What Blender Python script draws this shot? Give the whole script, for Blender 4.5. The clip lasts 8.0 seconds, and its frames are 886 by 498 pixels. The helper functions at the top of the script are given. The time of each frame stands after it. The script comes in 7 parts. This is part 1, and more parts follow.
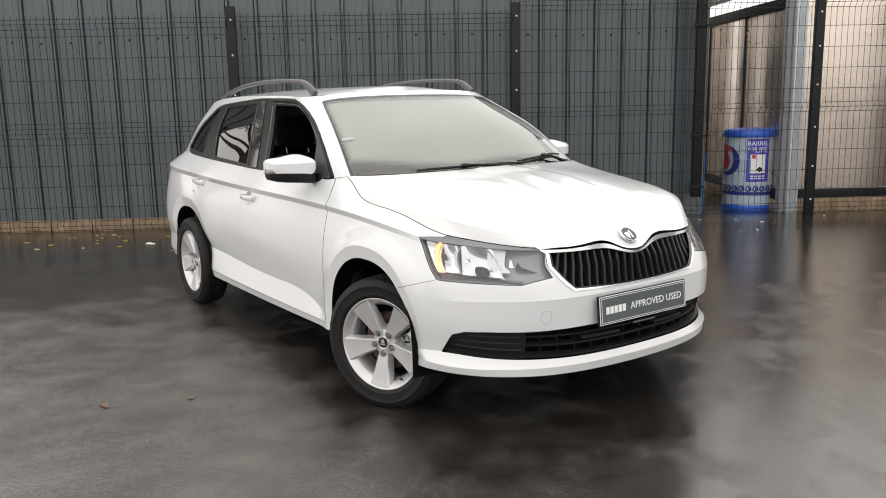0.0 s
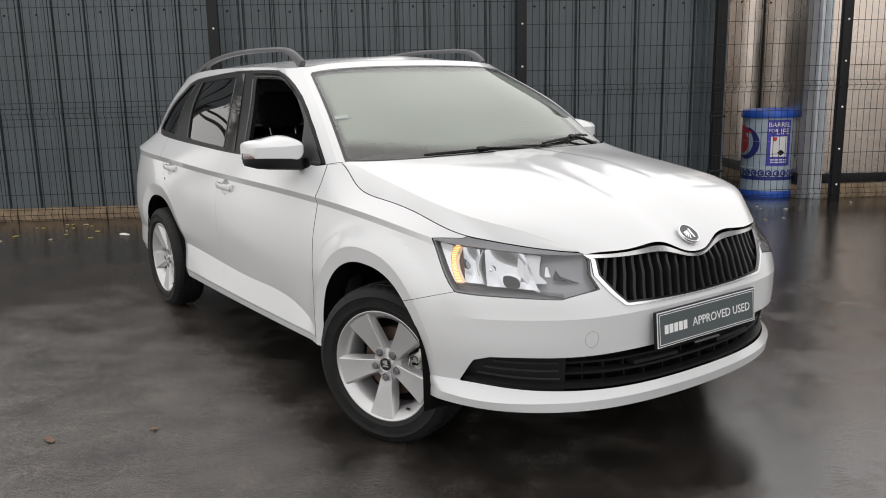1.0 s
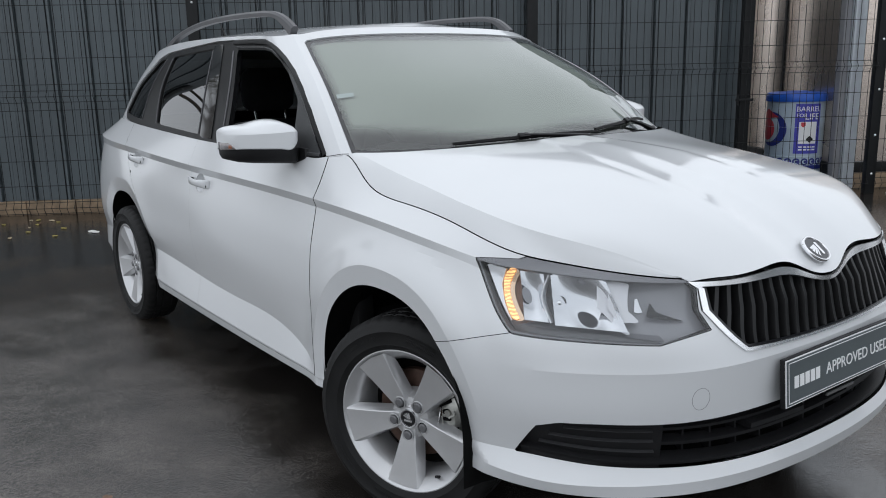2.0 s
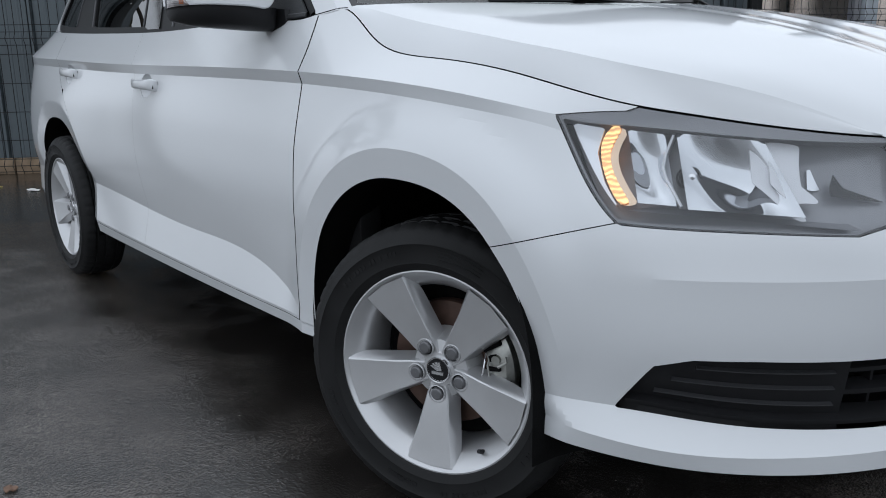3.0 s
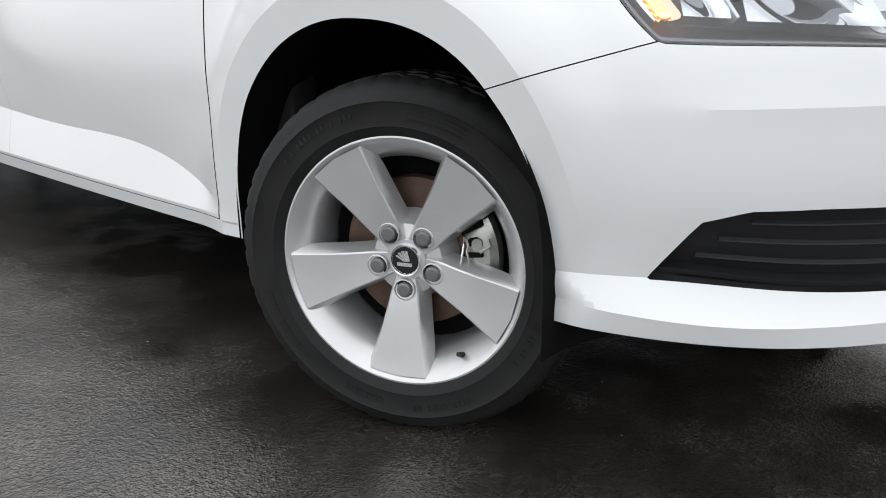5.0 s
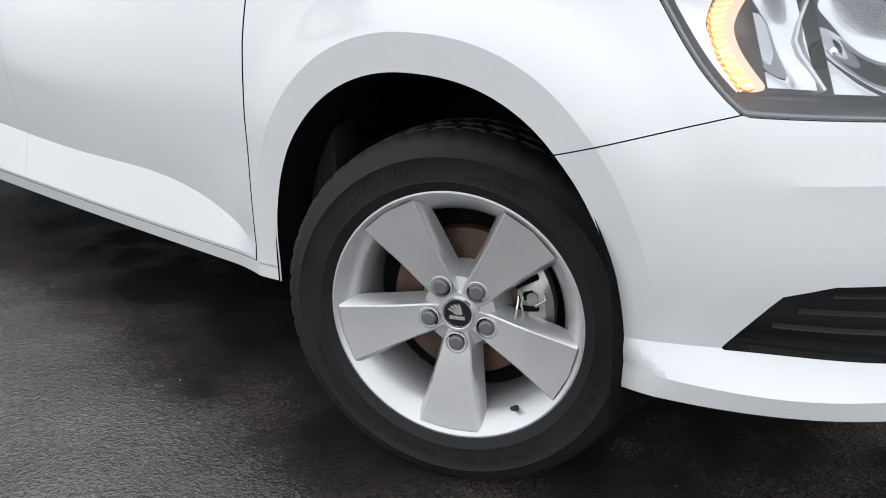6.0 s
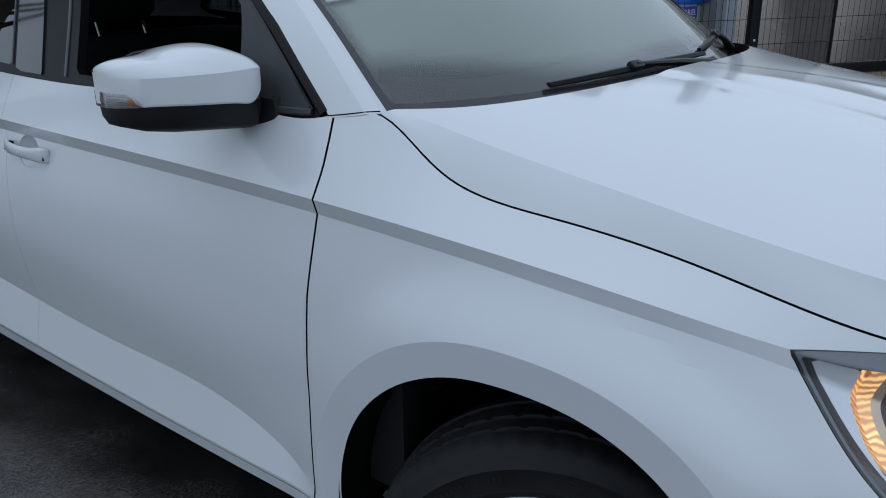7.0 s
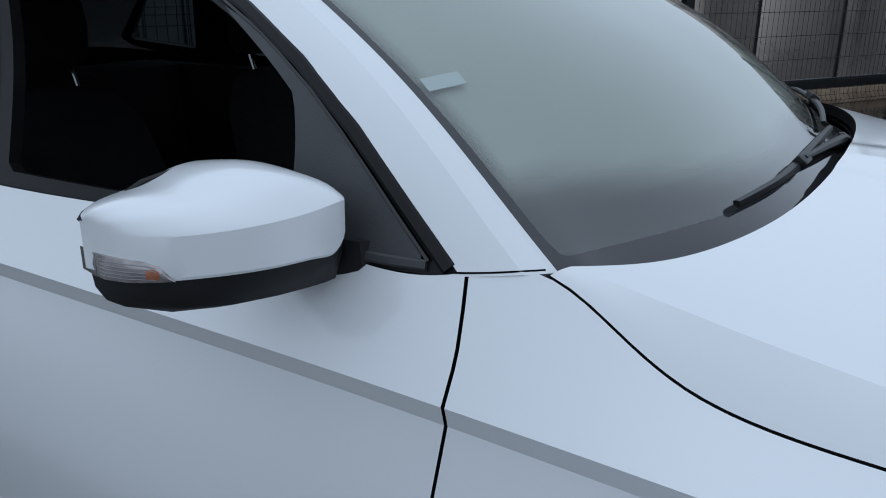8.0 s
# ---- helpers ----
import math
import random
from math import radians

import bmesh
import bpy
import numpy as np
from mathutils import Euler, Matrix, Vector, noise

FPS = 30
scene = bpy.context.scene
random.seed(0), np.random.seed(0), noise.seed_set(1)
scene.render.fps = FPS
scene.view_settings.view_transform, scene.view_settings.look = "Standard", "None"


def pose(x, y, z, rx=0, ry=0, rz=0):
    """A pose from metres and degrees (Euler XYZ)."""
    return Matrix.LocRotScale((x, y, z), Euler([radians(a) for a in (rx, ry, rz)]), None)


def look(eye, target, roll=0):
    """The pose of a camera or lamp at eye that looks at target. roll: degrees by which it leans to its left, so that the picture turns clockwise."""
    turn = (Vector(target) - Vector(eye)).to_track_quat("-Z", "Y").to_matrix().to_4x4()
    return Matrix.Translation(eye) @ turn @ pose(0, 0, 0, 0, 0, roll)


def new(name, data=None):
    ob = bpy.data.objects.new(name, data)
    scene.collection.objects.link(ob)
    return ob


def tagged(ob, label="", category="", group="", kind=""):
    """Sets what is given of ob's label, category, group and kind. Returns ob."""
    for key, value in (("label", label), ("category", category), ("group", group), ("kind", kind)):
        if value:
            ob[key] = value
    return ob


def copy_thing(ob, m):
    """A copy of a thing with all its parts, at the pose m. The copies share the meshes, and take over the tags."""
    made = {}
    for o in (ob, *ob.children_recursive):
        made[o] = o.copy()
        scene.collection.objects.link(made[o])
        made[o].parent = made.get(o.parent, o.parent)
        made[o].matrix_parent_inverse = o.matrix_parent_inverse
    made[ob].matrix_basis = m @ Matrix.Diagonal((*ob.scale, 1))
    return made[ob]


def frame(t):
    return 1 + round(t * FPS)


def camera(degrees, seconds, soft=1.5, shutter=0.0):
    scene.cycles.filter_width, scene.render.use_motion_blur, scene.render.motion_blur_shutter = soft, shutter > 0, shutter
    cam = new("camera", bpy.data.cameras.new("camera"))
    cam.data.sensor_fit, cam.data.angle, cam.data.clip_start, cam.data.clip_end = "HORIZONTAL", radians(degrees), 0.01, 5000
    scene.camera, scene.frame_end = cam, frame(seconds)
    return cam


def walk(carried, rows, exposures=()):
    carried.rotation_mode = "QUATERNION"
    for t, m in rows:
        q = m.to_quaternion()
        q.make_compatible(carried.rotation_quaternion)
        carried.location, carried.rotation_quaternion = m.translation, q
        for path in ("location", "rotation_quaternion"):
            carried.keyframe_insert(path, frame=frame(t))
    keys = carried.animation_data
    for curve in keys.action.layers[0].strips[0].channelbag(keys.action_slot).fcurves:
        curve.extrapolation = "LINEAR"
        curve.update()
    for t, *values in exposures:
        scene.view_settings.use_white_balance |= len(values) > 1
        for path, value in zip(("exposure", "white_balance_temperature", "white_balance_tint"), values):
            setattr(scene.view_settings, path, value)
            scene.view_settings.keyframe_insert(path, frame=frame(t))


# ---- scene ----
cam = camera(57.1, 8.0, 1.0)
PATH = [
    (0, (3.057, -2.551, 1.361), (1.444, -1.426, 1.001), -1.1),
    (0.5, (2.806, -2.443, 1.334), (1.208, -1.301, 0.955), -1.1),
    (1, (2.477, -2.253, 1.313), (0.882, -1.115, 0.912), -1.1),
    (2.5, (1.499, -1.836, 1.146), (-0.05, -0.653, 0.698), -1.0),
    (3, (1.223, -1.717, 0.907), (-0.294, -0.497, 0.446), -0.8),
    (3.5, (1.073, -1.647, 0.759), (-0.397, -0.378, 0.284), -0.7),
    (4, (1.011, -1.632, 0.689), (-0.407, -0.31, 0.199), -0.6),
    (4.5, (0.973, -1.654, 0.706), (-0.367, -0.274, 0.158), -0.8),
    (6, (0.82, -1.687, 0.82), (-0.445, -0.278, 0.177), -0.9),
    (6.5, (0.714, -1.716, 1.01), (-0.531, -0.293, 0.359), -1.1),
    (7, (0.541, -1.654, 1.23), (-0.647, -0.185, 0.572), -0.6),
    (7.5, (0.292, -1.532, 1.264), (-0.824, -0.006, 0.613), -0.0),
    (8, (-0.029, -1.441, 1.302), (-1.007, 0.18, 0.659), 0.3),
]
EXPOSURE = [
    (0.0, 0.60, 6800, 11), (0.5, 0.50, 6750, 11), (1.0, 0.26, 6650, 11), (1.6, 0.15, 6250, 10), (2.5, -0.2, 5800, 8), (3.0, -0.1, 5750, 8), (3.5, 0.1, 5850, 8), (4.0, 0.4, 6000, 8),
    (4.5, 0.64, 6250, 9), (6.0, 0.62, 6200, 9), (6.5, 0.23, 5800, 9), (7.0, -0.58, 5200, 6), (7.5, -0.72, 5200, 6), (8.0, -0.34, 5250, 6),
]
walk(cam, [(t, look(eye, target, roll)) for t, eye, target, roll in PATH], EXPOSURE)

# ---- light ----
world = bpy.data.worlds.new("sky")
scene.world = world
world.use_nodes = True
wn = world.node_tree
wn.nodes.clear()
sky = wn.nodes.new("ShaderNodeTexSky")
sky.sky_type = "NISHITA"
sky.sun_disc = False
sky.sun_elevation, sky.sun_rotation = radians(82), radians(222)
sky.air_density, sky.dust_density, sky.ozone_density = 1.0, 6.0, 1.0
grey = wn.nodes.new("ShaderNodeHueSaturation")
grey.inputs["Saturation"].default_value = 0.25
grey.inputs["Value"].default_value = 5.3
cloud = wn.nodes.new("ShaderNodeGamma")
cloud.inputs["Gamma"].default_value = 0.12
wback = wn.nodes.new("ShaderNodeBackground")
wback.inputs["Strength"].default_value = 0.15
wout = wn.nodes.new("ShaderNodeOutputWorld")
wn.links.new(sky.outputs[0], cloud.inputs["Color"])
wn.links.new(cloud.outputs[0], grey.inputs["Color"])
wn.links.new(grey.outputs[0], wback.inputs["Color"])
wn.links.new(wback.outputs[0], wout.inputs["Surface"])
sun = new("sun", bpy.data.lights.new("sun", "SUN"))
sun.data.energy, sun.data.angle, sun.data.color = 0.7, radians(176), (1.0, 0.98, 0.96)
sun.matrix_world = look((-0.94, -0.85, 9.0), (0, 0, 0))


# ---- materials ----
def material(name, color, rough=0.5, metal=0.0, coat=0.0, bump=0.0, scale=200.0, vary=0.0, vscale=3.0, spec=0.5, emit=0.0, ecol=None, alpha=1.0, rvary=0.0):
    m = bpy.data.materials.new(name)
    m.use_nodes = True
    nt = m.node_tree
    b = nt.nodes["Principled BSDF"]
    b.inputs["Base Color"].default_value = (*color, 1)
    b.inputs["Roughness"].default_value = rough
    b.inputs["Metallic"].default_value = metal
    b.inputs["Coat Weight"].default_value = coat
    b.inputs["Coat Roughness"].default_value = 0.085
    b.inputs["Specular IOR Level"].default_value = spec
    if emit:
        b.inputs["Emission Color"].default_value = (*(ecol or color), 1)
        b.inputs["Emission Strength"].default_value = emit
    tc = nt.nodes.new("ShaderNodeTexCoord")
    if vary or rvary:
        n = nt.nodes.new("ShaderNodeTexNoise")
        n.inputs["Scale"].default_value = vscale
        n.inputs["Detail"].default_value = 8
        nt.links.new(tc.outputs["Object"], n.inputs["Vector"])
        if vary:
            r = nt.nodes.new("ShaderNodeMapRange")
            r.inputs["To Min"].default_value, r.inputs["To Max"].default_value = 1 - vary, 1 + vary
            r.inputs["From Min"].default_value, r.inputs["From Max"].default_value = 0.3, 0.7
            nt.links.new(n.outputs["Fac"], r.inputs["Value"])
            mul = nt.nodes.new("ShaderNodeMix")
            mul.data_type, mul.blend_type = "RGBA", "MULTIPLY"
            mul.inputs[0].default_value = 1.0
            mul.inputs[6].default_value = (*color, 1)
            nt.links.new(r.outputs[0], mul.inputs[7])
            nt.links.new(mul.outputs[2], b.inputs["Base Color"])
        if rvary:
            r2 = nt.nodes.new("ShaderNodeMapRange")
            r2.inputs["From Min"].default_value, r2.inputs["From Max"].default_value = 0.3, 0.7
            r2.inputs["To Min"].default_value, r2.inputs["To Max"].default_value = max(0.02, rough - rvary), min(1, rough + rvary)
            nt.links.new(n.outputs["Fac"], r2.inputs["Value"])
            nt.links.new(r2.outputs[0], b.inputs["Roughness"])
    if bump:
        n2 = nt.nodes.new("ShaderNodeTexNoise")
        n2.inputs["Scale"].default_value = scale
        n2.inputs["Detail"].default_value = 3
        nt.links.new(tc.outputs["Object"], n2.inputs["Vector"])
        bp = nt.nodes.new("ShaderNodeBump")
        bp.inputs["Strength"].default_value = bump
        bp.inputs["Distance"].default_value = 0.002
        nt.links.new(n2.outputs["Fac"], bp.inputs["Height"])
        nt.links.new(bp.outputs[0], b.inputs["Normal"])
    return m


def glass_material(name, tint, rough=0.0, mixclear=0.6):
    """A thin pane: clear film that lets light through, with a mirror gloss on top."""
    m = bpy.data.materials.new(name)
    m.use_nodes = True
    nt = m.node_tree
    nt.nodes.clear()
    out = nt.nodes.new("ShaderNodeOutputMaterial")
    tr = nt.nodes.new("ShaderNodeBsdfTransparent")
    tr.inputs["Color"].default_value = (*tint, 1)
    gl = nt.nodes.new("ShaderNodeBsdfGlossy")
    gl.inputs["Roughness"].default_value = rough
    fr = nt.nodes.new("ShaderNodeLayerWeight")
    fr.inputs["Blend"].default_value = 0.5
    pw = nt.nodes.new("ShaderNodeMath")
    pw.operation, pw.inputs[1].default_value = "POWER", 4.0
    base = ((mixclear - 1) / (mixclear + 1)) ** 2
    ma = nt.nodes.new("ShaderNodeMath")
    ma.operation, ma.inputs[1].default_value, ma.inputs[2].default_value = "MULTIPLY_ADD", 1 - base, base
    nt.links.new(fr.outputs["Facing"], pw.inputs[0])
    nt.links.new(pw.outputs[0], ma.inputs[0])
    mx = nt.nodes.new("ShaderNodeMixShader")
    nt.links.new(ma.outputs[0], mx.inputs[0])
    nt.links.new(tr.outputs[0], mx.inputs[1])
    nt.links.new(gl.outputs[0], mx.inputs[2])
    nt.links.new(mx.outputs[0], out.inputs["Surface"])
    return m


PAINT = material("white_paint", (0.65, 0.66, 0.67), 0.35, coat=1.0, vary=0.015, vscale=1.5)
BLACK = material("black_plastic", (0.010, 0.010, 0.011), 0.5, spec=0.3, bump=0.15, scale=900, vary=0.15, vscale=20)
SATIN = material("satin_black_trim", (0.006, 0.006, 0.0065), 0.38, spec=0.2, vary=0.1, vscale=8)
GLOSSBLACK = material("gloss_black", (0.006, 0.006, 0.007), 0.12)
# panel edges are body colour; this black puts the gaps' shade into them
GAP_SHADE = material("panel_gap_shade", (0.004, 0.004, 0.004), 0.9, spec=0.1)
LINER = material("wheel_liner", (0.005, 0.005, 0.005), 0.9, spec=0.1, bump=0.5, scale=300, vary=0.3, vscale=25)
RUBBER = material("tyre_rubber", (0.0125, 0.0124, 0.0125), 0.6, spec=0.22, bump=0.25, scale=600, vary=0.25, vscale=14, rvary=0.1)
ALLOY = material("silver_alloy", (0.56, 0.56, 0.565), 0.33, metal=0.62, coat=0.5, vary=0.05, vscale=12, bump=0.04, scale=1500)
CHROME = material("chrome", (0.8, 0.8, 0.81), 0.09, metal=1.0)
STEEL = material("bare_steel", (0.42, 0.42, 0.39), 0.38, metal=0.9, bump=0.2, scale=250, vary=0.25, vscale=30)
RUST = material("rusty_disc", (0.10, 0.062, 0.048), 0.45, metal=0.55, bump=0.2, scale=200, vary=0.35, vscale=22)
FABRIC = material("dark_seat_cloth", (0.014, 0.014, 0.0155), 0.85, bump=0.4, scale=700, vary=0.2, vscale=30, spec=0.2)
CABIN = material("dark_cabin_plastic", (0.009, 0.009, 0.0095), 0.6, bump=0.04, scale=600, vary=0.1, vscale=6)
GLASS = glass_material("side_glass", (0.20, 0.22, 0.21), 0.0, 1.9)
PIANO = material("piano_black", (0.012, 0.012, 0.012), 0.05, coat=0.4, spec=0.5)
SCREEN = glass_material("windscreen_glass", (0.95, 0.985, 0.965), 0.0, 2.0)
LENS = glass_material("clear_lens", (0.92, 0.93, 0.94), 0.0, 1.7)


# ---- building helpers ----
def part(name, bm, mat, parent=None, label="", smooth=35.0):
    """Links a bmesh as one mesh object under a thing or a part."""
    me = bpy.data.meshes.new(name)
    bmesh.ops.recalc_face_normals(bm, faces=bm.faces[:])
    bm.to_mesh(me)
    bm.free()
    for one in mat if isinstance(mat, tuple) else (mat,):
        me.materials.append(one)
    if smooth:
        for p in me.polygons:
            p.use_smooth = True
        me.set_sharp_from_angle(angle=radians(smooth))
    ob = new(name, me)
    if parent is not None:
        ob.parent = parent
    if label:
        ob["label"] = label
    return ob


def box_bm(bm, x0, x1, y0, y1, z0, z1, m=None, bevel=0.0):
    made = bmesh.ops.create_cube(bm, size=1.0)["verts"]
    bmesh.ops.transform(bm, matrix=Matrix.Translation(((x0 + x1) / 2, (y0 + y1) / 2, (z0 + z1) / 2)) @ Matrix.Diagonal((x1 - x0, y1 - y0, z1 - z0, 1)), verts=made)
    if bevel:
        edges = list({e for v in made for e in v.link_edges})
        out = bmesh.ops.bevel(bm, geom=edges, offset=bevel, segments=2, affect="EDGES", profile=0.6)
        made = list({v for f in out["faces"] for v in f.verts} | {v for v in made if v.is_valid})
    if m is not None:
        bmesh.ops.transform(bm, matrix=m, verts=made)
    return made


def lathe(bm, profile, n=48, m=None, closed=False):
    """Turns a profile of (radius, height) round z."""
    rings = []
    for r, h in profile:
        ring = []
        for i in range(n):
            a = 2 * math.pi * i / n
            p = Vector((r * math.cos(a), r * math.sin(a), h))
            ring.append(bm.verts.new(m @ p if m else p))
        rings.append(ring)
    pairs = list(zip(rings, rings[1:])) + ([(rings[-1], rings[0])] if closed else [])
    for a, b in pairs:
        for i in range(n):
            j = (i + 1) % n
            bm.faces.new((a[i], a[j], b[j], b[i]))
    return rings


def tube(bm, pts, r, n=8, caps=True):
    """A round bar along a line of points; r may be a number or a list."""
    pts = [Vector(p) for p in pts]
    rings = []
    for i, p in enumerate(pts):
        d = (pts[min(i + 1, len(pts) - 1)] - pts[max(i - 1, 0)]).normalized()
        a = d.orthogonal().normalized() if i == 0 else (rings_a - d * rings_a.dot(d)).normalized()
        rings_a = a
        b = d.cross(a)
        rr = r[i] if isinstance(r, (list, tuple)) else r
        rings.append([bm.verts.new(p + (a * math.cos(2 * math.pi * k / n) + b * math.sin(2 * math.pi * k / n)) * rr) for k in range(n)])
    for p, q in zip(rings, rings[1:]):
        for k in range(n):
            bm.faces.new((p[k], p[(k + 1) % n], q[(k + 1) % n], q[k]))
    if caps:
        bm.faces.new(rings[0][::-1])
        bm.faces.new(rings[-1])


def cubic(us, ps, u):
    """Natural cubic through (us, ps), at the array u."""
    us, ps = np.array(us, float), np.array(ps, float)
    n = len(us)
    h = np.diff(us)
    A, b = np.eye(n), np.zeros((n, ps.shape[1]))
    for i in range(1, n - 1):
        A[i, i - 1 : i + 2] = h[i - 1], 2 * (h[i - 1] + h[i]), h[i]
        b[i] = 6 * ((ps[i + 1] - ps[i]) / h[i] - (ps[i] - ps[i - 1]) / h[i - 1])
    m2 = np.linalg.solve(A, b)
    k = np.clip(np.searchsorted(us, u) - 1, 0, n - 2)
    t = (u - us[k])[:, None]
    s = (us[k + 1] - u)[:, None]
    hk = h[k][:, None]
    return (m2[k] * s**3 + m2[k + 1] * t**3) / (6 * hk) + (ps[k] / hk - m2[k] * hk / 6) * s + (ps[k + 1] / hk - m2[k + 1] * hk / 6) * t


class Skin:
    """A surface lofted upwards through lines that run along the body. Each line: {u: (x, w, z)}; w is the distance from the centre."""

    def __init__(self, lines, knots, sharp, end, tweak=None, fade=(-1, 0)):
        self.u = np.linspace(0, end, 1200)
        self.v, self.end, self.sharp, self.tweak, self.fade = np.array(knots, float), end, sharp, tweak, fade
        self.rows = []
        for line in lines:
            k = sorted(line)
            us = [-q for q in k[3:0:-1] if q > 0] + k + [2 * end - q for q in k[-2:-5:-1]]
            ps = [(line[q][0], -line[q][1], line[q][2]) for q in k[3:0:-1] if q > 0] + [line[q] for q in k] + [(line[q][0], -line[q][1], line[q][2]) for q in k[-2:-5:-1]]
            self.rows.append(cubic(us, ps, self.u))
        self.rows = np.array(self.rows)

    def raw(self, u, v):
        f = min(max(u / self.end * (len(self.u) - 1), 0), len(self.u) - 1.001)
        i = int(f)
        P = self.rows[:, i] * (1 - (f - i)) + self.rows[:, i + 1] * (f - i)
        k = min(max(int(np.searchsorted(self.v, v)) - 1, 0), len(self.v) - 2)
        h = self.v[k + 1] - self.v[k]
        t = (v - self.v[k]) / h
        d = (P[k + 1] - P[k]) / h

        def slope(j):
            if j in self.sharp or j == 0 or j == len(self.v) - 1:
                return d
            a, b = self.v[j] - self.v[j - 1], self.v[j + 1] - self.v[j]
            m = ((P[j + 1] - P[j]) / b * a + (P[j] - P[j - 1]) / a * b) / (a + b)
            if j == self.fade[0]:
                t = min(max((u - self.fade[1]) / 0.20, 0), 1) ** 0.7
                m = m * (1 - t) + d * t
            return m

        m0, m1 = slope(k), slope(k + 1)
        return (2 * t**3 - 3 * t**2 + 1) * P[k] + (t**3 - 2 * t**2 + t) * h * m0 + (3 * t**2 - 2 * t**3) * P[k + 1] + (t**3 - t**2) * h * m1

    def at(self, u, v):
        x, w, z = self.raw(u, v)
        if self.tweak:
            w = self.tweak(x, w, z)
        return Vector((x, -w, z))

    def normal(self, u, v, e=0.004):
        a = self.at(min(u + e, self.end), v) - self.at(max(u - e, 0), v)
        b = self.at(u, min(v + e, self.v[-1])) - self.at(u, max(v - e, self.v[0]))
        return a.cross(b).normalized()

    def find(self, x, y, z):
        """The (u, v) nearest to a place on the right side."""
        best = None
        for u in np.linspace(0, self.end, 120):
            for v in np.linspace(self.v[0], self.v[-1], 60):
                d = (self.at(u, v) - Vector((x, y, z))).length
                if best is None or d < best[0]:
                    best = (d, u, v)
        step = 0.03
        while step > 2e-4:
            d, u, v = best
            for du, dv in ((step, 0), (-step, 0), (0, step), (0, -step)):
                q = (min(max(u + du, 0), self.end), min(max(v + dv, self.v[0]), self.v[-1]))
                dd = (self.at(*q) - Vector((x, y, z))).length
                if dd < best[0]:
                    best = (dd, *q)
            if best[0] == d:
                step /= 2
        return best[1], best[2]


def grid(us, vs):
    return [[(a, c), (b, c), (b, d), (a, d)] for a, b in zip(us, us[1:]) for c, d in zip(vs, vs[1:])]


def clip(faces, f, both=False):
    """Keeps what lies where f(u, v) >= 0; both: returns the two sides."""
    kept, rest = [], []
    cache = {}

    def val(p):
        if p not in cache:
            cache[p] = f(*p)
        return cache[p]

    for poly in faces:
        vals = [val(p) for p in poly]
        if min(vals) >= 0:
            kept.append(poly)
            continue
        if max(vals) < 0:
            rest.append(poly)
            continue
        a, b = [], []
        for (p, fp), (q, fq) in zip(zip(poly, vals), zip(poly[1:] + poly[:1], vals[1:] + vals[:1])):
            (a if fp >= 0 else b).append(p)
            if (fp >= 0) != (fq >= 0):
                lo, hi, flo, fhi = (p, q, fp, fq) if p < q else (q, p, fq, fp)
                t = flo / (flo - fhi)
                for _ in range(2):
                    m = (lo[0] + (hi[0] - lo[0]) * t, lo[1] + (hi[1] - lo[1]) * t)
                    fm = f(*m)
                    if abs(fm) < 1e-5:
                        break
                    if (fm >= 0) == (flo >= 0):
                        t = t + (1 - t) * abs(fm) / (abs(fm) + abs(fhi) + 1e-12)
                    else:
                        t = t * abs(flo) / (abs(fm) + abs(flo) + 1e-12)
                c = (round(lo[0] + (hi[0] - lo[0]) * t, 6), round(lo[1] + (hi[1] - lo[1]) * t, 6))
                a.append(c)
                b.append(c)
        if len(a) > 2:
            kept.append(a)
        if len(b) > 2:
            rest.append(b)
    return (kept, rest) if both else kept


def polygon(pts, rnd=0.0):
    """Signed distance to a closed outline in (u, v): below 0 inside; rnd rounds the corners outwards."""
    pts = [tuple(p) for p in pts]

    def f(u, v):
        d, inside = 1e9, False
        for (x0, y0), (x1, y1) in zip(pts, pts[1:] + pts[:1]):
            ex, ey = x1 - x0, y1 - y0
            t = min(max(((u - x0) * ex + (v - y0) * ey) / (ex * ex + ey * ey + 1e-12), 0), 1)
            d = min(d, math.hypot(u - x0 - t * ex, v - y0 - t * ey))
            if (y0 > v) != (y1 > v) and u < x0 + (v - y0) / (y1 - y0) * ex:
                inside = not inside
        return (-d if inside else d) - rnd

    return f


def rounded(pts, n=6):
    """A closed outline bent smoothly through its points."""
    out = []
    for i in range(len(pts)):
        p = [np.array(pts[(i + k) % len(pts)], float) for k in (-1, 0, 1, 2)]
        for q in range(n):
            t = q / n
            c = 0.5 * (2 * p[1] + (p[2] - p[0]) * t + (2 * p[0] - 5 * p[1] + 4 * p[2] - p[3]) * t * t + (3 * p[1] - p[0] - 3 * p[2] + p[3]) * t**3)
            out.append((float(c[0]), float(c[1])))
    return polygon(out)


def line_side(pts):
    """Signed distance to an open line that runs upwards in v: above 0 at greater u."""

    def f(u, v):
        d = 1e9
        for (x0, y0), (x1, y1) in zip(pts, pts[1:]):
            ex, ey = x1 - x0, y1 - y0
            t = min(max(((u - x0) * ex + (v - y0) * ey) / (ex * ex + ey * ey), 0), 1)
            d = min(d, math.hypot(u - x0 - t * ex, v - y0 - t * ey))
        uu = np.interp(v, [p[1] for p in pts], [p[0] for p in pts])
        return d if u >= uu else -d

    return f


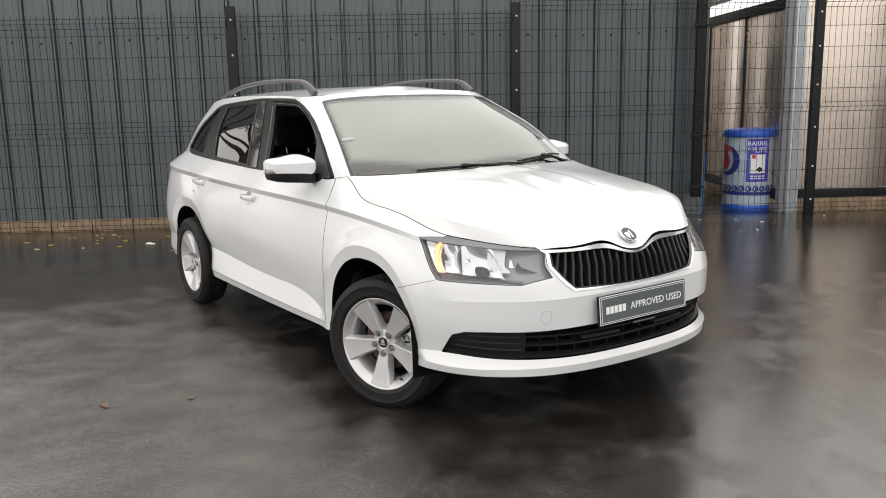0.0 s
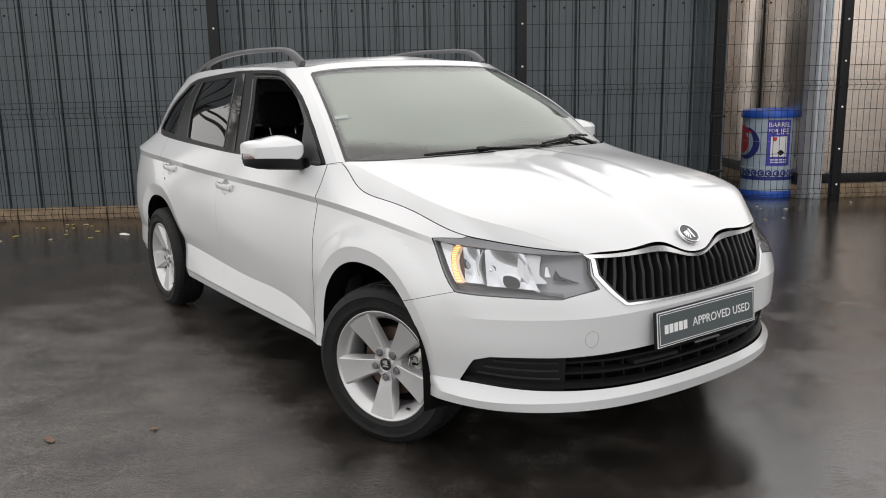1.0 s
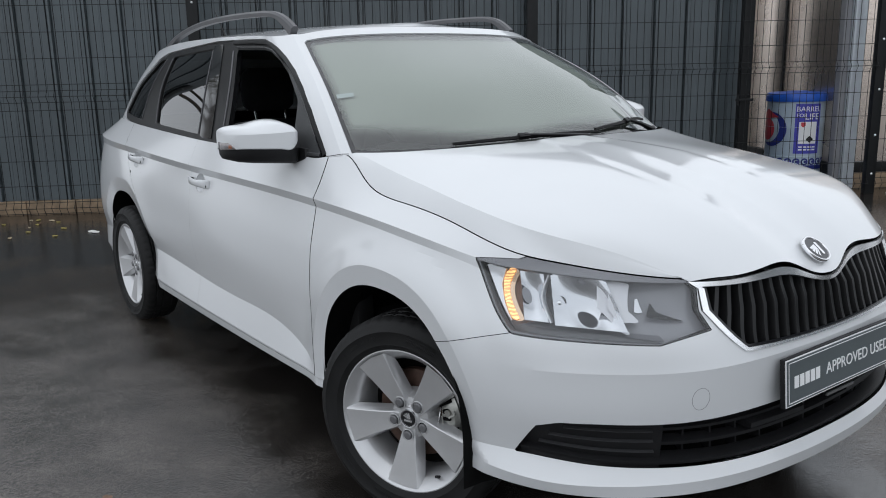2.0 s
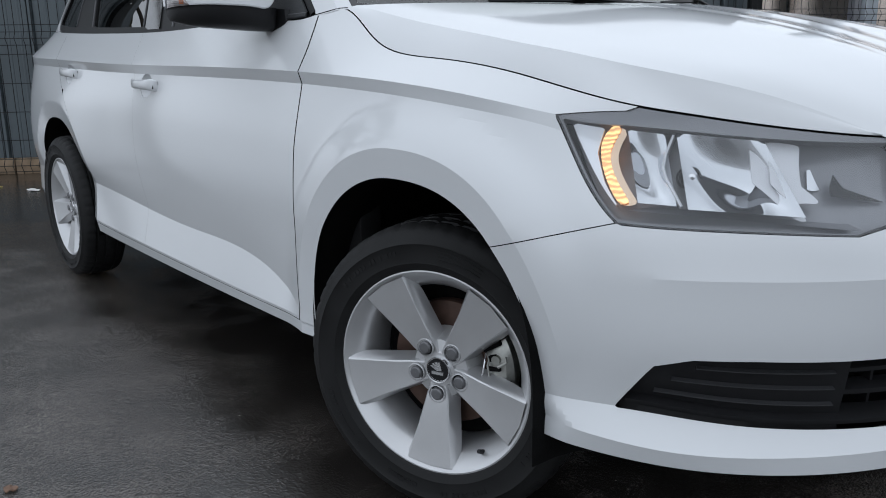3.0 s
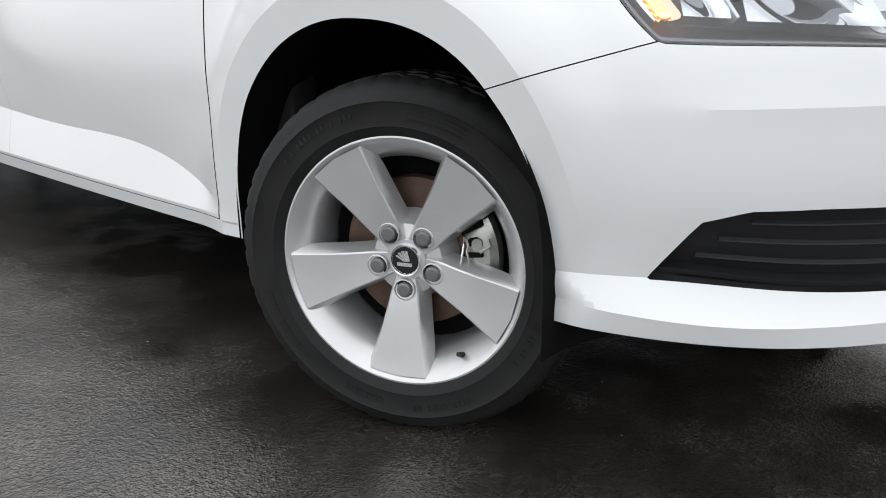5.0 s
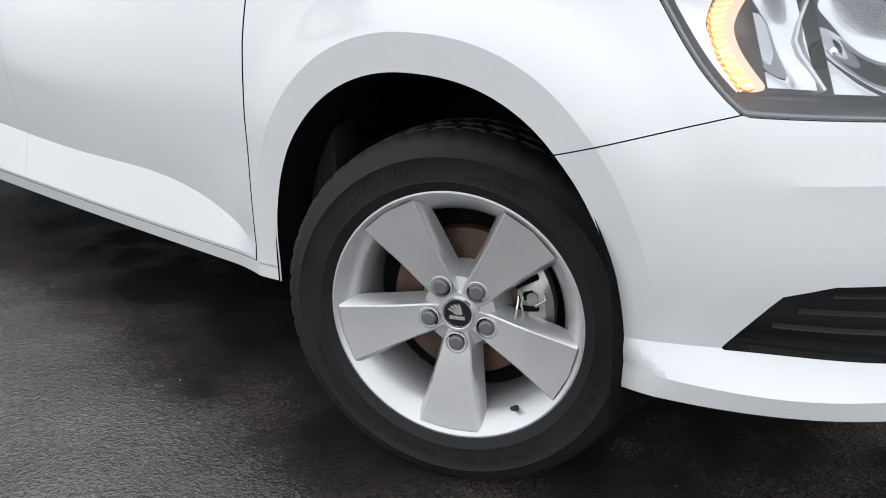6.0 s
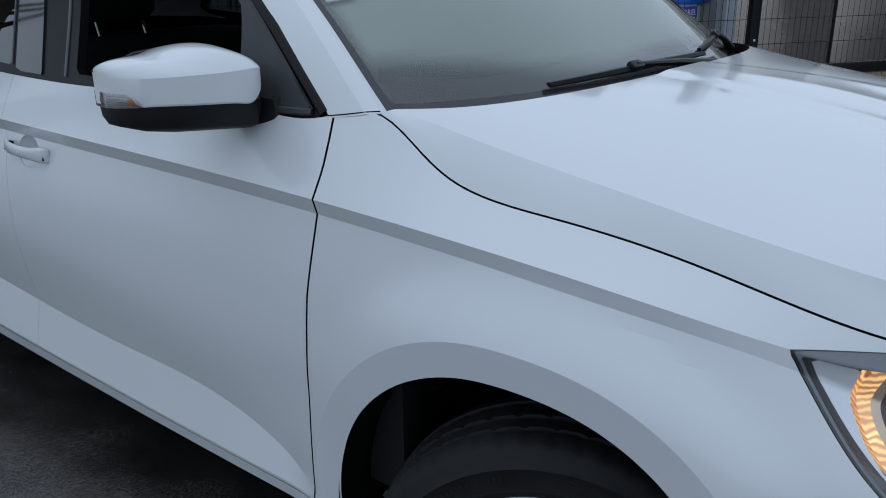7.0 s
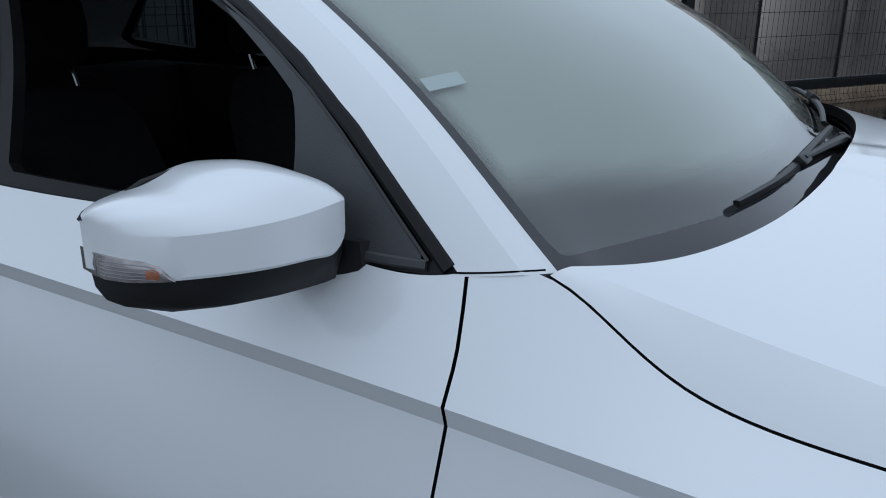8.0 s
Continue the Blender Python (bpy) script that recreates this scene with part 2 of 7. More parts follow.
def skin_bm(faces, surface, sides=(1,), flange=0.0, offset=0.0):
    """Faces in (u, v) laid on a surface; sides: 1 the right one, -1 the left. flange: depth to which open edges turn inwards."""
    bm = bmesh.new()
    for side in sides:
        verts = {}
        for poly in faces:
            loop = []
            for p in poly:
                if p not in verts:
                    c = surface.at(*p)
                    if offset:
                        c = c + surface.normal(*p) * offset
                    if abs(c.y) < 2e-4:
                        c.y = 0.0
                    verts[p] = bm.verts.new((c.x, c.y * side, c.z))
                if verts[p] not in loop:
                    loop.append(verts[p])
            if len(loop) > 2:
                try:
                    bm.faces.new(loop if side > 0 else loop[::-1])
                except ValueError:
                    pass
    bmesh.ops.remove_doubles(bm, verts=bm.verts[:], dist=2e-4)
    bm.normal_update()
    if flange:
        edge_in(bm, flange)
    return bm


def edge_in(bm, depth):
    edges = [e for e in bm.edges if e.is_boundary and not (abs(e.verts[0].co.y) < 1e-4 and abs(e.verts[1].co.y) < 1e-4)]
    inner = {}
    for e in edges:
        for v in e.verts:
            if v not in inner:
                inner[v] = bm.verts.new(v.co - v.normal * depth)
    for e in edges:
        a, b = e.verts
        if e.link_loops[0].vert == b:
            a, b = b, a
        bm.faces.new((b, a, inner[a], inner[b])).material_index = 1


def strip(surface, path, half, thick, offset, side=1, bm=None):
    """A raised bead along a path of (u, v) on a surface."""
    bm = bm or bmesh.new()
    rings = []
    n = len(path)
    for i, (u, v) in enumerate(path):
        c, nn = surface.at(u, v), surface.normal(u, v)
        a, b = path[max(i - 1, 0)], path[min(i + 1, n - 1)]
        d = (surface.at(*b) - surface.at(*a)).normalized()
        t = nn.cross(d).normalized()
        hw = half[i] if isinstance(half, (list, tuple)) else half
        pts = [c + nn * (offset - thick) - t * hw, c + nn * (offset - 0.3 * thick) - t * hw, c + nn * offset - t * hw * 0.6, c + nn * offset + t * hw * 0.6, c + nn * (offset - 0.3 * thick) + t * hw, c + nn * (offset - thick) + t * hw]
        rings.append([bm.verts.new((p.x, p.y * side, p.z)) for p in pts])
    for p, q in zip(rings, rings[1:]):
        for k in range(len(p) - 1):
            bm.faces.new((p[k], p[k + 1], q[k + 1], q[k]))
    bm.faces.new(rings[0])
    bm.faces.new(rings[-1][::-1])
    return bm


def mist_material():
    """Condensation inside the windscreen: a thin pale film, patchy, thinner towards its own edge."""
    m = bpy.data.materials.new("condensation")
    m.use_nodes = True
    nt = m.node_tree
    nt.nodes.clear()
    L = nt.links.new
    out = nt.nodes.new("ShaderNodeOutputMaterial")
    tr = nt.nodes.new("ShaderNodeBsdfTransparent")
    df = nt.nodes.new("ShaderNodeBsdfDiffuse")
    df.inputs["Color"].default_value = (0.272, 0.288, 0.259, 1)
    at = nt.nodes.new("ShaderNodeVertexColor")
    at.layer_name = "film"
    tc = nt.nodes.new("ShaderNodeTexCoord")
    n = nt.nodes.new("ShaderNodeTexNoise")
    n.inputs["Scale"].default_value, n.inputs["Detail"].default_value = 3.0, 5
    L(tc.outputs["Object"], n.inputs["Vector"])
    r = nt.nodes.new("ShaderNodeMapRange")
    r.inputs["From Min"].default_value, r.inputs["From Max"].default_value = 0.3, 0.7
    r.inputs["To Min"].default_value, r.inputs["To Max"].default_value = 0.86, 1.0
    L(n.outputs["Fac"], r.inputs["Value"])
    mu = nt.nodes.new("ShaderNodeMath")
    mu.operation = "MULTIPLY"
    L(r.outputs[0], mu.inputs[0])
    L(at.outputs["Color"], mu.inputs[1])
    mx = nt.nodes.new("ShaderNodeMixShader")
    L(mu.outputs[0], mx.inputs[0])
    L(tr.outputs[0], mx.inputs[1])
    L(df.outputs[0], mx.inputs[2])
    L(mx.outputs[0], out.inputs["Surface"])
    return m


MIST = mist_material()


# ---- the car's outer skin: lines along the body, from the sill up to the window line and the bonnet's edge ----
END = 5.48
FRONT_ARCH, REAR_ARCH = (-0.010, 0.318, 0.367), (-2.465, 0.318, 0.362)
LOWER = {0: (-3.30, 0, 0.26), 0.45: (-3.27, 0.42, 0.26), 0.80: (-3.10, 0.64, 0.26), 1.55: (-2.45, 0.68, 0.252), 2.9: (-1.1, 0.68, 0.256), 4.0: (0.0, 0.68, 0.264), 4.27: (0.23, 0.69, 0.270), 4.5: (0.39, 0.66, 0.275), 4.72: (0.53, 0.57, 0.274), 4.96: (0.64, 0.42, 0.273), 5.24: (0.70, 0.22, 0.272), END: (0.72, 0, 0.272)}
SILL = {0: (-3.39, 0, 0.27), 0.45: (-3.36, 0.45, 0.27), 0.80: (-3.19, 0.71, 0.27), 1.1: (-2.92, 0.772, 0.265), 1.55: (-2.45, 0.797, 0.262), 2.2: (-1.8, 0.808, 0.261), 2.9: (-1.1, 0.811, 0.263), 3.57: (-0.43, 0.807, 0.268), 4.0: (0.0, 0.796, 0.272), 4.27: (0.27, 0.79, 0.279), 4.40: (0.385, 0.788, 0.283), 4.53: (0.505, 0.755, 0.286), 4.72: (0.635, 0.665, 0.285), 4.96: (0.755, 0.49, 0.283), 5.24: (0.82, 0.24, 0.282), END: (0.835, 0, 0.282)}
LEDGE = {0: (-3.41, 0, 0.33), 0.45: (-3.38, 0.46, 0.33), 0.80: (-3.20, 0.725, 0.32), 1.1: (-2.92, 0.785, 0.315), 1.55: (-2.45, 0.805, 0.31), 2.2: (-1.8, 0.817, 0.305), 2.9: (-1.1, 0.820, 0.303), 3.57: (-0.43, 0.815, 0.305), 4.0: (0.0, 0.805, 0.31), 4.27: (0.27, 0.798, 0.315), 4.40: (0.39, 0.795, 0.317), 4.53: (0.512, 0.762, 0.316), 4.72: (0.640, 0.668, 0.315), 4.96: (0.760, 0.488, 0.315), 5.24: (0.829, 0.240, 0.317), END: (0.845, 0, 0.318)}
SKIRT = {0: (-3.40, 0, 0.42), 0.45: (-3.37, 0.455, 0.42), 0.80: (-3.20, 0.72, 0.42), 1.1: (-2.92, 0.778, 0.43), 1.55: (-2.45, 0.796, 0.45), 2.2: (-1.8, 0.793, 0.436), 2.9: (-1.1, 0.796, 0.412), 3.3: (-0.70, 0.796, 0.398), 3.44: (-0.56, 0.800, 0.366), 3.57: (-0.43, 0.808, 0.328), 3.75: (-0.25, 0.808, 0.335), 4.0: (0.0, 0.803, 0.345), 4.27: (0.27, 0.792, 0.352), 4.40: (0.37, 0.782, 0.357), 4.53: (0.475, 0.742, 0.362), 4.72: (0.605, 0.655, 0.353), 4.96: (0.74, 0.485, 0.346), 5.24: (0.815, 0.24, 0.345), END: (0.83, 0, 0.346)}
LOW = {0: (-3.41, 0, 0.52), 0.45: (-3.38, 0.46, 0.52), 0.80: (-3.20, 0.73, 0.52), 1.1: (-2.92, 0.80, 0.52), 1.55: (-2.45, 0.822, 0.53), 2.2: (-1.8, 0.813, 0.53), 2.9: (-1.1, 0.815, 0.52), 3.57: (-0.43, 0.818, 0.49), 4.0: (0.0, 0.828, 0.48), 4.27: (0.27, 0.815, 0.47), 4.40: (0.38, 0.798, 0.467), 4.53: (0.49, 0.765, 0.466), 4.72: (0.632, 0.668, 0.466), 4.96: (0.757, 0.50, 0.466), 5.24: (0.812, 0.25, 0.466), END: (0.824, 0, 0.466)}
MID = {0: (-3.40, 0, 0.64), 0.45: (-3.37, 0.46, 0.64), 0.80: (-3.20, 0.73, 0.64), 1.1: (-2.92, 0.80, 0.64), 1.55: (-2.45, 0.826, 0.64), 2.2: (-1.8, 0.822, 0.63), 2.9: (-1.1, 0.825, 0.62), 3.57: (-0.43, 0.826, 0.60), 4.0: (0.0, 0.838, 0.59), 4.27: (0.27, 0.828, 0.582), 4.40: (0.385, 0.805, 0.582), 4.53: (0.495, 0.768, 0.584), 4.72: (0.635, 0.672, 0.588), 4.96: (0.763, 0.502, 0.59), 5.24: (0.818, 0.25, 0.591), END: (0.828, 0, 0.592)}
BREAK = {0: (-3.39, 0, 0.74), 0.45: (-3.36, 0.46, 0.74), 0.80: (-3.19, 0.72, 0.74), 1.1: (-2.92, 0.79, 0.75), 1.55: (-2.45, 0.818, 0.75), 2.2: (-1.8, 0.817, 0.74), 2.9: (-1.1, 0.820, 0.73), 3.57: (-0.43, 0.82, 0.71), 4.0: (0.0, 0.830, 0.69), 4.27: (0.26, 0.818, 0.672), 4.40: (0.37, 0.798, 0.666), 4.53: (0.47, 0.765, 0.661), 4.72: (0.605, 0.678, 0.659), 4.96: (0.735, 0.52, 0.652), 5.24: (0.803, 0.25, 0.636), END: (0.815, 0, 0.63)}
CREASE_LOW = {0: (-3.36, 0, 0.90), 0.45: (-3.33, 0.46, 0.90), 0.80: (-3.16, 0.69, 0.90), 1.1: (-2.92, 0.765, 0.895), 1.55: (-2.45, 0.787, 0.885), 2.2: (-1.8, 0.793, 0.870), 2.9: (-1.1, 0.798, 0.862), 3.57: (-0.43, 0.798, 0.852), 4.0: (0.0, 0.797, 0.832), 4.2: (0.19, 0.785, 0.814), 4.34: (0.315, 0.765, 0.795), 4.53: (0.445, 0.72, 0.755), 4.72: (0.575, 0.655, 0.73), 4.96: (0.705, 0.495, 0.715), 5.24: (0.785, 0.245, 0.708), END: (0.80, 0, 0.705)}
CREASE = {0: (-3.35, 0, 0.95), 0.45: (-3.32, 0.46, 0.95), 0.80: (-3.16, 0.69, 0.945), 1.1: (-2.92, 0.768, 0.93), 1.55: (-2.45, 0.796, 0.916), 2.2: (-1.8, 0.803, 0.899), 2.9: (-1.1, 0.808, 0.890), 3.57: (-0.43, 0.808, 0.879), 4.0: (0.0, 0.803, 0.857), 4.2: (0.19, 0.787, 0.836), 4.34: (0.325, 0.760, 0.815), 4.53: (0.445, 0.712, 0.800), 4.72: (0.565, 0.625, 0.782), 4.96: (0.695, 0.47, 0.762), 5.24: (0.765, 0.242, 0.755), 5.36: (0.775, 0.12, 0.745), END: (0.795, 0, 0.722)}
RIM = {0: (-3.14, 0, 1.037), 0.45: (-3.10, 0.40, 1.037), 0.80: (-2.96, 0.61, 1.036), 1.2: (-2.765, 0.699, 1.033), 1.55: (-2.45, 0.728, 1.020), 2.2: (-1.8, 0.748, 1.000), 2.9: (-1.1, 0.757, 0.994), 3.4: (-0.60, 0.750, 0.997), 3.57: (-0.44, 0.745, 0.999), 3.665: (-0.345, 0.722, 1.010), 3.75: (-0.25, 0.730, 0.962), 3.83: (-0.175, 0.738, 0.926), 4.0: (0.0, 0.738, 0.902), 4.2: (0.20, 0.732, 0.877), 4.44: (0.43, 0.706, 0.830), 4.53: (0.49, 0.664, 0.818), 4.72: (0.575, 0.590, 0.801), 4.96: (0.695, 0.455, 0.782), 5.24: (0.760, 0.238, 0.786), 5.34: (0.766, 0.135, 0.782), 5.41: (0.785, 0.065, 0.752), END: (0.795, 0, 0.742)}


ARCH_BEND = {FRONT_ARCH: (2.4, 1.07, 2.0), REAR_ARCH: (2.1, 1.03, 2.5)}
LIP_ANGLE = (0, 10, 22, 34, 46, 70, 94, 118, 142, 160, 180)
LIP_REACH = (0.785, 0.790, 0.802, 0.818, 0.829, 0.834, 0.840, 0.838, 0.832, 0.822, 0.814)


def arch_reach(x, z, arch):
    """Distance from an arch's centre, by which its slightly squared outline is a circle."""
    ahead, squash, behind = ARCH_BEND[arch]
    dx, dz = (x - arch[0]) * (squash if x > arch[0] else 1.0), max(z - arch[1], 0)
    p = ahead if x > arch[0] else behind
    return (abs(dx) ** p + dz**p) ** (1 / p)


def arch_ring(x, w, z):
    """The flat band round each arch; the front wing swells out to meet it."""
    if w < 0.785:
        return w
    whole, full = w, min((w - 0.785) / 0.015, 1.0)
    d = arch_reach(x, z, REAR_ARCH) - REAR_ARCH[2]
    if d < 0.068:
        w -= 0.013 * min(1.0, (0.068 - d) / 0.068)
    d = arch_reach(x, z, FRONT_ARCH) - FRONT_ARCH[2]
    if d < 0.16:
        lip = float(np.interp(math.degrees(math.atan2(max(z - FRONT_ARCH[1], 0), x - FRONT_ARCH[0])), LIP_ANGLE, LIP_REACH))
        if d < 0.057:
            w = lip + 0.007 * max(d, -0.02) / 0.057
        else:
            t = (d - 0.057) / 0.103
            k = (1 - t) ** 2 * (1 + 0.6 * t)
            w = w + max(lip + 0.007 - w, -0.012) * k
    return whole + (w - whole) * full


KNOTS = (0.20, 0.262, 0.312, 0.38, 0.48, 0.60, 0.70, 0.835, 0.868, 0.97)
skin = Skin([LOWER, SILL, LEDGE, SKIRT, LOW, MID, BREAK, CREASE_LOW, CREASE, RIM], KNOTS, (1, 2, 3, 7, 8), END, arch_ring, (5, 4.42))
US = sorted(set([round(x, 4) for x in np.linspace(0, 1.0, 30)] + [round(x, 4) for x in np.linspace(1.0, 3.3, 76)] + [round(x, 4) for x in np.linspace(3.3, END, 140)]))
VS = []
for a, b, n in zip(KNOTS, KNOTS[1:], (4, 3, 5, 6, 7, 7, 8, 3, 7)):
    VS += [round(x, 5) for x in np.linspace(a, b, n + 1)[:-1]]
VS.append(KNOTS[-1])
allfaces = grid(US, VS)


def arch(cx, cz, r):
    def f(u, v):
        x, w, z = skin.raw(u, v)
        if w < 0.55 or z > cz + r + 0.2:
            return 0.5
        return arch_reach(x, z, FRONT_ARCH if cx > -1 else REAR_ARCH) - r

    return f


arch_f, arch_r = arch(*FRONT_ARCH), arch(*REAR_ARCH)
allfaces = clip(clip(allfaces, arch_f), arch_r)
for a in (FRONT_ARCH, REAR_ARCH):
    k, r = clip(allfaces, arch(a[0], a[1], a[2] + (0.057 if a is FRONT_ARCH else 0.068)), both=True)
    allfaces = k + r

P = skin.find
HO, HLB, HLBOT, HLI, GUR = P(0.325, -0.762, 0.814), P(0.461, -0.773, 0.663), P(0.724, -0.560, 0.655), P(0.772, -0.436, 0.680), P(0.700, -0.452, 0.780)
GLR, GLC = P(0.815, -0.352, 0.622), P(0.83, 0.0, 0.612)
lamp_hole = polygon([HO, HLB, HLBOT, HLI, (GUR[0], 0.965), (GUR[0], 1.05), (HO[0] + 0.12, 1.05), (HO[0] + 0.11, 0.94)], 0.004)
grille_hole = polygon([(GUR[0] + 0.004, 1.05), (GUR[0] + 0.004, 0.95), GLR, (END + 0.3, GLC[1]), (END + 0.3, 1.05)], 0.004)
FOG, FOGUP = P(0.454, -0.745, 0.363), P(0.575, -0.728, 0.462)
mouth_hole = polygon([FOG, (FOGUP[0] - 0.06, 0.458), (FOGUP[0], 0.474), (FOGUP[0] + 0.1, 0.4775), (END + 0.3, 0.478), (END + 0.3, 0.382), (FOGUP[0] + 0.3, 0.382)], 0.003)
AJ = P(0.241, -0.829, 0.596)
KINK = 0.868
DOOR_FRONT = line_side([(3.556, 0.10), (3.556, 0.32), (3.567, 0.50), (3.574, 0.70), (3.588, 0.84), (3.589, KINK), (3.594, 0.905), (3.592, 0.94), (3.586, 1.0)])
DOOR_MID = line_side([(2.50, 0.1), (2.50, 1.0)])
DOOR_REAR = line_side([(1.86, 0.1), (1.89, 0.42), (1.80, 0.62), (1.60, 0.80), (1.52, 1.0)])
bumper_cut = polygon([(AJ[0] - 0.4, -0.5), (AJ[0] - 0.4, AJ[1] - 0.02), AJ, HLB, (HLB[0] + 0.1, 1.2), (END + 1, 1.2), (END + 1, -0.5)])
GAP = 0.0022
free = clip(clip(clip(allfaces, lamp_hole), grille_hole), mouth_hole)
bumper_faces = clip(free, lambda u, v: -bumper_cut(u, v) - (0.001 if v > 0.33 and u < HLB[0] + 0.02 else 0))
side_faces = clip(free, lambda u, v: bumper_cut(u, v) - 0.001)
fender_faces = clip(side_faces, lambda u, v: DOOR_FRONT(u, v) - GAP)
rest = clip(side_faces, lambda u, v: -DOOR_FRONT(u, v) - GAP)
# the sill runs under the doors
sill_line = lambda u, v: v - 0.300
sill_faces = [f for f in clip(side_faces, lambda u, v: -sill_line(u, v)) if max(p[0] for p in f) < 3.75]
fender_faces = [f for f in fender_faces if not (max(p[1] for p in f) <= 0.3001 and max(p[0] for p in f) < 3.75)]
doors = clip(rest, lambda u, v: sill_line(u, v) - GAP)
front_door_faces = clip(doors, lambda u, v: DOOR_MID(u, v) - 0.0003)
behind = clip(doors, lambda u, v: -DOOR_MID(u, v) - 0.0003)
rear_door_faces = clip(behind, lambda u, v: DOOR_REAR(u, v) - 0.0007)
quarter_faces = clip(behind, lambda u, v: -DOOR_REAR(u, v) - 0.0007)
# scooped cups behind the door handles
HANDLES = ((2.615, 0.800), (1.745, 0.814))
CUP_A, CUP_B = 0.050, 0.040
cup_holes = [polygon([(u + CUP_A * math.cos(a), v - 0.002 + CUP_B * math.sin(a)) for a in np.linspace(0, 2 * math.pi, 29)[:-1]]) for u, v in HANDLES]


def refine(faces, uc, vc):
    """Splits the faces round a place into finer ones."""
    out = []
    for f in faces:
        if len(f) == 4 and all(abs(p[0] - uc) < 0.10 and abs(p[1] - vc) < 0.09 for p in f):
            (a, b), (c, d) = f[0], f[2]
            out += grid([round(a + (c - a) * k / 4, 6) for k in range(5)], [round(b + (d - b) * k / 4, 6) for k in range(5)])
        else:
            out.append(f)
    return out


front_door_faces = clip(refine(front_door_faces, *HANDLES[0]), cup_holes[0])
rear_door_faces = clip(refine(rear_door_faces, *HANDLES[1]), cup_holes[1])

car = tagged(new("estate_car"), "white small estate car parked on wet tarmac, driver's window open", "car")
part("bumper", skin_bm(bumper_faces, skin, (1, -1), 0.02), (PAINT, GAP_SHADE), car, "white painted front bumper with a splitter lip", 9)
for side in (1, -1):
    part("front_wing", skin_bm(fender_faces, skin, (side,), 0.014), (PAINT, GAP_SHADE), car, "", 9)
    door_f = part("front_door", skin_bm(front_door_faces, skin, (side,), 0.014), (PAINT, GAP_SHADE), car, "", 9)
    door_r = part("rear_door", skin_bm(rear_door_faces, skin, (side,), 0.014), (PAINT, GAP_SHADE), car, "", 9)
    part("rear_quarter", skin_bm(quarter_faces, skin, (side,), 0.014), (PAINT, GAP_SHADE), car, "", 12)
    part("sill", skin_bm(sill_faces, skin, (side,), 0.014), (PAINT, GAP_SHADE), car, "", 9)
# black shell added behind the panels, standing in for shade in the gaps
shell = clip(clip(grid(US, VS), arch(FRONT_ARCH[0], FRONT_ARCH[1], 0.40)), arch(REAR_ARCH[0], REAR_ARCH[1], 0.39))
shell = clip(clip(clip(shell, lambda u, v: 4.33 - u), cup_holes[0]), cup_holes[1])
part("gap_shade_shell", skin_bm(shell, skin, (1, -1), 0, -0.012), LINER, car, "black shell added behind the panel gaps for their shade")


class Patch:
    """A four-sided surface between two long lines and two end lines (Coons)."""

    def __init__(self, side, centre, rear, front, n=60):
        self.c = [side, centre, rear, front]

    def at(self, u, v):
        s, c, r, f = self.c
        p00, p10, p01, p11 = s(0), s(1), c(0), c(1)
        a = s(u) * (1 - v) + c(u) * v
        b = r(v) * (1 - u) + f(v) * u
        q = p00 * (1 - u) * (1 - v) + p10 * u * (1 - v) + p01 * (1 - u) * v + p11 * u * v
        p = a + b - q
        return Vector((p[0], -p[1], p[2]))

    def normal(self, u, v, e=0.004):
        a = self.at(min(u + e, 1), v) - self.at(max(u - e, 0), v)
        b = self.at(u, min(v + e, 1)) - self.at(u, max(v - e, 0))
        return a.cross(b).normalized()


def curve_of(pts):
    """A smooth line through points, by share of its length."""
    pts = np.array(pts, float)
    d = np.r_[0, np.cumsum(np.linalg.norm(np.diff(pts, axis=0), axis=1))]
    d /= d[-1]
    return lambda t: cubic(d, pts, np.array([t]))[0]


# ---- bonnet: from its shut line to the centre ----
U_REAR, U_CORNER = 3.672, GUR[0] + 0.01


def rim_at(u):
    c = skin.at(u, KNOTS[-1])
    return np.array((c.x, -c.y, c.z))


def bonnet_side(t):
    return rim_at(U_REAR + (U_CORNER - U_REAR) * t) + np.array((0, -0.003, 0.002))


def bonnet_front(t):
    return rim_at(U_CORNER + (END - U_CORNER) * t) + np.array((0, 0, 0.002))



CREST = curve_of([(-0.322, 0.700, 1.017), (-0.23, 0.695, 0.997), (-0.138, 0.695, 0.979), (-0.018, 0.696, 0.959), (0.089, 0.700, 0.943), (0.185, 0.703, 0.928), (0.271, 0.702, 0.915), (0.338, 0.695, 0.903), (0.41, 0.677, 0.888), (0.487, 0.640, 0.870), (0.53, 0.606, 0.857), (0.574, 0.566, 0.841), (0.64, 0.505, 0.811), (0.705, 0.447, 0.777)])
cowl = curve_of([CREST(0), (-0.262, 0.655, 1.018), (-0.200, 0.54, 1.020), (-0.155, 0.30, 1.024), (-0.143, 0, 1.026)])
spine = curve_of([cowl(1), (0.10, 0, 0.998), (0.35, 0, 0.945), (0.60, 0, 0.862), (0.74, 0, 0.785), bonnet_front(1)])
top_front = curve_of([CREST(1)] + [bonnet_front(t) for t in (0.12, 0.3, 0.5, 0.64, 0.72, 0.78, 0.84, 0.9, 0.95, 1.0)])
bonnet_patch = Patch(CREST, spine, cowl, top_front)


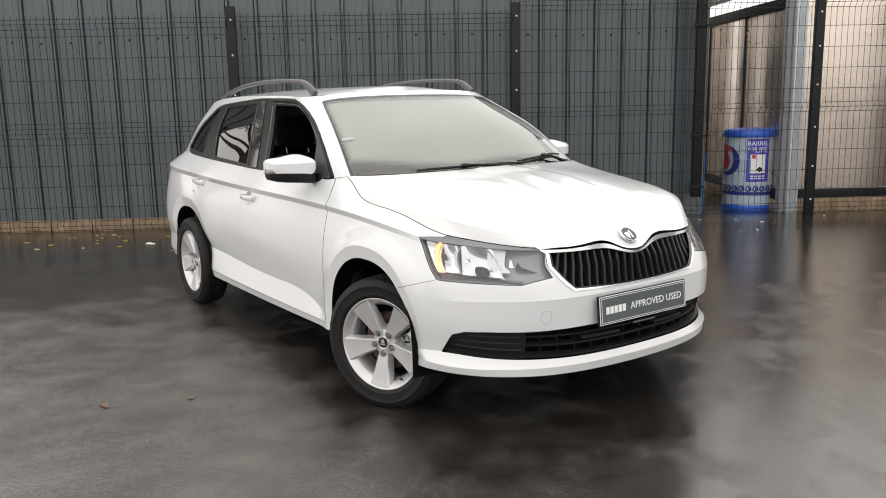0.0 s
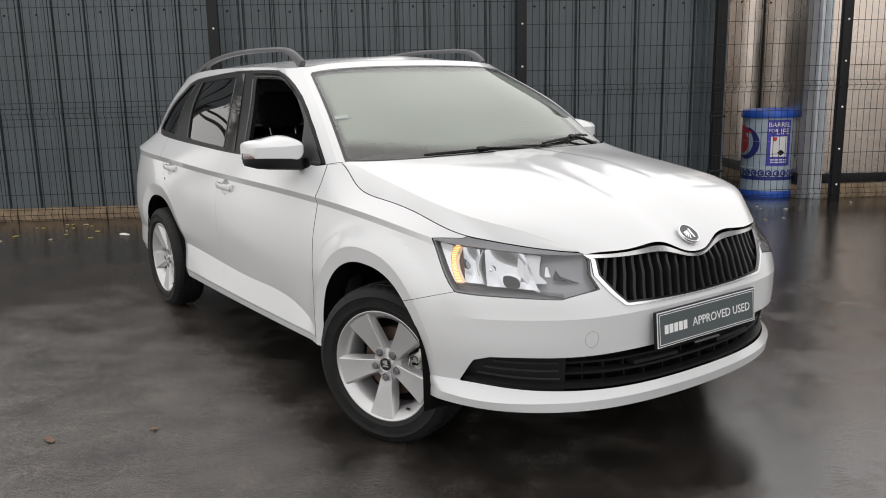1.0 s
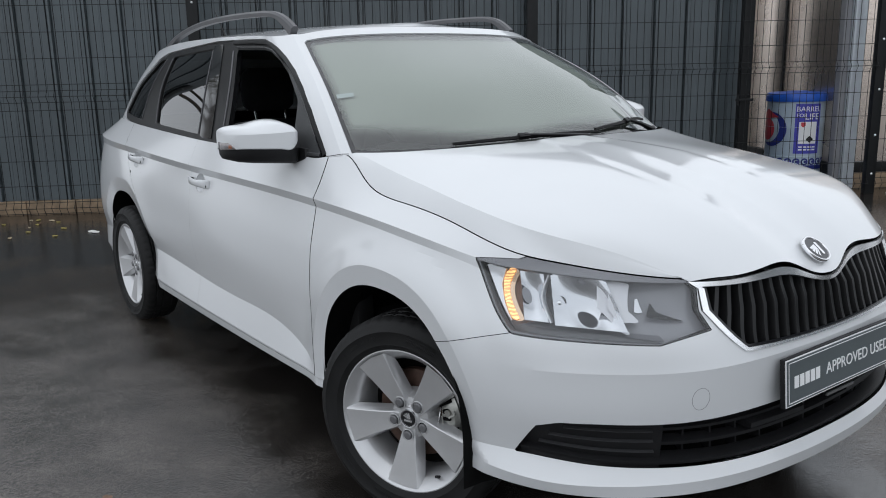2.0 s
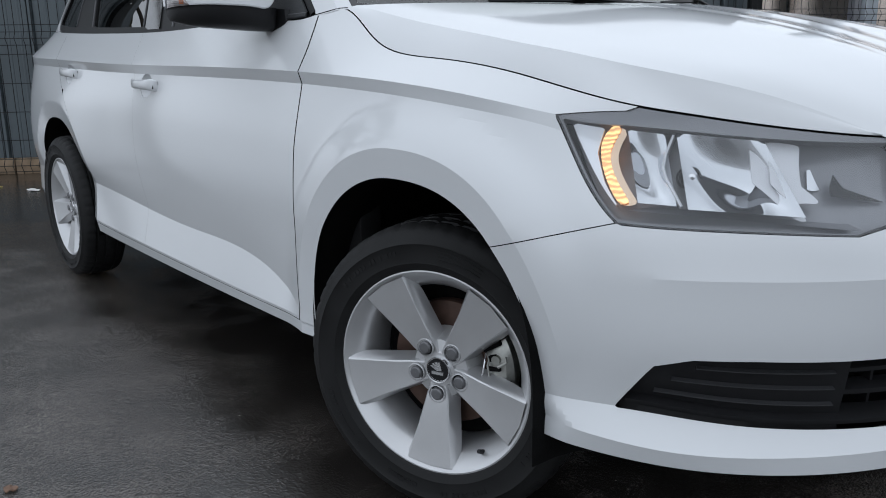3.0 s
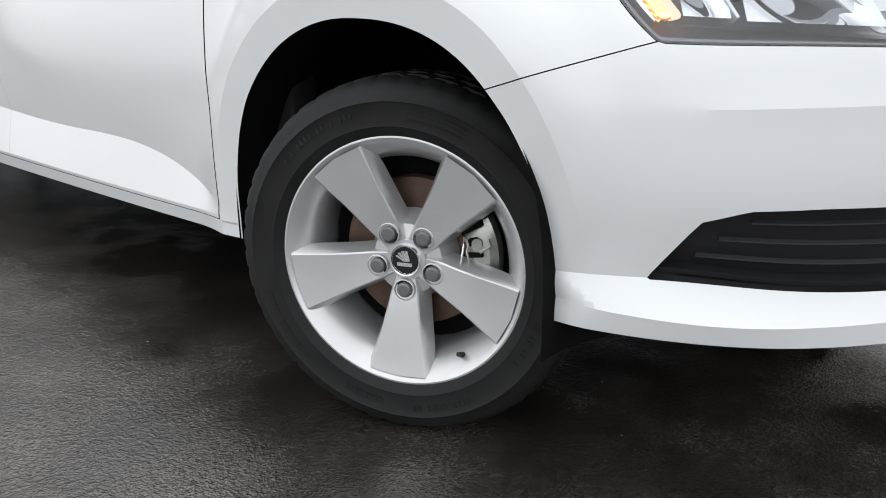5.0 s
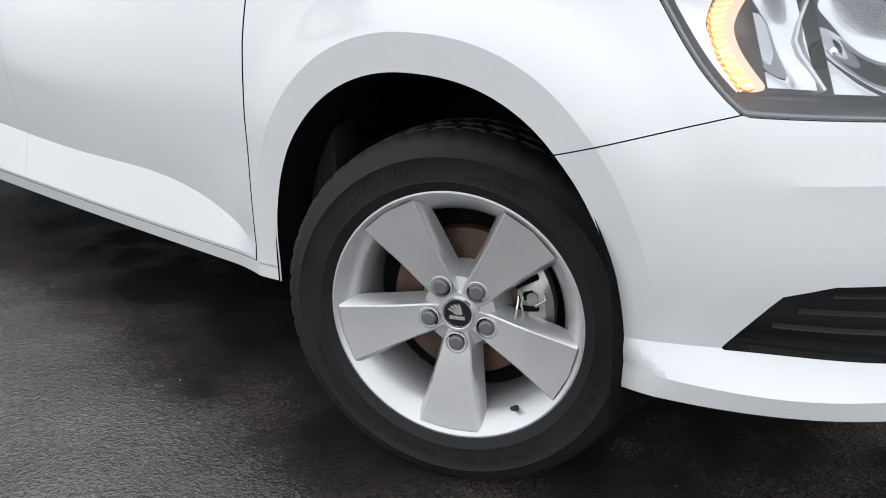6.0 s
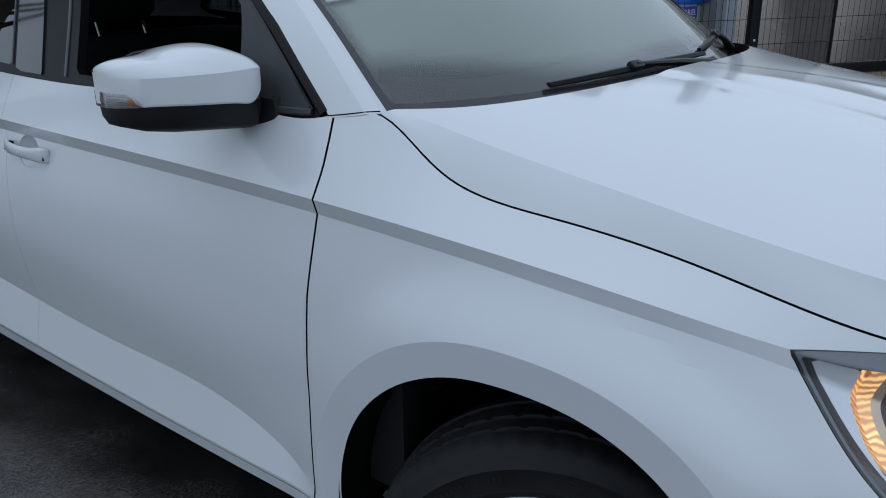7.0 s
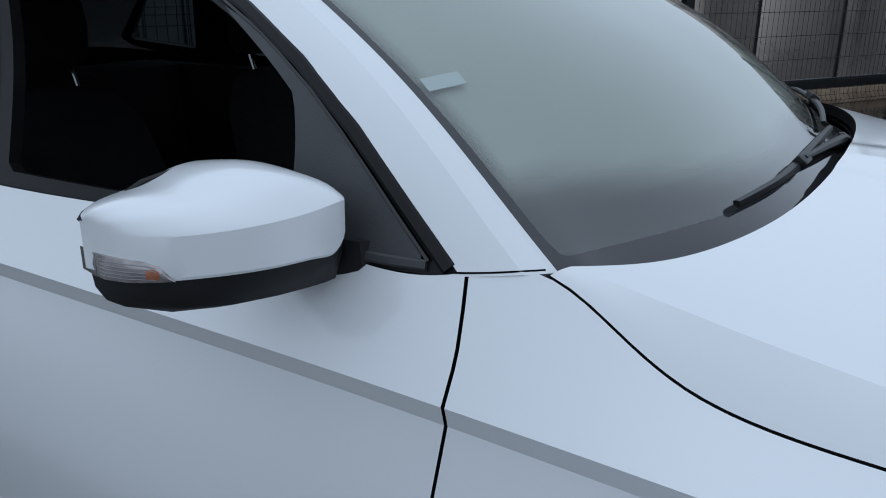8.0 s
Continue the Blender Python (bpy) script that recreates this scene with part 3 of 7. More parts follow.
class Bonnet:
    """The bonnet's sheet: a steep shoulder below its crest line, a broad top above it."""

    def at(self, u, v):
        if v < 0.12:
            a, b = bonnet_side(u), CREST(u)
            t = v / 0.12
            p = a * (1 - t) + b * t
            bulge = 0.0015 * math.sin(math.pi * t)
            return Vector((p[0], -p[1] - bulge, p[2] + bulge))
        t = (v - 0.12) / 0.88
        p = bonnet_patch.at(u, t)
        wide = abs(p.y)
        half = 0.105 + 0.075 * min(u / 0.35, 1.0)
        raised = min(max((half + 0.02 - wide) / 0.035, 0), 1)
        lift = 0.014 * max(1 - (wide / 0.69) ** 2, 0) * math.sin(math.pi * u) + 0.004 * raised * min(1, (1 - u) / 0.2)
        return Vector((p.x, p.y, p.z + lift))

    def normal(self, u, v, e=0.004):
        a = self.at(min(u + e, 1), v) - self.at(max(u - e, 0), v)
        b = self.at(u, min(v + e, 1)) - self.at(u, max(v - e, 0))
        return a.cross(b).normalized()


bonnet = Bonnet()
bu = [round(x, 4) for x in np.linspace(0, 1, 64)]
bv = [round(x, 4) for x in list(np.linspace(0, 0.12, 8)[:-1]) + list(np.linspace(0.12, 0.2, 7)[:-1]) + list(np.linspace(0.2, 1, 44))]
bm = skin_bm(grid(bu, bv), bonnet, (1, -1))
edges = [e for e in bm.edges if e.is_boundary and e.calc_length() > 1e-4]
low = {v: bm.verts.new(v.co + (Vector((-0.003, 0, -0.003)) if v.co.x > 0.36 else Vector((-0.002, 0, -0.022)))) for v in {v for e in edges for v in e.verts}}
for e in edges:
    bm.faces.new((e.verts[1], e.verts[0], low[e.verts[0]], low[e.verts[1]])).material_index = 1
hood = part("bonnet", bm, (PAINT, GAP_SHADE), car, "white bonnet with a shoulder crease", 9)
crest_places = {tuple(round(c, 3) for c in (p.x, abs(p.y), p.z)) for p in (bonnet.at(u, 0.12) for u in bu)}
on_crest = [tuple(round(c, 3) for c in (v.co.x, abs(v.co.y), v.co.z)) in crest_places for v in hood.data.vertices]
for e in hood.data.edges:
    if on_crest[e.vertices[0]] and on_crest[e.vertices[1]]:
        e.use_edge_sharp = True
# added black sheet below the bonnet: makes its shut lines look deep and shaded
part("bonnet_shadow_panel", skin_bm(grid(bu[::4], bv[::4] + [1.0]), bonnet, (1, -1), 0, -0.03), LINER, car, "black sheet added under the bonnet to shade its gaps")

# ---- greenhouse ----
GEND = 4.1
U_W, U_F = 0.98, 1.10
BELT = {0: (-0.165, 0, 1.008), 0.45: (-0.207, 0.42, 1.008), 0.80: (-0.300, 0.655, 1.009), U_W: (-0.338, 0.712, 1.010), U_F: (-0.432, 0.744, 0.998), 1.35: (-0.68, 0.752, 0.994), 1.8: (-1.1, 0.757, 0.992), 2.5: (-1.8, 0.748, 0.998), 3.15: (-2.45, 0.728, 1.018), 3.48: (-2.77, 0.698, 1.034), 3.65: (-2.91, 0.645, 1.038), 3.75: (-3.02, 0.55, 1.04), 3.9: (-3.10, 0.3, 1.04), GEND: (-3.13, 0, 1.04)}
MIDG = {0: (-0.45, 0, 1.222), 0.45: (-0.48, 0.38, 1.219), 0.80: (-0.56, 0.60, 1.208), U_W: (-0.595, 0.648, 1.203), U_F: (-0.670, 0.684, 1.203), 1.35: (-0.88, 0.690, 1.20), 1.8: (-1.18, 0.695, 1.20), 2.5: (-1.83, 0.686, 1.205), 3.15: (-2.43, 0.664, 1.21), 3.48: (-2.68, 0.630, 1.215), 3.65: (-2.80, 0.575, 1.22), 3.75: (-2.92, 0.49, 1.22), 3.9: (-3.01, 0.27, 1.22), GEND: (-3.04, 0, 1.22)}
EDGE = {0: (-0.865, 0, 1.420), 0.45: (-0.885, 0.34, 1.414), 0.80: (-0.93, 0.50, 1.400), U_W: (-0.965, 0.542, 1.392), U_F: (-1.03, 0.580, 1.389), 1.35: (-1.16, 0.590, 1.394), 1.8: (-1.38, 0.592, 1.402), 2.5: (-1.88, 0.585, 1.406), 3.15: (-2.36, 0.562, 1.392), 3.48: (-2.57, 0.545, 1.370), 3.65: (-2.68, 0.505, 1.354), 3.75: (-2.79, 0.42, 1.348), 3.9: (-2.89, 0.24, 1.358), GEND: (-2.92, 0, 1.364)}


PILLAR_CREASE = 1.022


class House(Skin):
    """Its lines run from front to rear, so outwards is the other way. The screen pillar has a crease along it."""

    def at(self, u, v):
        p = Skin.at(self, u, v)
        k = (u - U_W) / (PILLAR_CREASE - U_W) if u < PILLAR_CREASE else (U_F - u) / (U_F - PILLAR_CREASE)
        if 0 < k:
            p += Vector((0.5, -0.75, 0.43)) * 0.0055 * k
        return p

    def normal(self, u, v, e=0.004):
        return -Skin.normal(self, u, v, e)


house = House([BELT, MIDG, EDGE], (1.0, 1.2, 1.4), (), GEND)
gu = sorted(set([round(x, 4) for x in np.linspace(0, 0.98, 26)] + [0.98, 0.994, 1.008, PILLAR_CREASE, 1.04, 1.06, 1.08, 1.10] + [round(x, 4) for x in np.linspace(1.1, GEND, 90)]))
gv = [round(x, 5) for x in np.linspace(1.0, 1.4, 25)]
gfaces = [f[::-1] for f in grid(gu, gv)]
screen_hole = lambda u, v: max(u - U_W + 0.012, v - 1.374)
window_hole = polygon([(U_F + 0.008, 1.0), (U_F + 0.02, 1.265), (1.195, 1.345), (1.34, 1.376), (2.15, 1.374), (2.66, 1.356), (3.0, 1.346), (3.15, 1.326), (3.32, 1.203), (3.455, 1.045), (3.40, 1.022), (3.2, 1.003), (2.0, 1.0)], 0.012)
pillar_faces = clip(clip(gfaces, screen_hole), window_hole)
part("upper_body", skin_bm(pillar_faces, house, (1, -1), 0.03), PAINT, car, "white window pillars and roof edge", 7)
for side in (1, -1):
    part("wing_seam", strip(house, [(U_W + 0.006 + (U_F - U_W - 0.004) * k / 8, 1.003) for k in range(9)], 0.0013, 0.004, 0.0008, side), GAP_SHADE, car, "dark seam between pillar and wing")
screen_faces = clip(gfaces, lambda u, v: -screen_hole(u, v) - 0.002)
band = clip(screen_faces, lambda u, v: max(u - U_W + 0.045, v - 1.364, 1.014 - v))
screen_faces = clip(screen_faces, lambda u, v: -max(u - U_W + 0.045, v - 1.364, 1.014 - v))
screen = part("windscreen", skin_bm(screen_faces, house, (1, -1), 0, -0.004), SCREEN, car, "windscreen that mirrors the pale sky")
screen.visible_shadow = False
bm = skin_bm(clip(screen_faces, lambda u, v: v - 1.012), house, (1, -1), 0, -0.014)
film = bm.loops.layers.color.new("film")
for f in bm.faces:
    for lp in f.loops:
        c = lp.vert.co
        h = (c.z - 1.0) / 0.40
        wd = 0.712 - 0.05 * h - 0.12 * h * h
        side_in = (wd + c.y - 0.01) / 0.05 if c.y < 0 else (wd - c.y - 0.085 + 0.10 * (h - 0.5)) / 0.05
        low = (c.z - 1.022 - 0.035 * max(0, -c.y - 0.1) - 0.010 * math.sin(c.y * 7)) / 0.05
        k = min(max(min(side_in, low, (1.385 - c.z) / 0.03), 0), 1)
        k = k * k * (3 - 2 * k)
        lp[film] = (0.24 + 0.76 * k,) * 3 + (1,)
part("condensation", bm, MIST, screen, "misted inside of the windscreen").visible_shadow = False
BORDER = material("black_glass_border", (0.034, 0.033, 0.035), 0.05, spec=0.5)
part("windscreen_border", skin_bm(band, house, (1, -1), 0, -0.004), BORDER, screen, "black printed glass border")

# window frames, panes
front_pane = polygon([(1.315, 1.028), (1.228, 1.11), (1.176, 1.165), (1.180, 1.25), (1.215, 1.30), (1.30, 1.333), (1.40, 1.341), (1.855, 1.344), (1.915, 1.028)], 0.006)
rear_pane = polygon([(2.240, 1.028), (2.215, 1.350), (2.55, 1.340), (2.835, 1.328), (2.80, 1.036)], 0.008)
quarter_pane = polygon([(3.085, 1.036), (2.985, 1.326), (3.10, 1.318), (3.29, 1.19), (3.405, 1.045)], 0.008)
wfaces = clip(gfaces, lambda u, v: -window_hole(u, v) - 0.002)
ffaces = clip(clip(clip(wfaces, front_pane), rear_pane), quarter_pane)
pillar_trim = polygon([(2.075, 1.010), (2.060, 1.372), (2.185, 1.370), (2.205, 1.010)])
sail = polygon([(1.128, 1.012), (1.140, 1.17), (1.146, 1.23), (1.160, 1.262), (1.172, 1.262), (1.170, 1.165), (1.222, 1.11), (1.308, 1.026), (1.29, 1.012)])
SAILGREY = material("grained_grey_plastic", (0.035, 0.036, 0.038), 0.5, bump=0.25, scale=900, vary=0.12, vscale=14)
STRIPGREY = material("grey_guide_strip", (0.10, 0.10, 0.105), 0.4)
for side in (1, -1):
    surround = part("window_surround", skin_bm(ffaces, house, (side,), 0.02, -0.006), SATIN, car, "black window surround and door pillars")
    part("frame_seal", strip(house, [(1.104, 1.006), (1.108, 1.06), (1.112, 1.13), (1.118, 1.20), (1.126, 1.26), (1.152, 1.31), (1.195, 1.345), (1.26, 1.366), (1.34, 1.376), (1.6, 1.378), (1.9, 1.377)], 0.0085, 0.008, 0.003, side), SATIN, surround, "black rubber frame seal")
    part("sail_edge", strip(house, [(1.124, 1.012), (1.127, 1.05), (1.130, 1.09), (1.133, 1.13), (1.136, 1.17), (1.142, 1.23), (1.160, 1.275), (1.20, 1.315), (1.27, 1.345), (1.38, 1.356), (1.85, 1.358)], 0.003, 0.008, -0.001, side), GLOSSBLACK, surround)
    part("sail_panel", skin_bm(clip(wfaces, lambda u, v: -sail(u, v)), house, (side,), 0.004, -0.0025), SAILGREY, surround, "grainy dark grey mirror sail panel")
    part("sail_ledge", strip(house, [(1.130 + 0.15 * k / 8, 1.008 + 0.002 * k / 8) for k in range(9)], 0.006, 0.006, 0.001, side), SAILGREY, surround)
    part("pillar_trim", skin_bm(clip(wfaces, lambda u, v: -pillar_trim(u, v)), house, (side,), 0.006, -0.002), PIANO, surround, "glossy black pillar trim")
    part("guide_strip", strip(house, [(1.968 - 0.055 * k / 12, 1.014 + 0.330 * k / 12) for k in range(13)], 0.004, 0.006, -0.002, side), STRIPGREY, surround, "pale window guide strip")
    for line in ([(2.822, 1.030), (2.846, 1.332)], [(3.068, 1.032), (2.968, 1.330)], [(2.228, 1.022), (2.206, 1.352)]):
        (a, b), (c, d) = line
        part("window_bar", strip(house, [(a + (c - a) * k / 8, b + (d - b) * k / 8) for k in range(9)], 0.0022, 0.004, -0.002, side), STRIPGREY, surround, "thin grey bar beside the pane")
    for nm, pf in (("rear_window", rear_pane), ("quarter_window", quarter_pane)):
        part(nm, skin_bm(clip(wfaces, lambda u, v: -pf(u, v) + 0.01), house, (side,), 0, -0.012), GLASS, car, "dark tinted side glass").visible_shadow = False


# ---- roof ----
class Roof:
    def at(self, u, v):
        e = house.at(0.98 + (3.75 - 0.98) * u, 1.4)
        rear = house.at(3.75 + (GEND - 3.75) * v, 1.4)
        front = house.at(0.98 * (1 - v), 1.4)
        w = -e.y * (1 - v)
        x = e.x * (1 - v) + (-0.865 + (-2.92 + 0.865) * u) * v
        x = (1 - u) * (front.x) + u * rear.x if u in (0.0, 1.0) else x
        crown = 0.052 * (1 - (1 - v) ** 2.2) * math.sin(math.pi * (0.06 + 0.88 * u)) ** 0.5
        zb = e.z * (1 - v) + v * (1.418 * (1 - u) + 1.364 * u)
        if u == 0.0:
            return Vector((front.x, front.y, front.z))
        if u == 1.0:
            return Vector((rear.x, rear.y, rear.z))
        t = min(u / 0.08, 1.0, (1 - u) / 0.08)
        t = t * t * (3 - 2 * t)
        y = -w
        if u < 0.08:
            y = front.y * (1 - t) + y * t
        if u > 0.92:
            y = rear.y * (1 - t) + y * t
        return Vector((x, y, zb + crown * t))

    normal = Bonnet.normal


roof_skin = Roof()
ru = [round(x, 4) for x in np.linspace(0, 1, 61)]
rv = [round(x, 4) for x in np.linspace(0, 1, 25)]
part("roof", skin_bm(grid(ru, rv), roof_skin, (1, -1)), PAINT, car, "white steel roof", 60)


# ---- small helpers for things that follow the skin ----
def slab(surface, faces, offset, depth, side=1):
    """A plate cut from a surface, lowered by offset and thickened inwards."""
    bm = skin_bm(faces, surface, (side,), 0, offset)
    edge_in(bm, depth)
    return bm


def fine(u0, u1, v0, v1, nu, nv):
    return grid([round(x, 5) for x in np.linspace(u0, u1, nu)], [round(x, 5) for x in np.linspace(v0, v1, nv)])


def inside(f, margin=0.0):
    return lambda u, v: -f(u, v) - margin


def loft(bm, rings, closed=True, caps=True):
    vs = [[bm.verts.new(p) for p in r] for r in rings]
    n = len(vs[0])
    for a, b in zip(vs, vs[1:]):
        for k in range(n if closed else n - 1):
            bm.faces.new((a[k], a[(k + 1) % n], b[(k + 1) % n], b[k]))
    if caps:
        bm.faces.new(vs[0][::-1])
        bm.faces.new(vs[-1])
    return vs


def text_bm(text, size, m, thick=0.0015, align="CENTER"):
    cu = bpy.data.curves.new("text", "FONT")
    cu.body, cu.size, cu.extrude, cu.align_x, cu.align_y, cu.resolution_u = text, size, thick / 2, align, "CENTER", 3
    ob = bpy.data.objects.new("text", cu)
    scene.collection.objects.link(ob)
    bpy.context.view_layer.update()
    me = bpy.data.meshes.new_from_object(ob.evaluated_get(bpy.context.evaluated_depsgraph_get()))
    bm = bmesh.new()
    bm.from_mesh(me)
    bmesh.ops.transform(bm, matrix=m, verts=bm.verts[:])
    bpy.data.objects.remove(ob)
    bpy.data.meshes.remove(me)
    bpy.data.curves.remove(cu)
    return bm


# ---- front lamps ----
AMBER = material("lit_amber_lamp", (0.85, 0.50, 0.22), 0.16, metal=0.7, coat=0.5)
nt = AMBER.node_tree
flute = nt.nodes.new("ShaderNodeTexWave")
flute.bands_direction = "Z"
flute.inputs["Scale"].default_value, flute.inputs["Distortion"].default_value, flute.inputs["Detail"].default_value = 42, 7, 3
cell = nt.nodes.new("ShaderNodeTexNoise")
cell.inputs["Scale"].default_value = 34
both = nt.nodes.new("ShaderNodeMath")
both.operation = "MULTIPLY"
glow = nt.nodes.new("ShaderNodeValToRGB")
glow.color_ramp.elements[0].position, glow.color_ramp.elements[0].color = 0.08, (0.32, 0.115, 0.03, 1)
glow.color_ramp.elements[1].position, glow.color_ramp.elements[1].color = 0.60, (1.7, 0.86, 0.28, 1)
place_node = nt.nodes.new("ShaderNodeTexCoord")
nt.links.new(place_node.outputs["Object"], flute.inputs["Vector"])
nt.links.new(place_node.outputs["Object"], cell.inputs["Vector"])
nt.links.new(flute.outputs["Fac"], both.inputs[0])
nt.links.new(cell.outputs["Fac"], both.inputs[1])
nt.links.new(both.outputs[0], glow.inputs[0])
nt.links.new(glow.outputs[0], nt.nodes["Principled BSDF"].inputs["Emission Color"])
nt.nodes["Principled BSDF"].inputs["Emission Strength"].default_value = 1.2
# the amber lamp's glow on this reflector is put into its colour
WARM = material("warm_reflector", (0.74, 0.56, 0.40), 0.14, metal=0.9, vary=0.05, vscale=30)
AMBERLENS = material("orange_lens", (0.75, 0.24, 0.06), 0.2, coat=0.6)
REFLECT = material("lamp_reflector", (0.62, 0.63, 0.65), 0.05, metal=1.0, vary=0.03, vscale=40)
BRIGHT = material("satin_reflector", (0.85, 0.86, 0.88), 0.35, metal=0.55)
FROST = material("frosted_lamp_fin", (0.70, 0.70, 0.72), 0.35, coat=0.4, bump=0.4, scale=500)
HOUSING = material("lamp_housing", (0.25, 0.25, 0.265), 0.22, coat=0.5, vary=0.08, vscale=25)
RIBGREY = material("grey_rib_edge", (0.035, 0.035, 0.037), 0.35)
LAMPGREY = material("grey_lamp_trim", (0.16, 0.16, 0.172), 0.30, coat=0.6, vary=0.05, vscale=20)


class Calm:
    """The skin with one outward direction per u, for things set into it."""

    def at(self, u, v):
        return skin.at(u, v)

    def normal(self, u, v):
        return (skin.normal(u, 0.79) + Vector((0.15, -0.15, -0.25))).normalized()


class LampBack(Calm):
    """The back of the lamp, shallower towards the grille."""

    def at(self, u, v):
        return skin.at(u, v) - self.normal(u, v) * (0.062 - 0.034 * min(max((u - 4.75) / 0.25, 0), 1))


calm, lamp_back = Calm(), LampBack()


def sink(bm, depth, side):
    """Turns the open edges of a lamp's piece straight inwards."""
    n = calm.normal(4.65, 0.8) * depth
    n = Vector((n.x, n.y * side, n.z))
    edges = [e for e in bm.edges if e.is_boundary]
    low = {v: bm.verts.new(v.co - n) for v in {v for e in edges for v in e.verts}}
    for e in edges:
        a, b = e.verts
        if e.link_loops[0].vert == b:
            a, b = b, a
        bm.faces.new((b, a, low[a], low[b]))
    return bm


def lamp_plate(outline, offset, depth, side):
    return sink(skin_bm(clip(lamp_faces, inside(outline)), calm, (side,), 0, offset), depth, side)


def dish(corners, side, hollow=0.006, n=10, ripple=0.0):
    """A curved reflector between four corners (u, v, depth)."""
    bm = bmesh.new()
    P4 = [calm.at(u, v) - calm.normal(u, v) * (0.006 + 0.5 * d) for u, v, d in corners]
    back = calm.normal(4.65, 0.8)
    rows = []
    for i in range(n + 1):
        a = i / n
        row = []
        for j in range(n + 1):
            b = j / n
            p = (P4[0] * (1 - b) + P4[1] * b) * (1 - a) + (P4[3] * (1 - b) + P4[2] * b) * a
            p = p - back * (hollow * math.sin(math.pi * a) * math.sin(math.pi * b) + ripple * abs(math.sin(7 * math.pi * b)))
            row.append(Vector((p.x, p.y * side, p.z)))
        rows.append(row)
    loft(bm, rows, closed=False, caps=False)
    return bm


lamp_faces = clip(fine(4.30, 5.10, 0.66, 0.966, 96, 52), inside(lamp_hole, 0.0015))
lamp_inner = polygon([(4.358, 0.860), (4.518, 0.709), (HLBOT[0] - 0.006, HLBOT[1] + 0.006), (HLI[0] + 0.03, HLI[1] - 0.02), (5.03, 0.945), (4.81, 0.902), (4.735, 0.891), (4.53, 0.867), (4.45, 0.863)], 0.002)
side_lens = polygon([(4.372, 0.857), (4.452, 0.861), (4.450, 0.82), (4.478, 0.775), (4.520, 0.728), (4.524, 0.722)])
amber = rounded([(4.475, 0.865), (4.507, 0.862), (4.499, 0.845), (4.497, 0.826), (4.508, 0.802), (4.530, 0.774), (4.550, 0.748), (4.536, 0.738), (4.518, 0.740), (4.492, 0.768), (4.468, 0.802), (4.457, 0.832), (4.460, 0.853)])
amber_arc = rounded([(4.474, 0.866), (4.492, 0.864), (4.482, 0.846), (4.479, 0.828), (4.488, 0.804), (4.510, 0.776), (4.534, 0.748), (4.527, 0.739), (4.514, 0.742), (4.490, 0.769), (4.467, 0.802), (4.456, 0.832), (4.459, 0.853)])
fin_a = rounded([(4.735, 0.886), (4.765, 0.888), (4.785, 0.85), (4.810, 0.80), (4.848, 0.740), (4.828, 0.740), (4.787, 0.80), (4.754, 0.845)])
fin_b = rounded([(4.768, 0.886), (4.818, 0.890), (4.835, 0.85), (4.872, 0.792), (4.846, 0.785), (4.822, 0.787), (4.788, 0.84)])
wedge = polygon([(4.897, 0.848), (4.894, 0.812), (4.998, 0.790)])
hatch = polygon([(4.856, 0.858), (4.866, 0.852), (4.892, 0.832), (4.868, 0.830)])
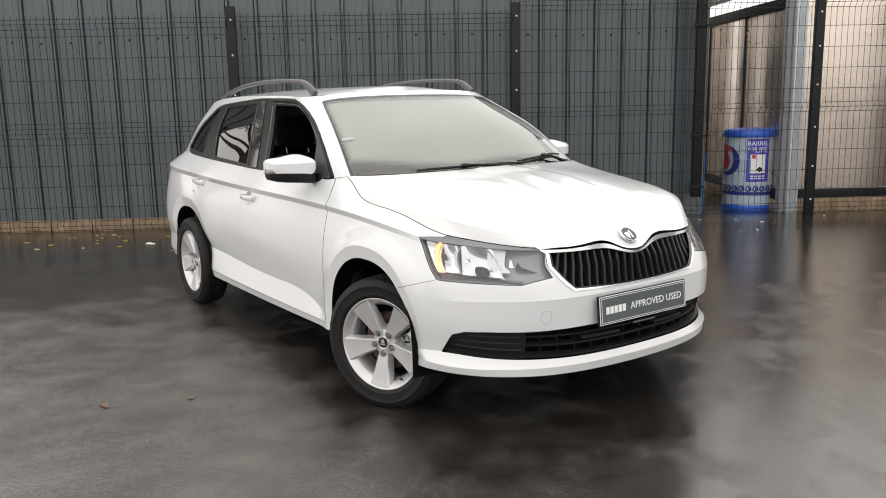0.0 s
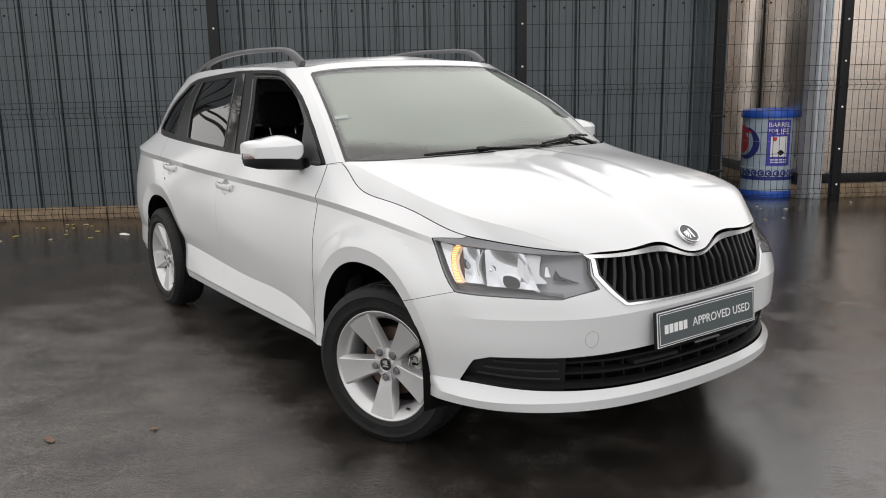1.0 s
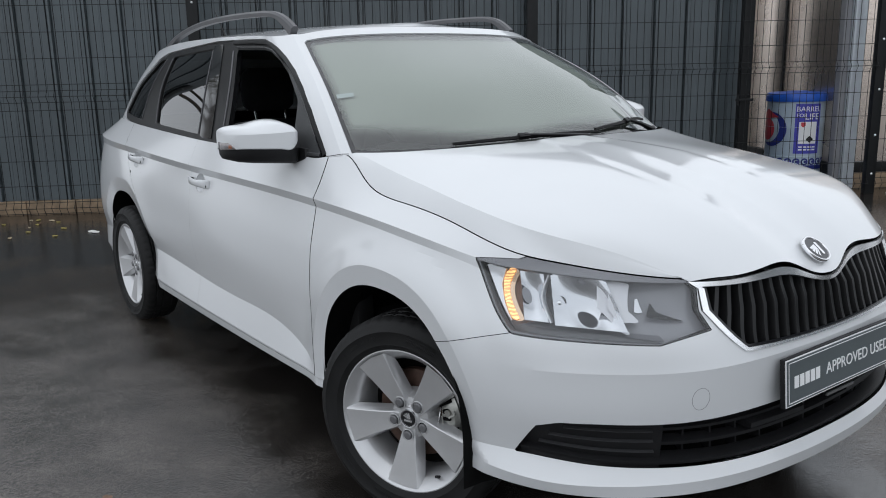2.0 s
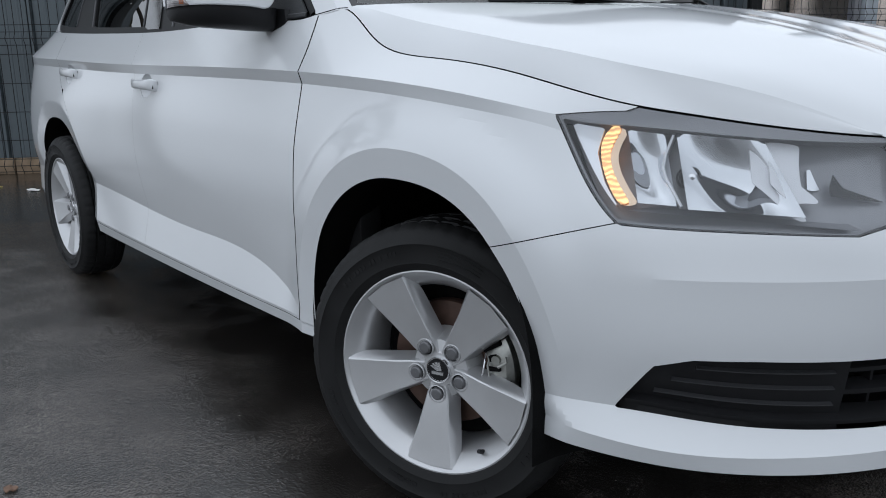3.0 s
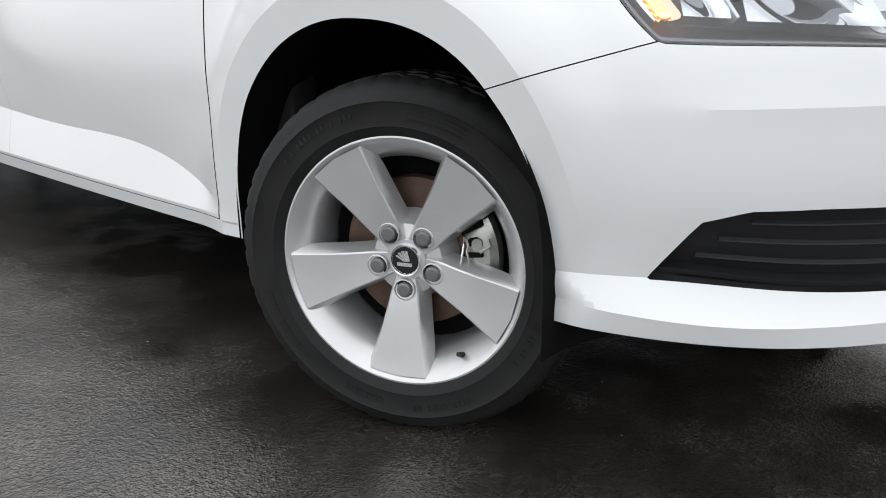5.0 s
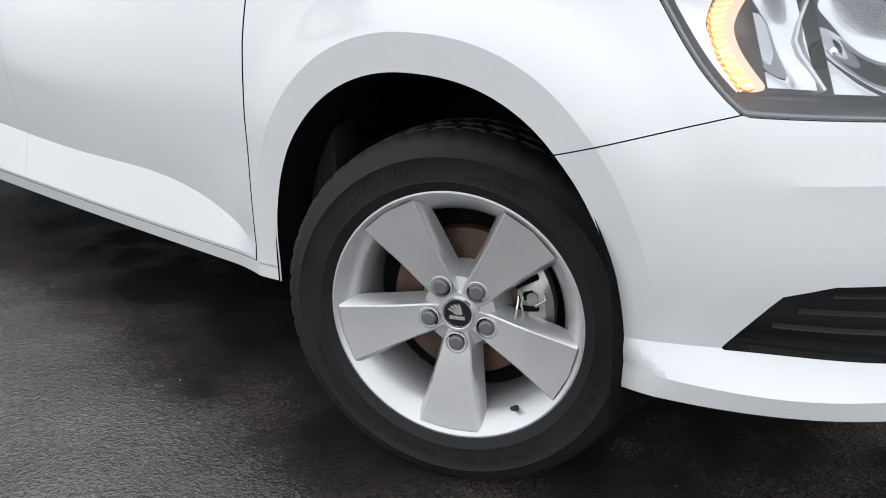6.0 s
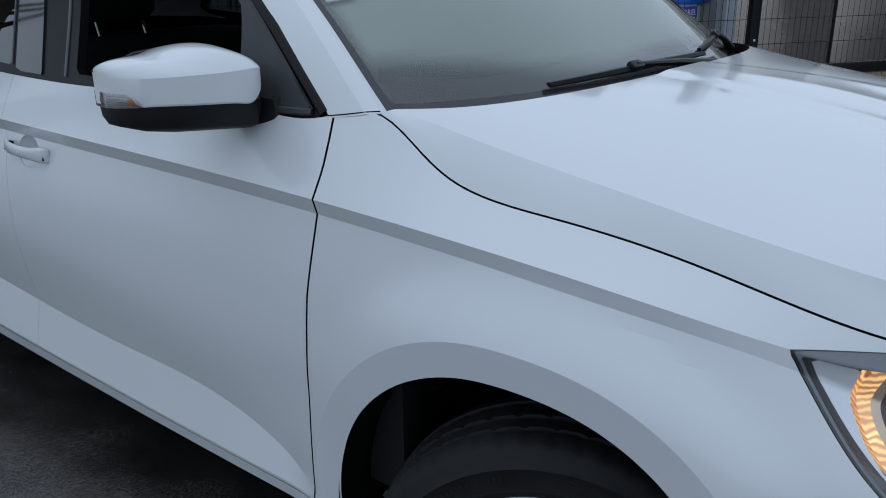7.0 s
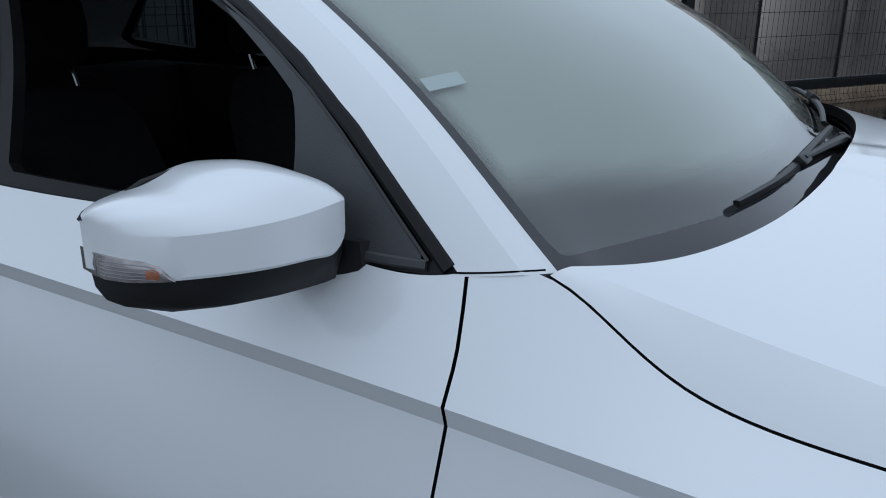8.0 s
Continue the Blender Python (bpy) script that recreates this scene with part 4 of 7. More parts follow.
for side in (1, -1):
    lamp = part("headlamp", skin_bm(lamp_faces, lamp_back, (side,)), HOUSING, car, "headlamp with a lit amber running light")
    part("bezel", sink(skin_bm(clip(lamp_faces, lamp_inner), calm, (side,), 0, -0.002), 0.045, side), LAMPGREY, lamp, "dark grey lamp surround")
    part("seal", sink(skin_bm(clip(lamp_faces, lambda u, v: lamp_hole(u, v) + 0.0055), calm, (side,), 0, -0.0015), 0.02, side), GLOSSBLACK, lamp, "black rim of the lamp glass")
    part("side_lens", lamp_plate(side_lens, -0.016, 0.03, side), BRIGHT, lamp, "bright side reflector")
    part("indicator", lamp_plate(amber_arc, -0.012, 0.02, side), AMBER, lamp, "lit amber indicator")
    part("indicator_reflector", lamp_plate(amber, -0.016, 0.02, side), WARM, lamp, "bright reflector tinged by the amber lamp")
    part("reflector", dish([(4.508, 0.864, 0.012), (4.586, 0.866, 0.030), (4.622, 0.750, 0.030), (4.552, 0.746, 0.012)], side, 0.022, 18), REFLECT, lamp, "bright chrome reflector")
    part("trim_ring", strip(calm, [(4.603, 0.866), (4.594, 0.848), (4.592, 0.833), (4.599, 0.81), (4.611, 0.79), (4.630, 0.750)], 0.0028, 0.03, -0.014, side), FROST, lamp)
    part("reflector", dish([(4.606, 0.870, 0.020), (4.760, 0.886, 0.020), (4.842, 0.742, 0.016), (4.642, 0.744, 0.020)], side, 0.034, 36), REFLECT, lamp, "fluted chrome bowl")
    part("lamp_floor", dish([(4.575, 0.745, 0.070), (4.93, 0.745, 0.085), (4.935, 0.708, 0.008), (4.535, 0.728, 0.008)], side, 0.0), LAMPGREY, lamp, "grey lamp floor")
    # bulb in its dark socket
    c, nn = calm.at(4.640, 0.826), calm.normal(4.640, 0.826)
    m = Matrix.Translation(Vector((c.x, c.y * side, c.z)) - Vector((nn.x, nn.y * side, nn.z)) * 0.050) @ (Vector((nn.x, nn.y * side, nn.z)) + Vector((0.3, 0, 0))).to_track_quat("Z", "Y").to_matrix().to_4x4()
    bm = bmesh.new()
    lathe(bm, [(0.0001, 0.0), (0.012, 0.002), (0.014, 0.020), (0.0155, 0.023), (0.017, 0.020), (0.017, 0.0)], 24, m)
    part("socket", bm, GLOSSBLACK, lamp, "black bulb socket")
    bm = bmesh.new()
    lathe(bm, [(0.006, 0.0), (0.006, 0.026), (0.005, 0.031), (0.0001, 0.033)], 16, m)
    part("bulb", bm, CHROME, lamp)
    part("fin", lamp_plate(fin_a, -0.026, 0.005, side), FROST, lamp, "frosted clear fin")
    part("fin", lamp_plate(fin_b, -0.021, 0.005, side), FROST, lamp, "frosted clear fin")
    part("corner_reflector", lamp_plate(hatch, -0.040, 0.01, side), AMBERLENS if side < 0 else BRIGHT, lamp)
    part("shade", lamp_plate(wedge, -0.022, 0.004, side), GLOSSBLACK, lamp)
    part("lamp_glass", skin_bm(lamp_faces, calm, (side,), 0, -0.0005), LENS, lamp, "clear lamp glass").visible_shadow = False

# ---- grille ----
SLAT = material("grille_slat", (0.012, 0.012, 0.0125), 0.34, spec=0.35, vary=0.1, vscale=20)
FRAMECHROME = material("satin_chrome", (0.92, 0.92, 0.93), 0.22, metal=0.9)
gfine = fine(4.93, END, 0.62, 0.968, 46, 40)
grille_in = clip(gfine, inside(grille_hole, 0.002))
grille = part("grille", skin_bm(grille_in, skin, (1, -1), 0, -0.045), GLOSSBLACK, car, "black grille with upright slats in a chrome frame")
chrome_band = clip(grille_in, lambda u, v: max(grille_hole(u, v) + 0.017, v - 0.892))
part("chrome_frame", skin_bm(clip(chrome_band, lambda u, v: 0.944 - v), calm, (1, -1), 0.008, 0.0045), FRAMECHROME, grille, "bright chrome grille frame")
dark_band = clip(grille_in, lambda u, v: min(grille_hole(u, v) + 0.027, 0.93 - v))
part("grille_surround", skin_bm(dark_band, calm, (1, -1), 0.02, -0.002), GLOSSBLACK, grille)
for side in (1, -1):
    for i in range(11):
        u = END - 0.019 - 0.038 * i
        low = GLC[1] + 0.018 + (GLR[1] - GLC[1]) * (END - u) / (END - GLR[0])
        if u < GLR[0]:
            low = GLR[1] + (0.95 - GLR[1]) * (GLR[0] - u) / (GLR[0] - GUR[0]) + 0.02
        if low > 0.85:
            continue
        path = [(u + 0.010 * (k / 8 - 0.5), low + (0.885 - low) * k / 8) for k in range(9)]
        part("slat", strip(skin, path, 0.0090, 0.035, -0.010, side), SLAT, grille)

# ---- lower air intake ----
mfine = fine(4.47, END, 0.36, 0.49, 90, 20)
mouth_in = clip(mfine, inside(mouth_hole, -0.004))
intake = part("air_intake", skin_bm(mouth_in, skin, (1, -1), 0, -0.09), LINER, car, "black lower air intake with bars")
for side in (1, -1):
    part("blank", skin_bm(clip(mouth_in, lambda u, v: 4.905 - u), skin, (side,), 0.03, -0.022), BLACK, intake, "ribbed black fog lamp blank")
    for v, a, b in ((0.407, 4.57, 4.885), (0.431, 4.60, 4.88), (0.455, 4.64, 4.875)):
        part("rib", strip(skin, [(a + (b - a) * k / 10, v) for k in range(11)], 0.0016, 0.012, -0.014, side), RIBGREY, intake)
    part("rib", strip(skin, [(4.52 + (END - 4.52) * k / 30, 0.3895 - 0.003 * min(1, k / 6)) for k in range(31)], 0.006, 0.04, -0.006, side), BLACK, intake)
    for v, o, h in ((0.447, -0.035, 0.006), (0.418, -0.028, 0.007)):
        part("bar", strip(skin, [(4.90 + (END - 4.90) * k / 14, v) for k in range(15)], h, 0.03, o, side), BLACK, intake)
    for k in range(6):
        u = END - 0.09 * k - 0.05
        part("upright", strip(skin, [(u, 0.385), (u, 0.415), (u, 0.445)], 0.004, 0.03, -0.045, side), BLACK, intake)
    bm = strip(skin, [(END - 0.30 + 0.1 * k, 0.436) for k in range(3)], 0.010, 0.05, -0.012, side)
    part("winglet", bm, BLACK, intake)

# ---- number board ----
BOARD = material("grey_board", (0.085, 0.10, 0.105), 0.4, vary=0.05, vscale=10)
WHITE = material("white_print", (0.82, 0.82, 0.82), 0.45)
PB = pose(0.847, 0.0, 0.523, 90 - 5, 0, 90)
bm = bmesh.new()
box_bm(bm, -0.262, 0.262, -0.060, 0.060, -0.012, 0.0, PB, 0.002)
board = part("number_board", bm, BLACK, car, "grey dealer's board in place of the number plate")
bm = bmesh.new()
box_bm(bm, -0.259, 0.259, -0.057, 0.057, 0.0, 0.0025, PB)
part("frame", bm, WHITE, board, "pale frame")
bm = bmesh.new()
box_bm(bm, -0.2565, 0.2565, -0.0545, 0.0545, 0.001, 0.0032, PB)
part("panel", bm, BOARD, board, "grey printed panel")
bm = bmesh.new()
for x0, x1, y0, y1 in ((-0.250, 0.250, 0.0480, 0.0497), (-0.250, 0.250, -0.0497, -0.0480), (-0.250, -0.2483, -0.0497, 0.0497), (0.2483, 0.250, -0.0497, 0.0497)):
    box_bm(bm, x0, x1, y0, y1, 0.002, 0.0042, PB)
part("border_line", bm, WHITE, board)
bm = text_bm("APPROVED USED", 0.041, PB @ pose(0.072, -0.002, 0.0036))
part("lettering", bm, WHITE, board, smooth=0)
bm = bmesh.new()
for i in range(5):
    box_bm(bm, -0.226 + 0.0235 * i, -0.208 + 0.0235 * i, -0.016, 0.013, 0.003, 0.0044, PB)
part("maker_bar", bm, WHITE, board, "pale bars in place of the maker's word")
bm = bmesh.new()
box_bm(bm, -0.06, 0.07, -0.080, -0.073, -0.012, -0.008, PB)
part("small_print", bm, material("dim_print", (0.10, 0.10, 0.10), 0.5), board)
# round tow-eye cover
tow = [(4.995 + 0.026 * math.cos(a), 0.532 + 0.026 * math.sin(a)) for a in np.linspace(0, 2 * math.pi, 25)]
part("tow_cover", strip(skin, [tuple(p) for p in tow], 0.0006, 0.002, 0.0003), LAMPGREY, car, "round tow-eye cover's edge")


# ---- round badge: ring and a plain winged mark ----
def badge_part(parent, m, r, field, mark):
    bm = bmesh.new()
    lathe(bm, [(0.0001, 0.001), (r * 0.86, 0.001), (r * 0.88, 0.004), (r * 0.96, 0.0045), (r, 0.001), (r, -0.004)], 40, m)
    ob = part("badge", bm, CHROME, parent, "round chrome badge with a plain winged mark")
    bm = bmesh.new()
    lathe(bm, [(0.0001, 0.0016), (r * 0.84, 0.0016), (r * 0.85, 0.0008)], 32, m)
    part("badge_field", bm, field, ob)
    bm = bmesh.new()
    for i in range(4):
        a = radians(150 - 22 * i)
        p = [(-0.10 + 0.10 * i, -0.05), (0.02 + 0.10 * i, -0.05 + 0.02 * i), (0.62 * math.cos(a) + 0.10, 0.62 * math.sin(a)), (0.62 * math.cos(a) - 0.08, 0.62 * math.sin(a) - 0.05)]
        lo = [bm.verts.new(m @ Vector((x * r, y * r, 0.0015))) for x, y in p]
        hi = [bm.verts.new(m @ Vector((x * r, y * r, 0.0036))) for x, y in p]
        bm.faces.new(hi)
        for k in range(4):
            bm.faces.new((lo[k], lo[(k + 1) % 4], hi[(k + 1) % 4], hi[k]))
    box_bm(bm, -0.5 * r, 0.45 * r, -0.36 * r, -0.14 * r, 0.0015, 0.0036, m)
    part("badge_mark", bm, mark, ob, smooth=0)
    return ob


bc, bn = bonnet.at(0.955, 1.0), bonnet.normal(0.95, 0.985)
bn = Vector((abs(bn.x), 0, abs(bn.z))).normalized()
badge_part(car, Matrix.Translation(Vector((0.752, 0, 0.793)) + bn * 0.003) @ Vector(bn).to_track_quat("Z", "Y").to_matrix().to_4x4() @ pose(0, 0, 0, 0, 0, 90), 0.041, material("badge_grey", (0.06, 0.06, 0.065), 0.3), CHROME)


# ---- wheels ----
def make_wheel(turned):
    """A wheel about its own centre; its outer face looks to -y."""
    hub = new("wheel")
    hub["label"] = "five-spoke silver alloy wheel with a black tyre"
    T = Matrix.Rotation(radians(90), 4, "X")
    bm = bmesh.new()
    n = 240
    prof = [(0.203, 0.066), (0.2075, 0.0765), (0.213, 0.081), (0.224, 0.086), (0.2255, 0.0875), (0.2275, 0.0868), (0.245, 0.0915), (0.262, 0.0905), (0.2635, 0.0918), (0.2655, 0.0893), (0.278, 0.0835), (0.287, 0.0770), (0.293, 0.0705), (0.2955, 0.0625), (0.2980, 0.056), (0.2990, 0.046), (0.2945, 0.044), (0.2945, 0.038), (0.2995, 0.036), (0.3000, 0.014), (0.2945, 0.012), (0.2945, 0.004), (0.3000, 0.002), (0.3000, -0.03), (0.2945, -0.032), (0.2945, -0.04), (0.2990, -0.042), (0.297, -0.06), (0.290, -0.076), (0.262, -0.09), (0.203, -0.08)]
    rings = []
    for j, (r, h) in enumerate(prof):
        ring = []
        for i in range(n):
            a = 2 * math.pi * i / n
            rr = r
            if 11 <= j <= 15 and i % 5 == 0:
                rr -= (0.0035 if j > 11 else 0.0012)
            if j in (17, 18, 19, 22, 23) and (i + j) % 6 == 0:
                rr -= 0.004
            ring.append(bm.verts.new(T @ Vector((rr * math.cos(a), rr * math.sin(a), h))))
        rings.append(ring)
    for a, b in zip(rings, rings[1:]):
        for i in range(n):
            bm.faces.new((a[i], a[(i + 1) % n], b[(i + 1) % n], b[i]))
    tyre = part("tyre", bm, RUBBER, hub, "black rubber tyre with grooved tread", 50)
    bm = bmesh.new()
    rng = random.Random(5)
    for a0, a1, r, k in ((62, 84, 0.240, 3), (106, 140, 0.248, 1), (196, 226, 0.247, 1), (246, 262, 0.243, 1), (276, 300, 0.247, 1), (325, 345, 0.243, 1)):
        if k == 3:
            for q in range(3):
                pts = [T @ Vector(((r + 0.007 * q) * math.cos(radians(a)), (r + 0.007 * q) * math.sin(radians(a)), 0.0913)) for a in np.linspace(a0, a1, 9)]
                tube(bm, pts, 0.0012, 5)
        else:
            a = a0
            while a < a1:
                c = T @ pose(r * math.cos(radians(a)), r * math.sin(radians(a)), 0.0912, 0, 0, a - 90)
                w = rng.choice((0.0028, 0.0036, 0.0022))
                box_bm(bm, -w, w, -0.0045, 0.0045, -0.0015, 0.0012, c)
                a += rng.choice((2.2, 2.2, 4.0))
    part("sidewall_marking", bm, RUBBER, tyre, "moulded sidewall ribs and bars", smooth=0)["kind"] = "stuff"
    bm = bmesh.new()
    lathe(bm, [(0.172, -0.08), (0.168, 0.0), (0.170, 0.030), (0.180, 0.050), (0.190, 0.062), (0.197, 0.070), (0.2025, 0.0755), (0.2065, 0.0785), (0.2095, 0.0780), (0.2105, 0.073), (0.2095, 0.060)], 90, T)
    part("rim", bm, ALLOY, hub, "silver alloy rim barrel")
    for i in range(5):
        a = radians(267 + 72 * i)
        er, et = Vector((math.cos(a), math.sin(a), 0)), Vector((-math.sin(a), math.cos(a), 0))
        bm = bmesh.new()
        rows = []
        for r, w, h, d in ((0.020, 0.0165, 0.046, 0.03), (0.045, 0.0225, 0.0485, 0.034), (0.062, 0.0255, 0.052, 0.036), (0.09, 0.0300, 0.0575, 0.036), (0.125, 0.0365, 0.063, 0.034), (0.16, 0.0430, 0.068, 0.030), (0.185, 0.0480, 0.0725, 0.024), (0.1995, 0.0510, 0.0755, 0.016)):
            pts = [(-w - 0.010, h - d), (-w - 0.006, h - d * 0.55), (-w, h - 0.0022), (-w + 0.0025, h), (0.0, h - 0.0012), (w - 0.0025, h), (w, h - 0.0022), (w + 0.006, h - d * 0.55), (w + 0.010, h - d)]
            rows.append([T @ (er * math.sqrt(max(r * r - t * t, 1e-6)) * (1 if r > 0.15 else 0) + er * r * (0 if r > 0.15 else 1) + et * t + Vector((0, 0, z))) for t, z in pts])
        loft(bm, rows, closed=False, caps=False)
        part("spoke", bm, ALLOY, hub, smooth=28)
    bm = bmesh.new()
    lathe(bm, [(0.0001, 0.0475), (0.034, 0.0475), (0.037, 0.044), (0.060, 0.040), (0.075, 0.012), (0.078, 0.0)], 40, T)
    part("hub", bm, ALLOY, hub)
    ob = badge_part(hub, T @ pose(0, 0, 0.0495), 0.0275, GLOSSBLACK, CHROME)
    for i in range(5):
        a = radians(267 + 72 * i)
        c = T @ pose(0.0515 * math.cos(a), 0.0515 * math.sin(a), 0.0)
        bm = bmesh.new()
        lathe(bm, [(0.0190, 0.0500), (0.0184, 0.0530), (0.0172, 0.0534), (0.0165, 0.050), (0.0160, 0.0475), (0.0001, 0.0472)], 28, c)
        part("bolt_seat", bm, ALLOY, hub)
        bm = bmesh.new()
        lathe(bm, [(0.0001, 0.0480), (0.0164, 0.0482), (0.0164, 0.047)], 24, c)
        part("bolt_recess", bm, SATIN, hub)
        bm = bmesh.new()
        lathe(bm, [(0.0001, 0.0572), (0.0098, 0.0568), (0.0126, 0.0545), (0.0136, 0.0515), (0.0138, 0.046)], 12, c)
        part("bolt", bm, material("grey_bolt_cap", (0.15, 0.15, 0.155), 0.4, metal=0.4, vary=0.1) if "grey_bolt_cap" not in bpy.data.materials else bpy.data.materials["grey_bolt_cap"], hub, "grey hexagonal bolt cap", 20)
    bm = bmesh.new()
    pv = [T @ Vector((0.186 * math.cos(radians(-57)), 0.186 * math.sin(radians(-57)), 0.048)), T @ Vector((0.176 * math.cos(radians(-57)), 0.176 * math.sin(radians(-57)), 0.066))]
    tube(bm, pv, [0.0055, 0.0042], 10)
    part("valve", bm, BLACK, hub)
    # brake behind the spokes stays upright with the wheel at rest
    bm = bmesh.new()
    lathe(bm, [(0.05, 0.004), (0.072, 0.004), (0.074, -0.002), (0.128, -0.002), (0.130, -0.006), (0.130, -0.022), (0.05, -0.024)], 60, T)
    part("brake_disc", bm, RUST, hub, "brake disc with brown surface rust")
    bm = bmesh.new()
    lathe(bm, [(0.0001, -0.035), (0.166, -0.035), (0.166, -0.06)], 40, T)
    part("backplate", bm, LINER, hub)
    bm = bmesh.new()
    rows = []
    for a in np.linspace(-24, 26, 9):
        ca, sa = math.cos(radians(a + 4)), math.sin(radians(a + 4))
        k = 1 - (abs(a - 1) / 27) ** 3 * 0.5
        sec = [(0.098, 0.012), (0.100, 0.024 * k), (0.118, 0.029 * k), (0.138, 0.027 * k), (0.150, 0.016), (0.150, -0.01), (0.098, -0.01)]
        rows.append([T @ Vector((r * ca, r * sa, h)) for r, h in sec])
    loft(bm, rows)
    for a in (-12, 12):
        tube(bm, [T @ Vector((0.122 * math.cos(radians(a + 4)), 0.122 * math.sin(radians(a + 4)), 0.02)), T @ Vector((0.122 * math.cos(radians(a + 4)), 0.122 * math.sin(radians(a + 4)), 0.034))], 0.009, 10)
    tube(bm, [T @ Vector((0.104, 0.045, 0.02)), T @ Vector((0.100, 0.02, 0.033)), T @ Vector((0.108, -0.015, 0.033)), T @ Vector((0.128, -0.045, 0.02))], 0.0022, 6)
    tube(bm, [T @ Vector((0.128, 0.05, 0.015)), T @ Vector((0.138, 0.03, 0.028)), T @ Vector((0.122, 0.02, 0.033))], 0.003, 6)
    caliper = part("caliper", bm, STEEL, hub, "pale grey brake caliper")
    # solid black blocks on the caliper, in place of its shaded gaps
    for a, r0, r1, h, w in ((-17, 0.106, 0.120, 0.0285, 0.007), (3, 0.100, 0.128, 0.0300, 0.004), (14, 0.108, 0.124, 0.0295, 0.006), (25, 0.100, 0.140, 0.024, 0.006), (-9, 0.128, 0.146, 0.0265, 0.005)):
        bm = bmesh.new()
        box_bm(bm, r0, r1, -w, w, h - 0.010, h + 0.0035, T @ pose(0, 0, 0, 0, 0, a + 4), 0.0015)
        part("pad_shade", bm, LINER, caliper, "black block standing in for shade over the brake pads")
    bm = bmesh.new()
    tube(bm, [T @ Vector((0.090, 0.052, 0.014)), T @ Vector((0.096, 0.030, 0.036)), T @ Vector((0.092, 0.0, 0.040)), T @ Vector((0.102, -0.028, 0.036)), T @ Vector((0.118, -0.036, 0.030))], 0.0017, 6)
    part("retaining_spring", bm, CHROME, caliper)
    return hub


TRACK = 0.7285
w0 = make_wheel(0)
w0.parent = car
w0.matrix_basis = pose(0.012, -TRACK, 0.301, 0, 0, 22.5)
for m in (pose(0.0, TRACK, 0.301, 0, 0, 180 + 20), pose(-2.47, -TRACK - 0.012, 0.301), pose(-2.47, TRACK + 0.012, 0.301, 0, 0, 180)):
    w = copy_thing(w0, m)
    w.parent = car
# wheel housings
def arch_point(cx, cz, r, a):
    c, n = math.cos(a), max(math.sin(a), 0)
    ahead, squash, behind = ARCH_BEND[FRONT_ARCH if cx > -1 else REAR_ARCH]
    p, k = (ahead, squash) if c > 0 else (behind, 1.0)
    q = r / ((abs(c * k) ** p + n**p) ** (1 / p))
    return cx + q * c, cz + q * math.sin(a) if a < math.pi and a > 0 else cz + r * math.sin(a)


for cx, cz, r in (FRONT_ARCH, REAR_ARCH):
    for side in (1, -1):
        bm = bmesh.new()
        rings = []
        for y in (0.40, 0.48, 0.50, 0.58, 0.60, 0.68, 0.70, 0.76, 0.795) + ((0.818,) if cx > -1 else ()):
            k = r + (0.014 if y < 0.74 else 0.004) + (0.008 if y in (0.48, 0.58, 0.68) else 0.0)
            ring = []
            for a in np.linspace(radians(-14), radians(194), 44):
                x, z = arch_point(cx, cz, k, float(a))
                ring.append(Vector((x, -y * side, z)))
            rings.append(ring)
        loft(bm, rings, closed=False, caps=False)
        bm.faces.new([bm.verts.new(p) for p in rings[0]])
        part("wheel_liner", bm, LINER, car, "black ribbed wheel arch liner")

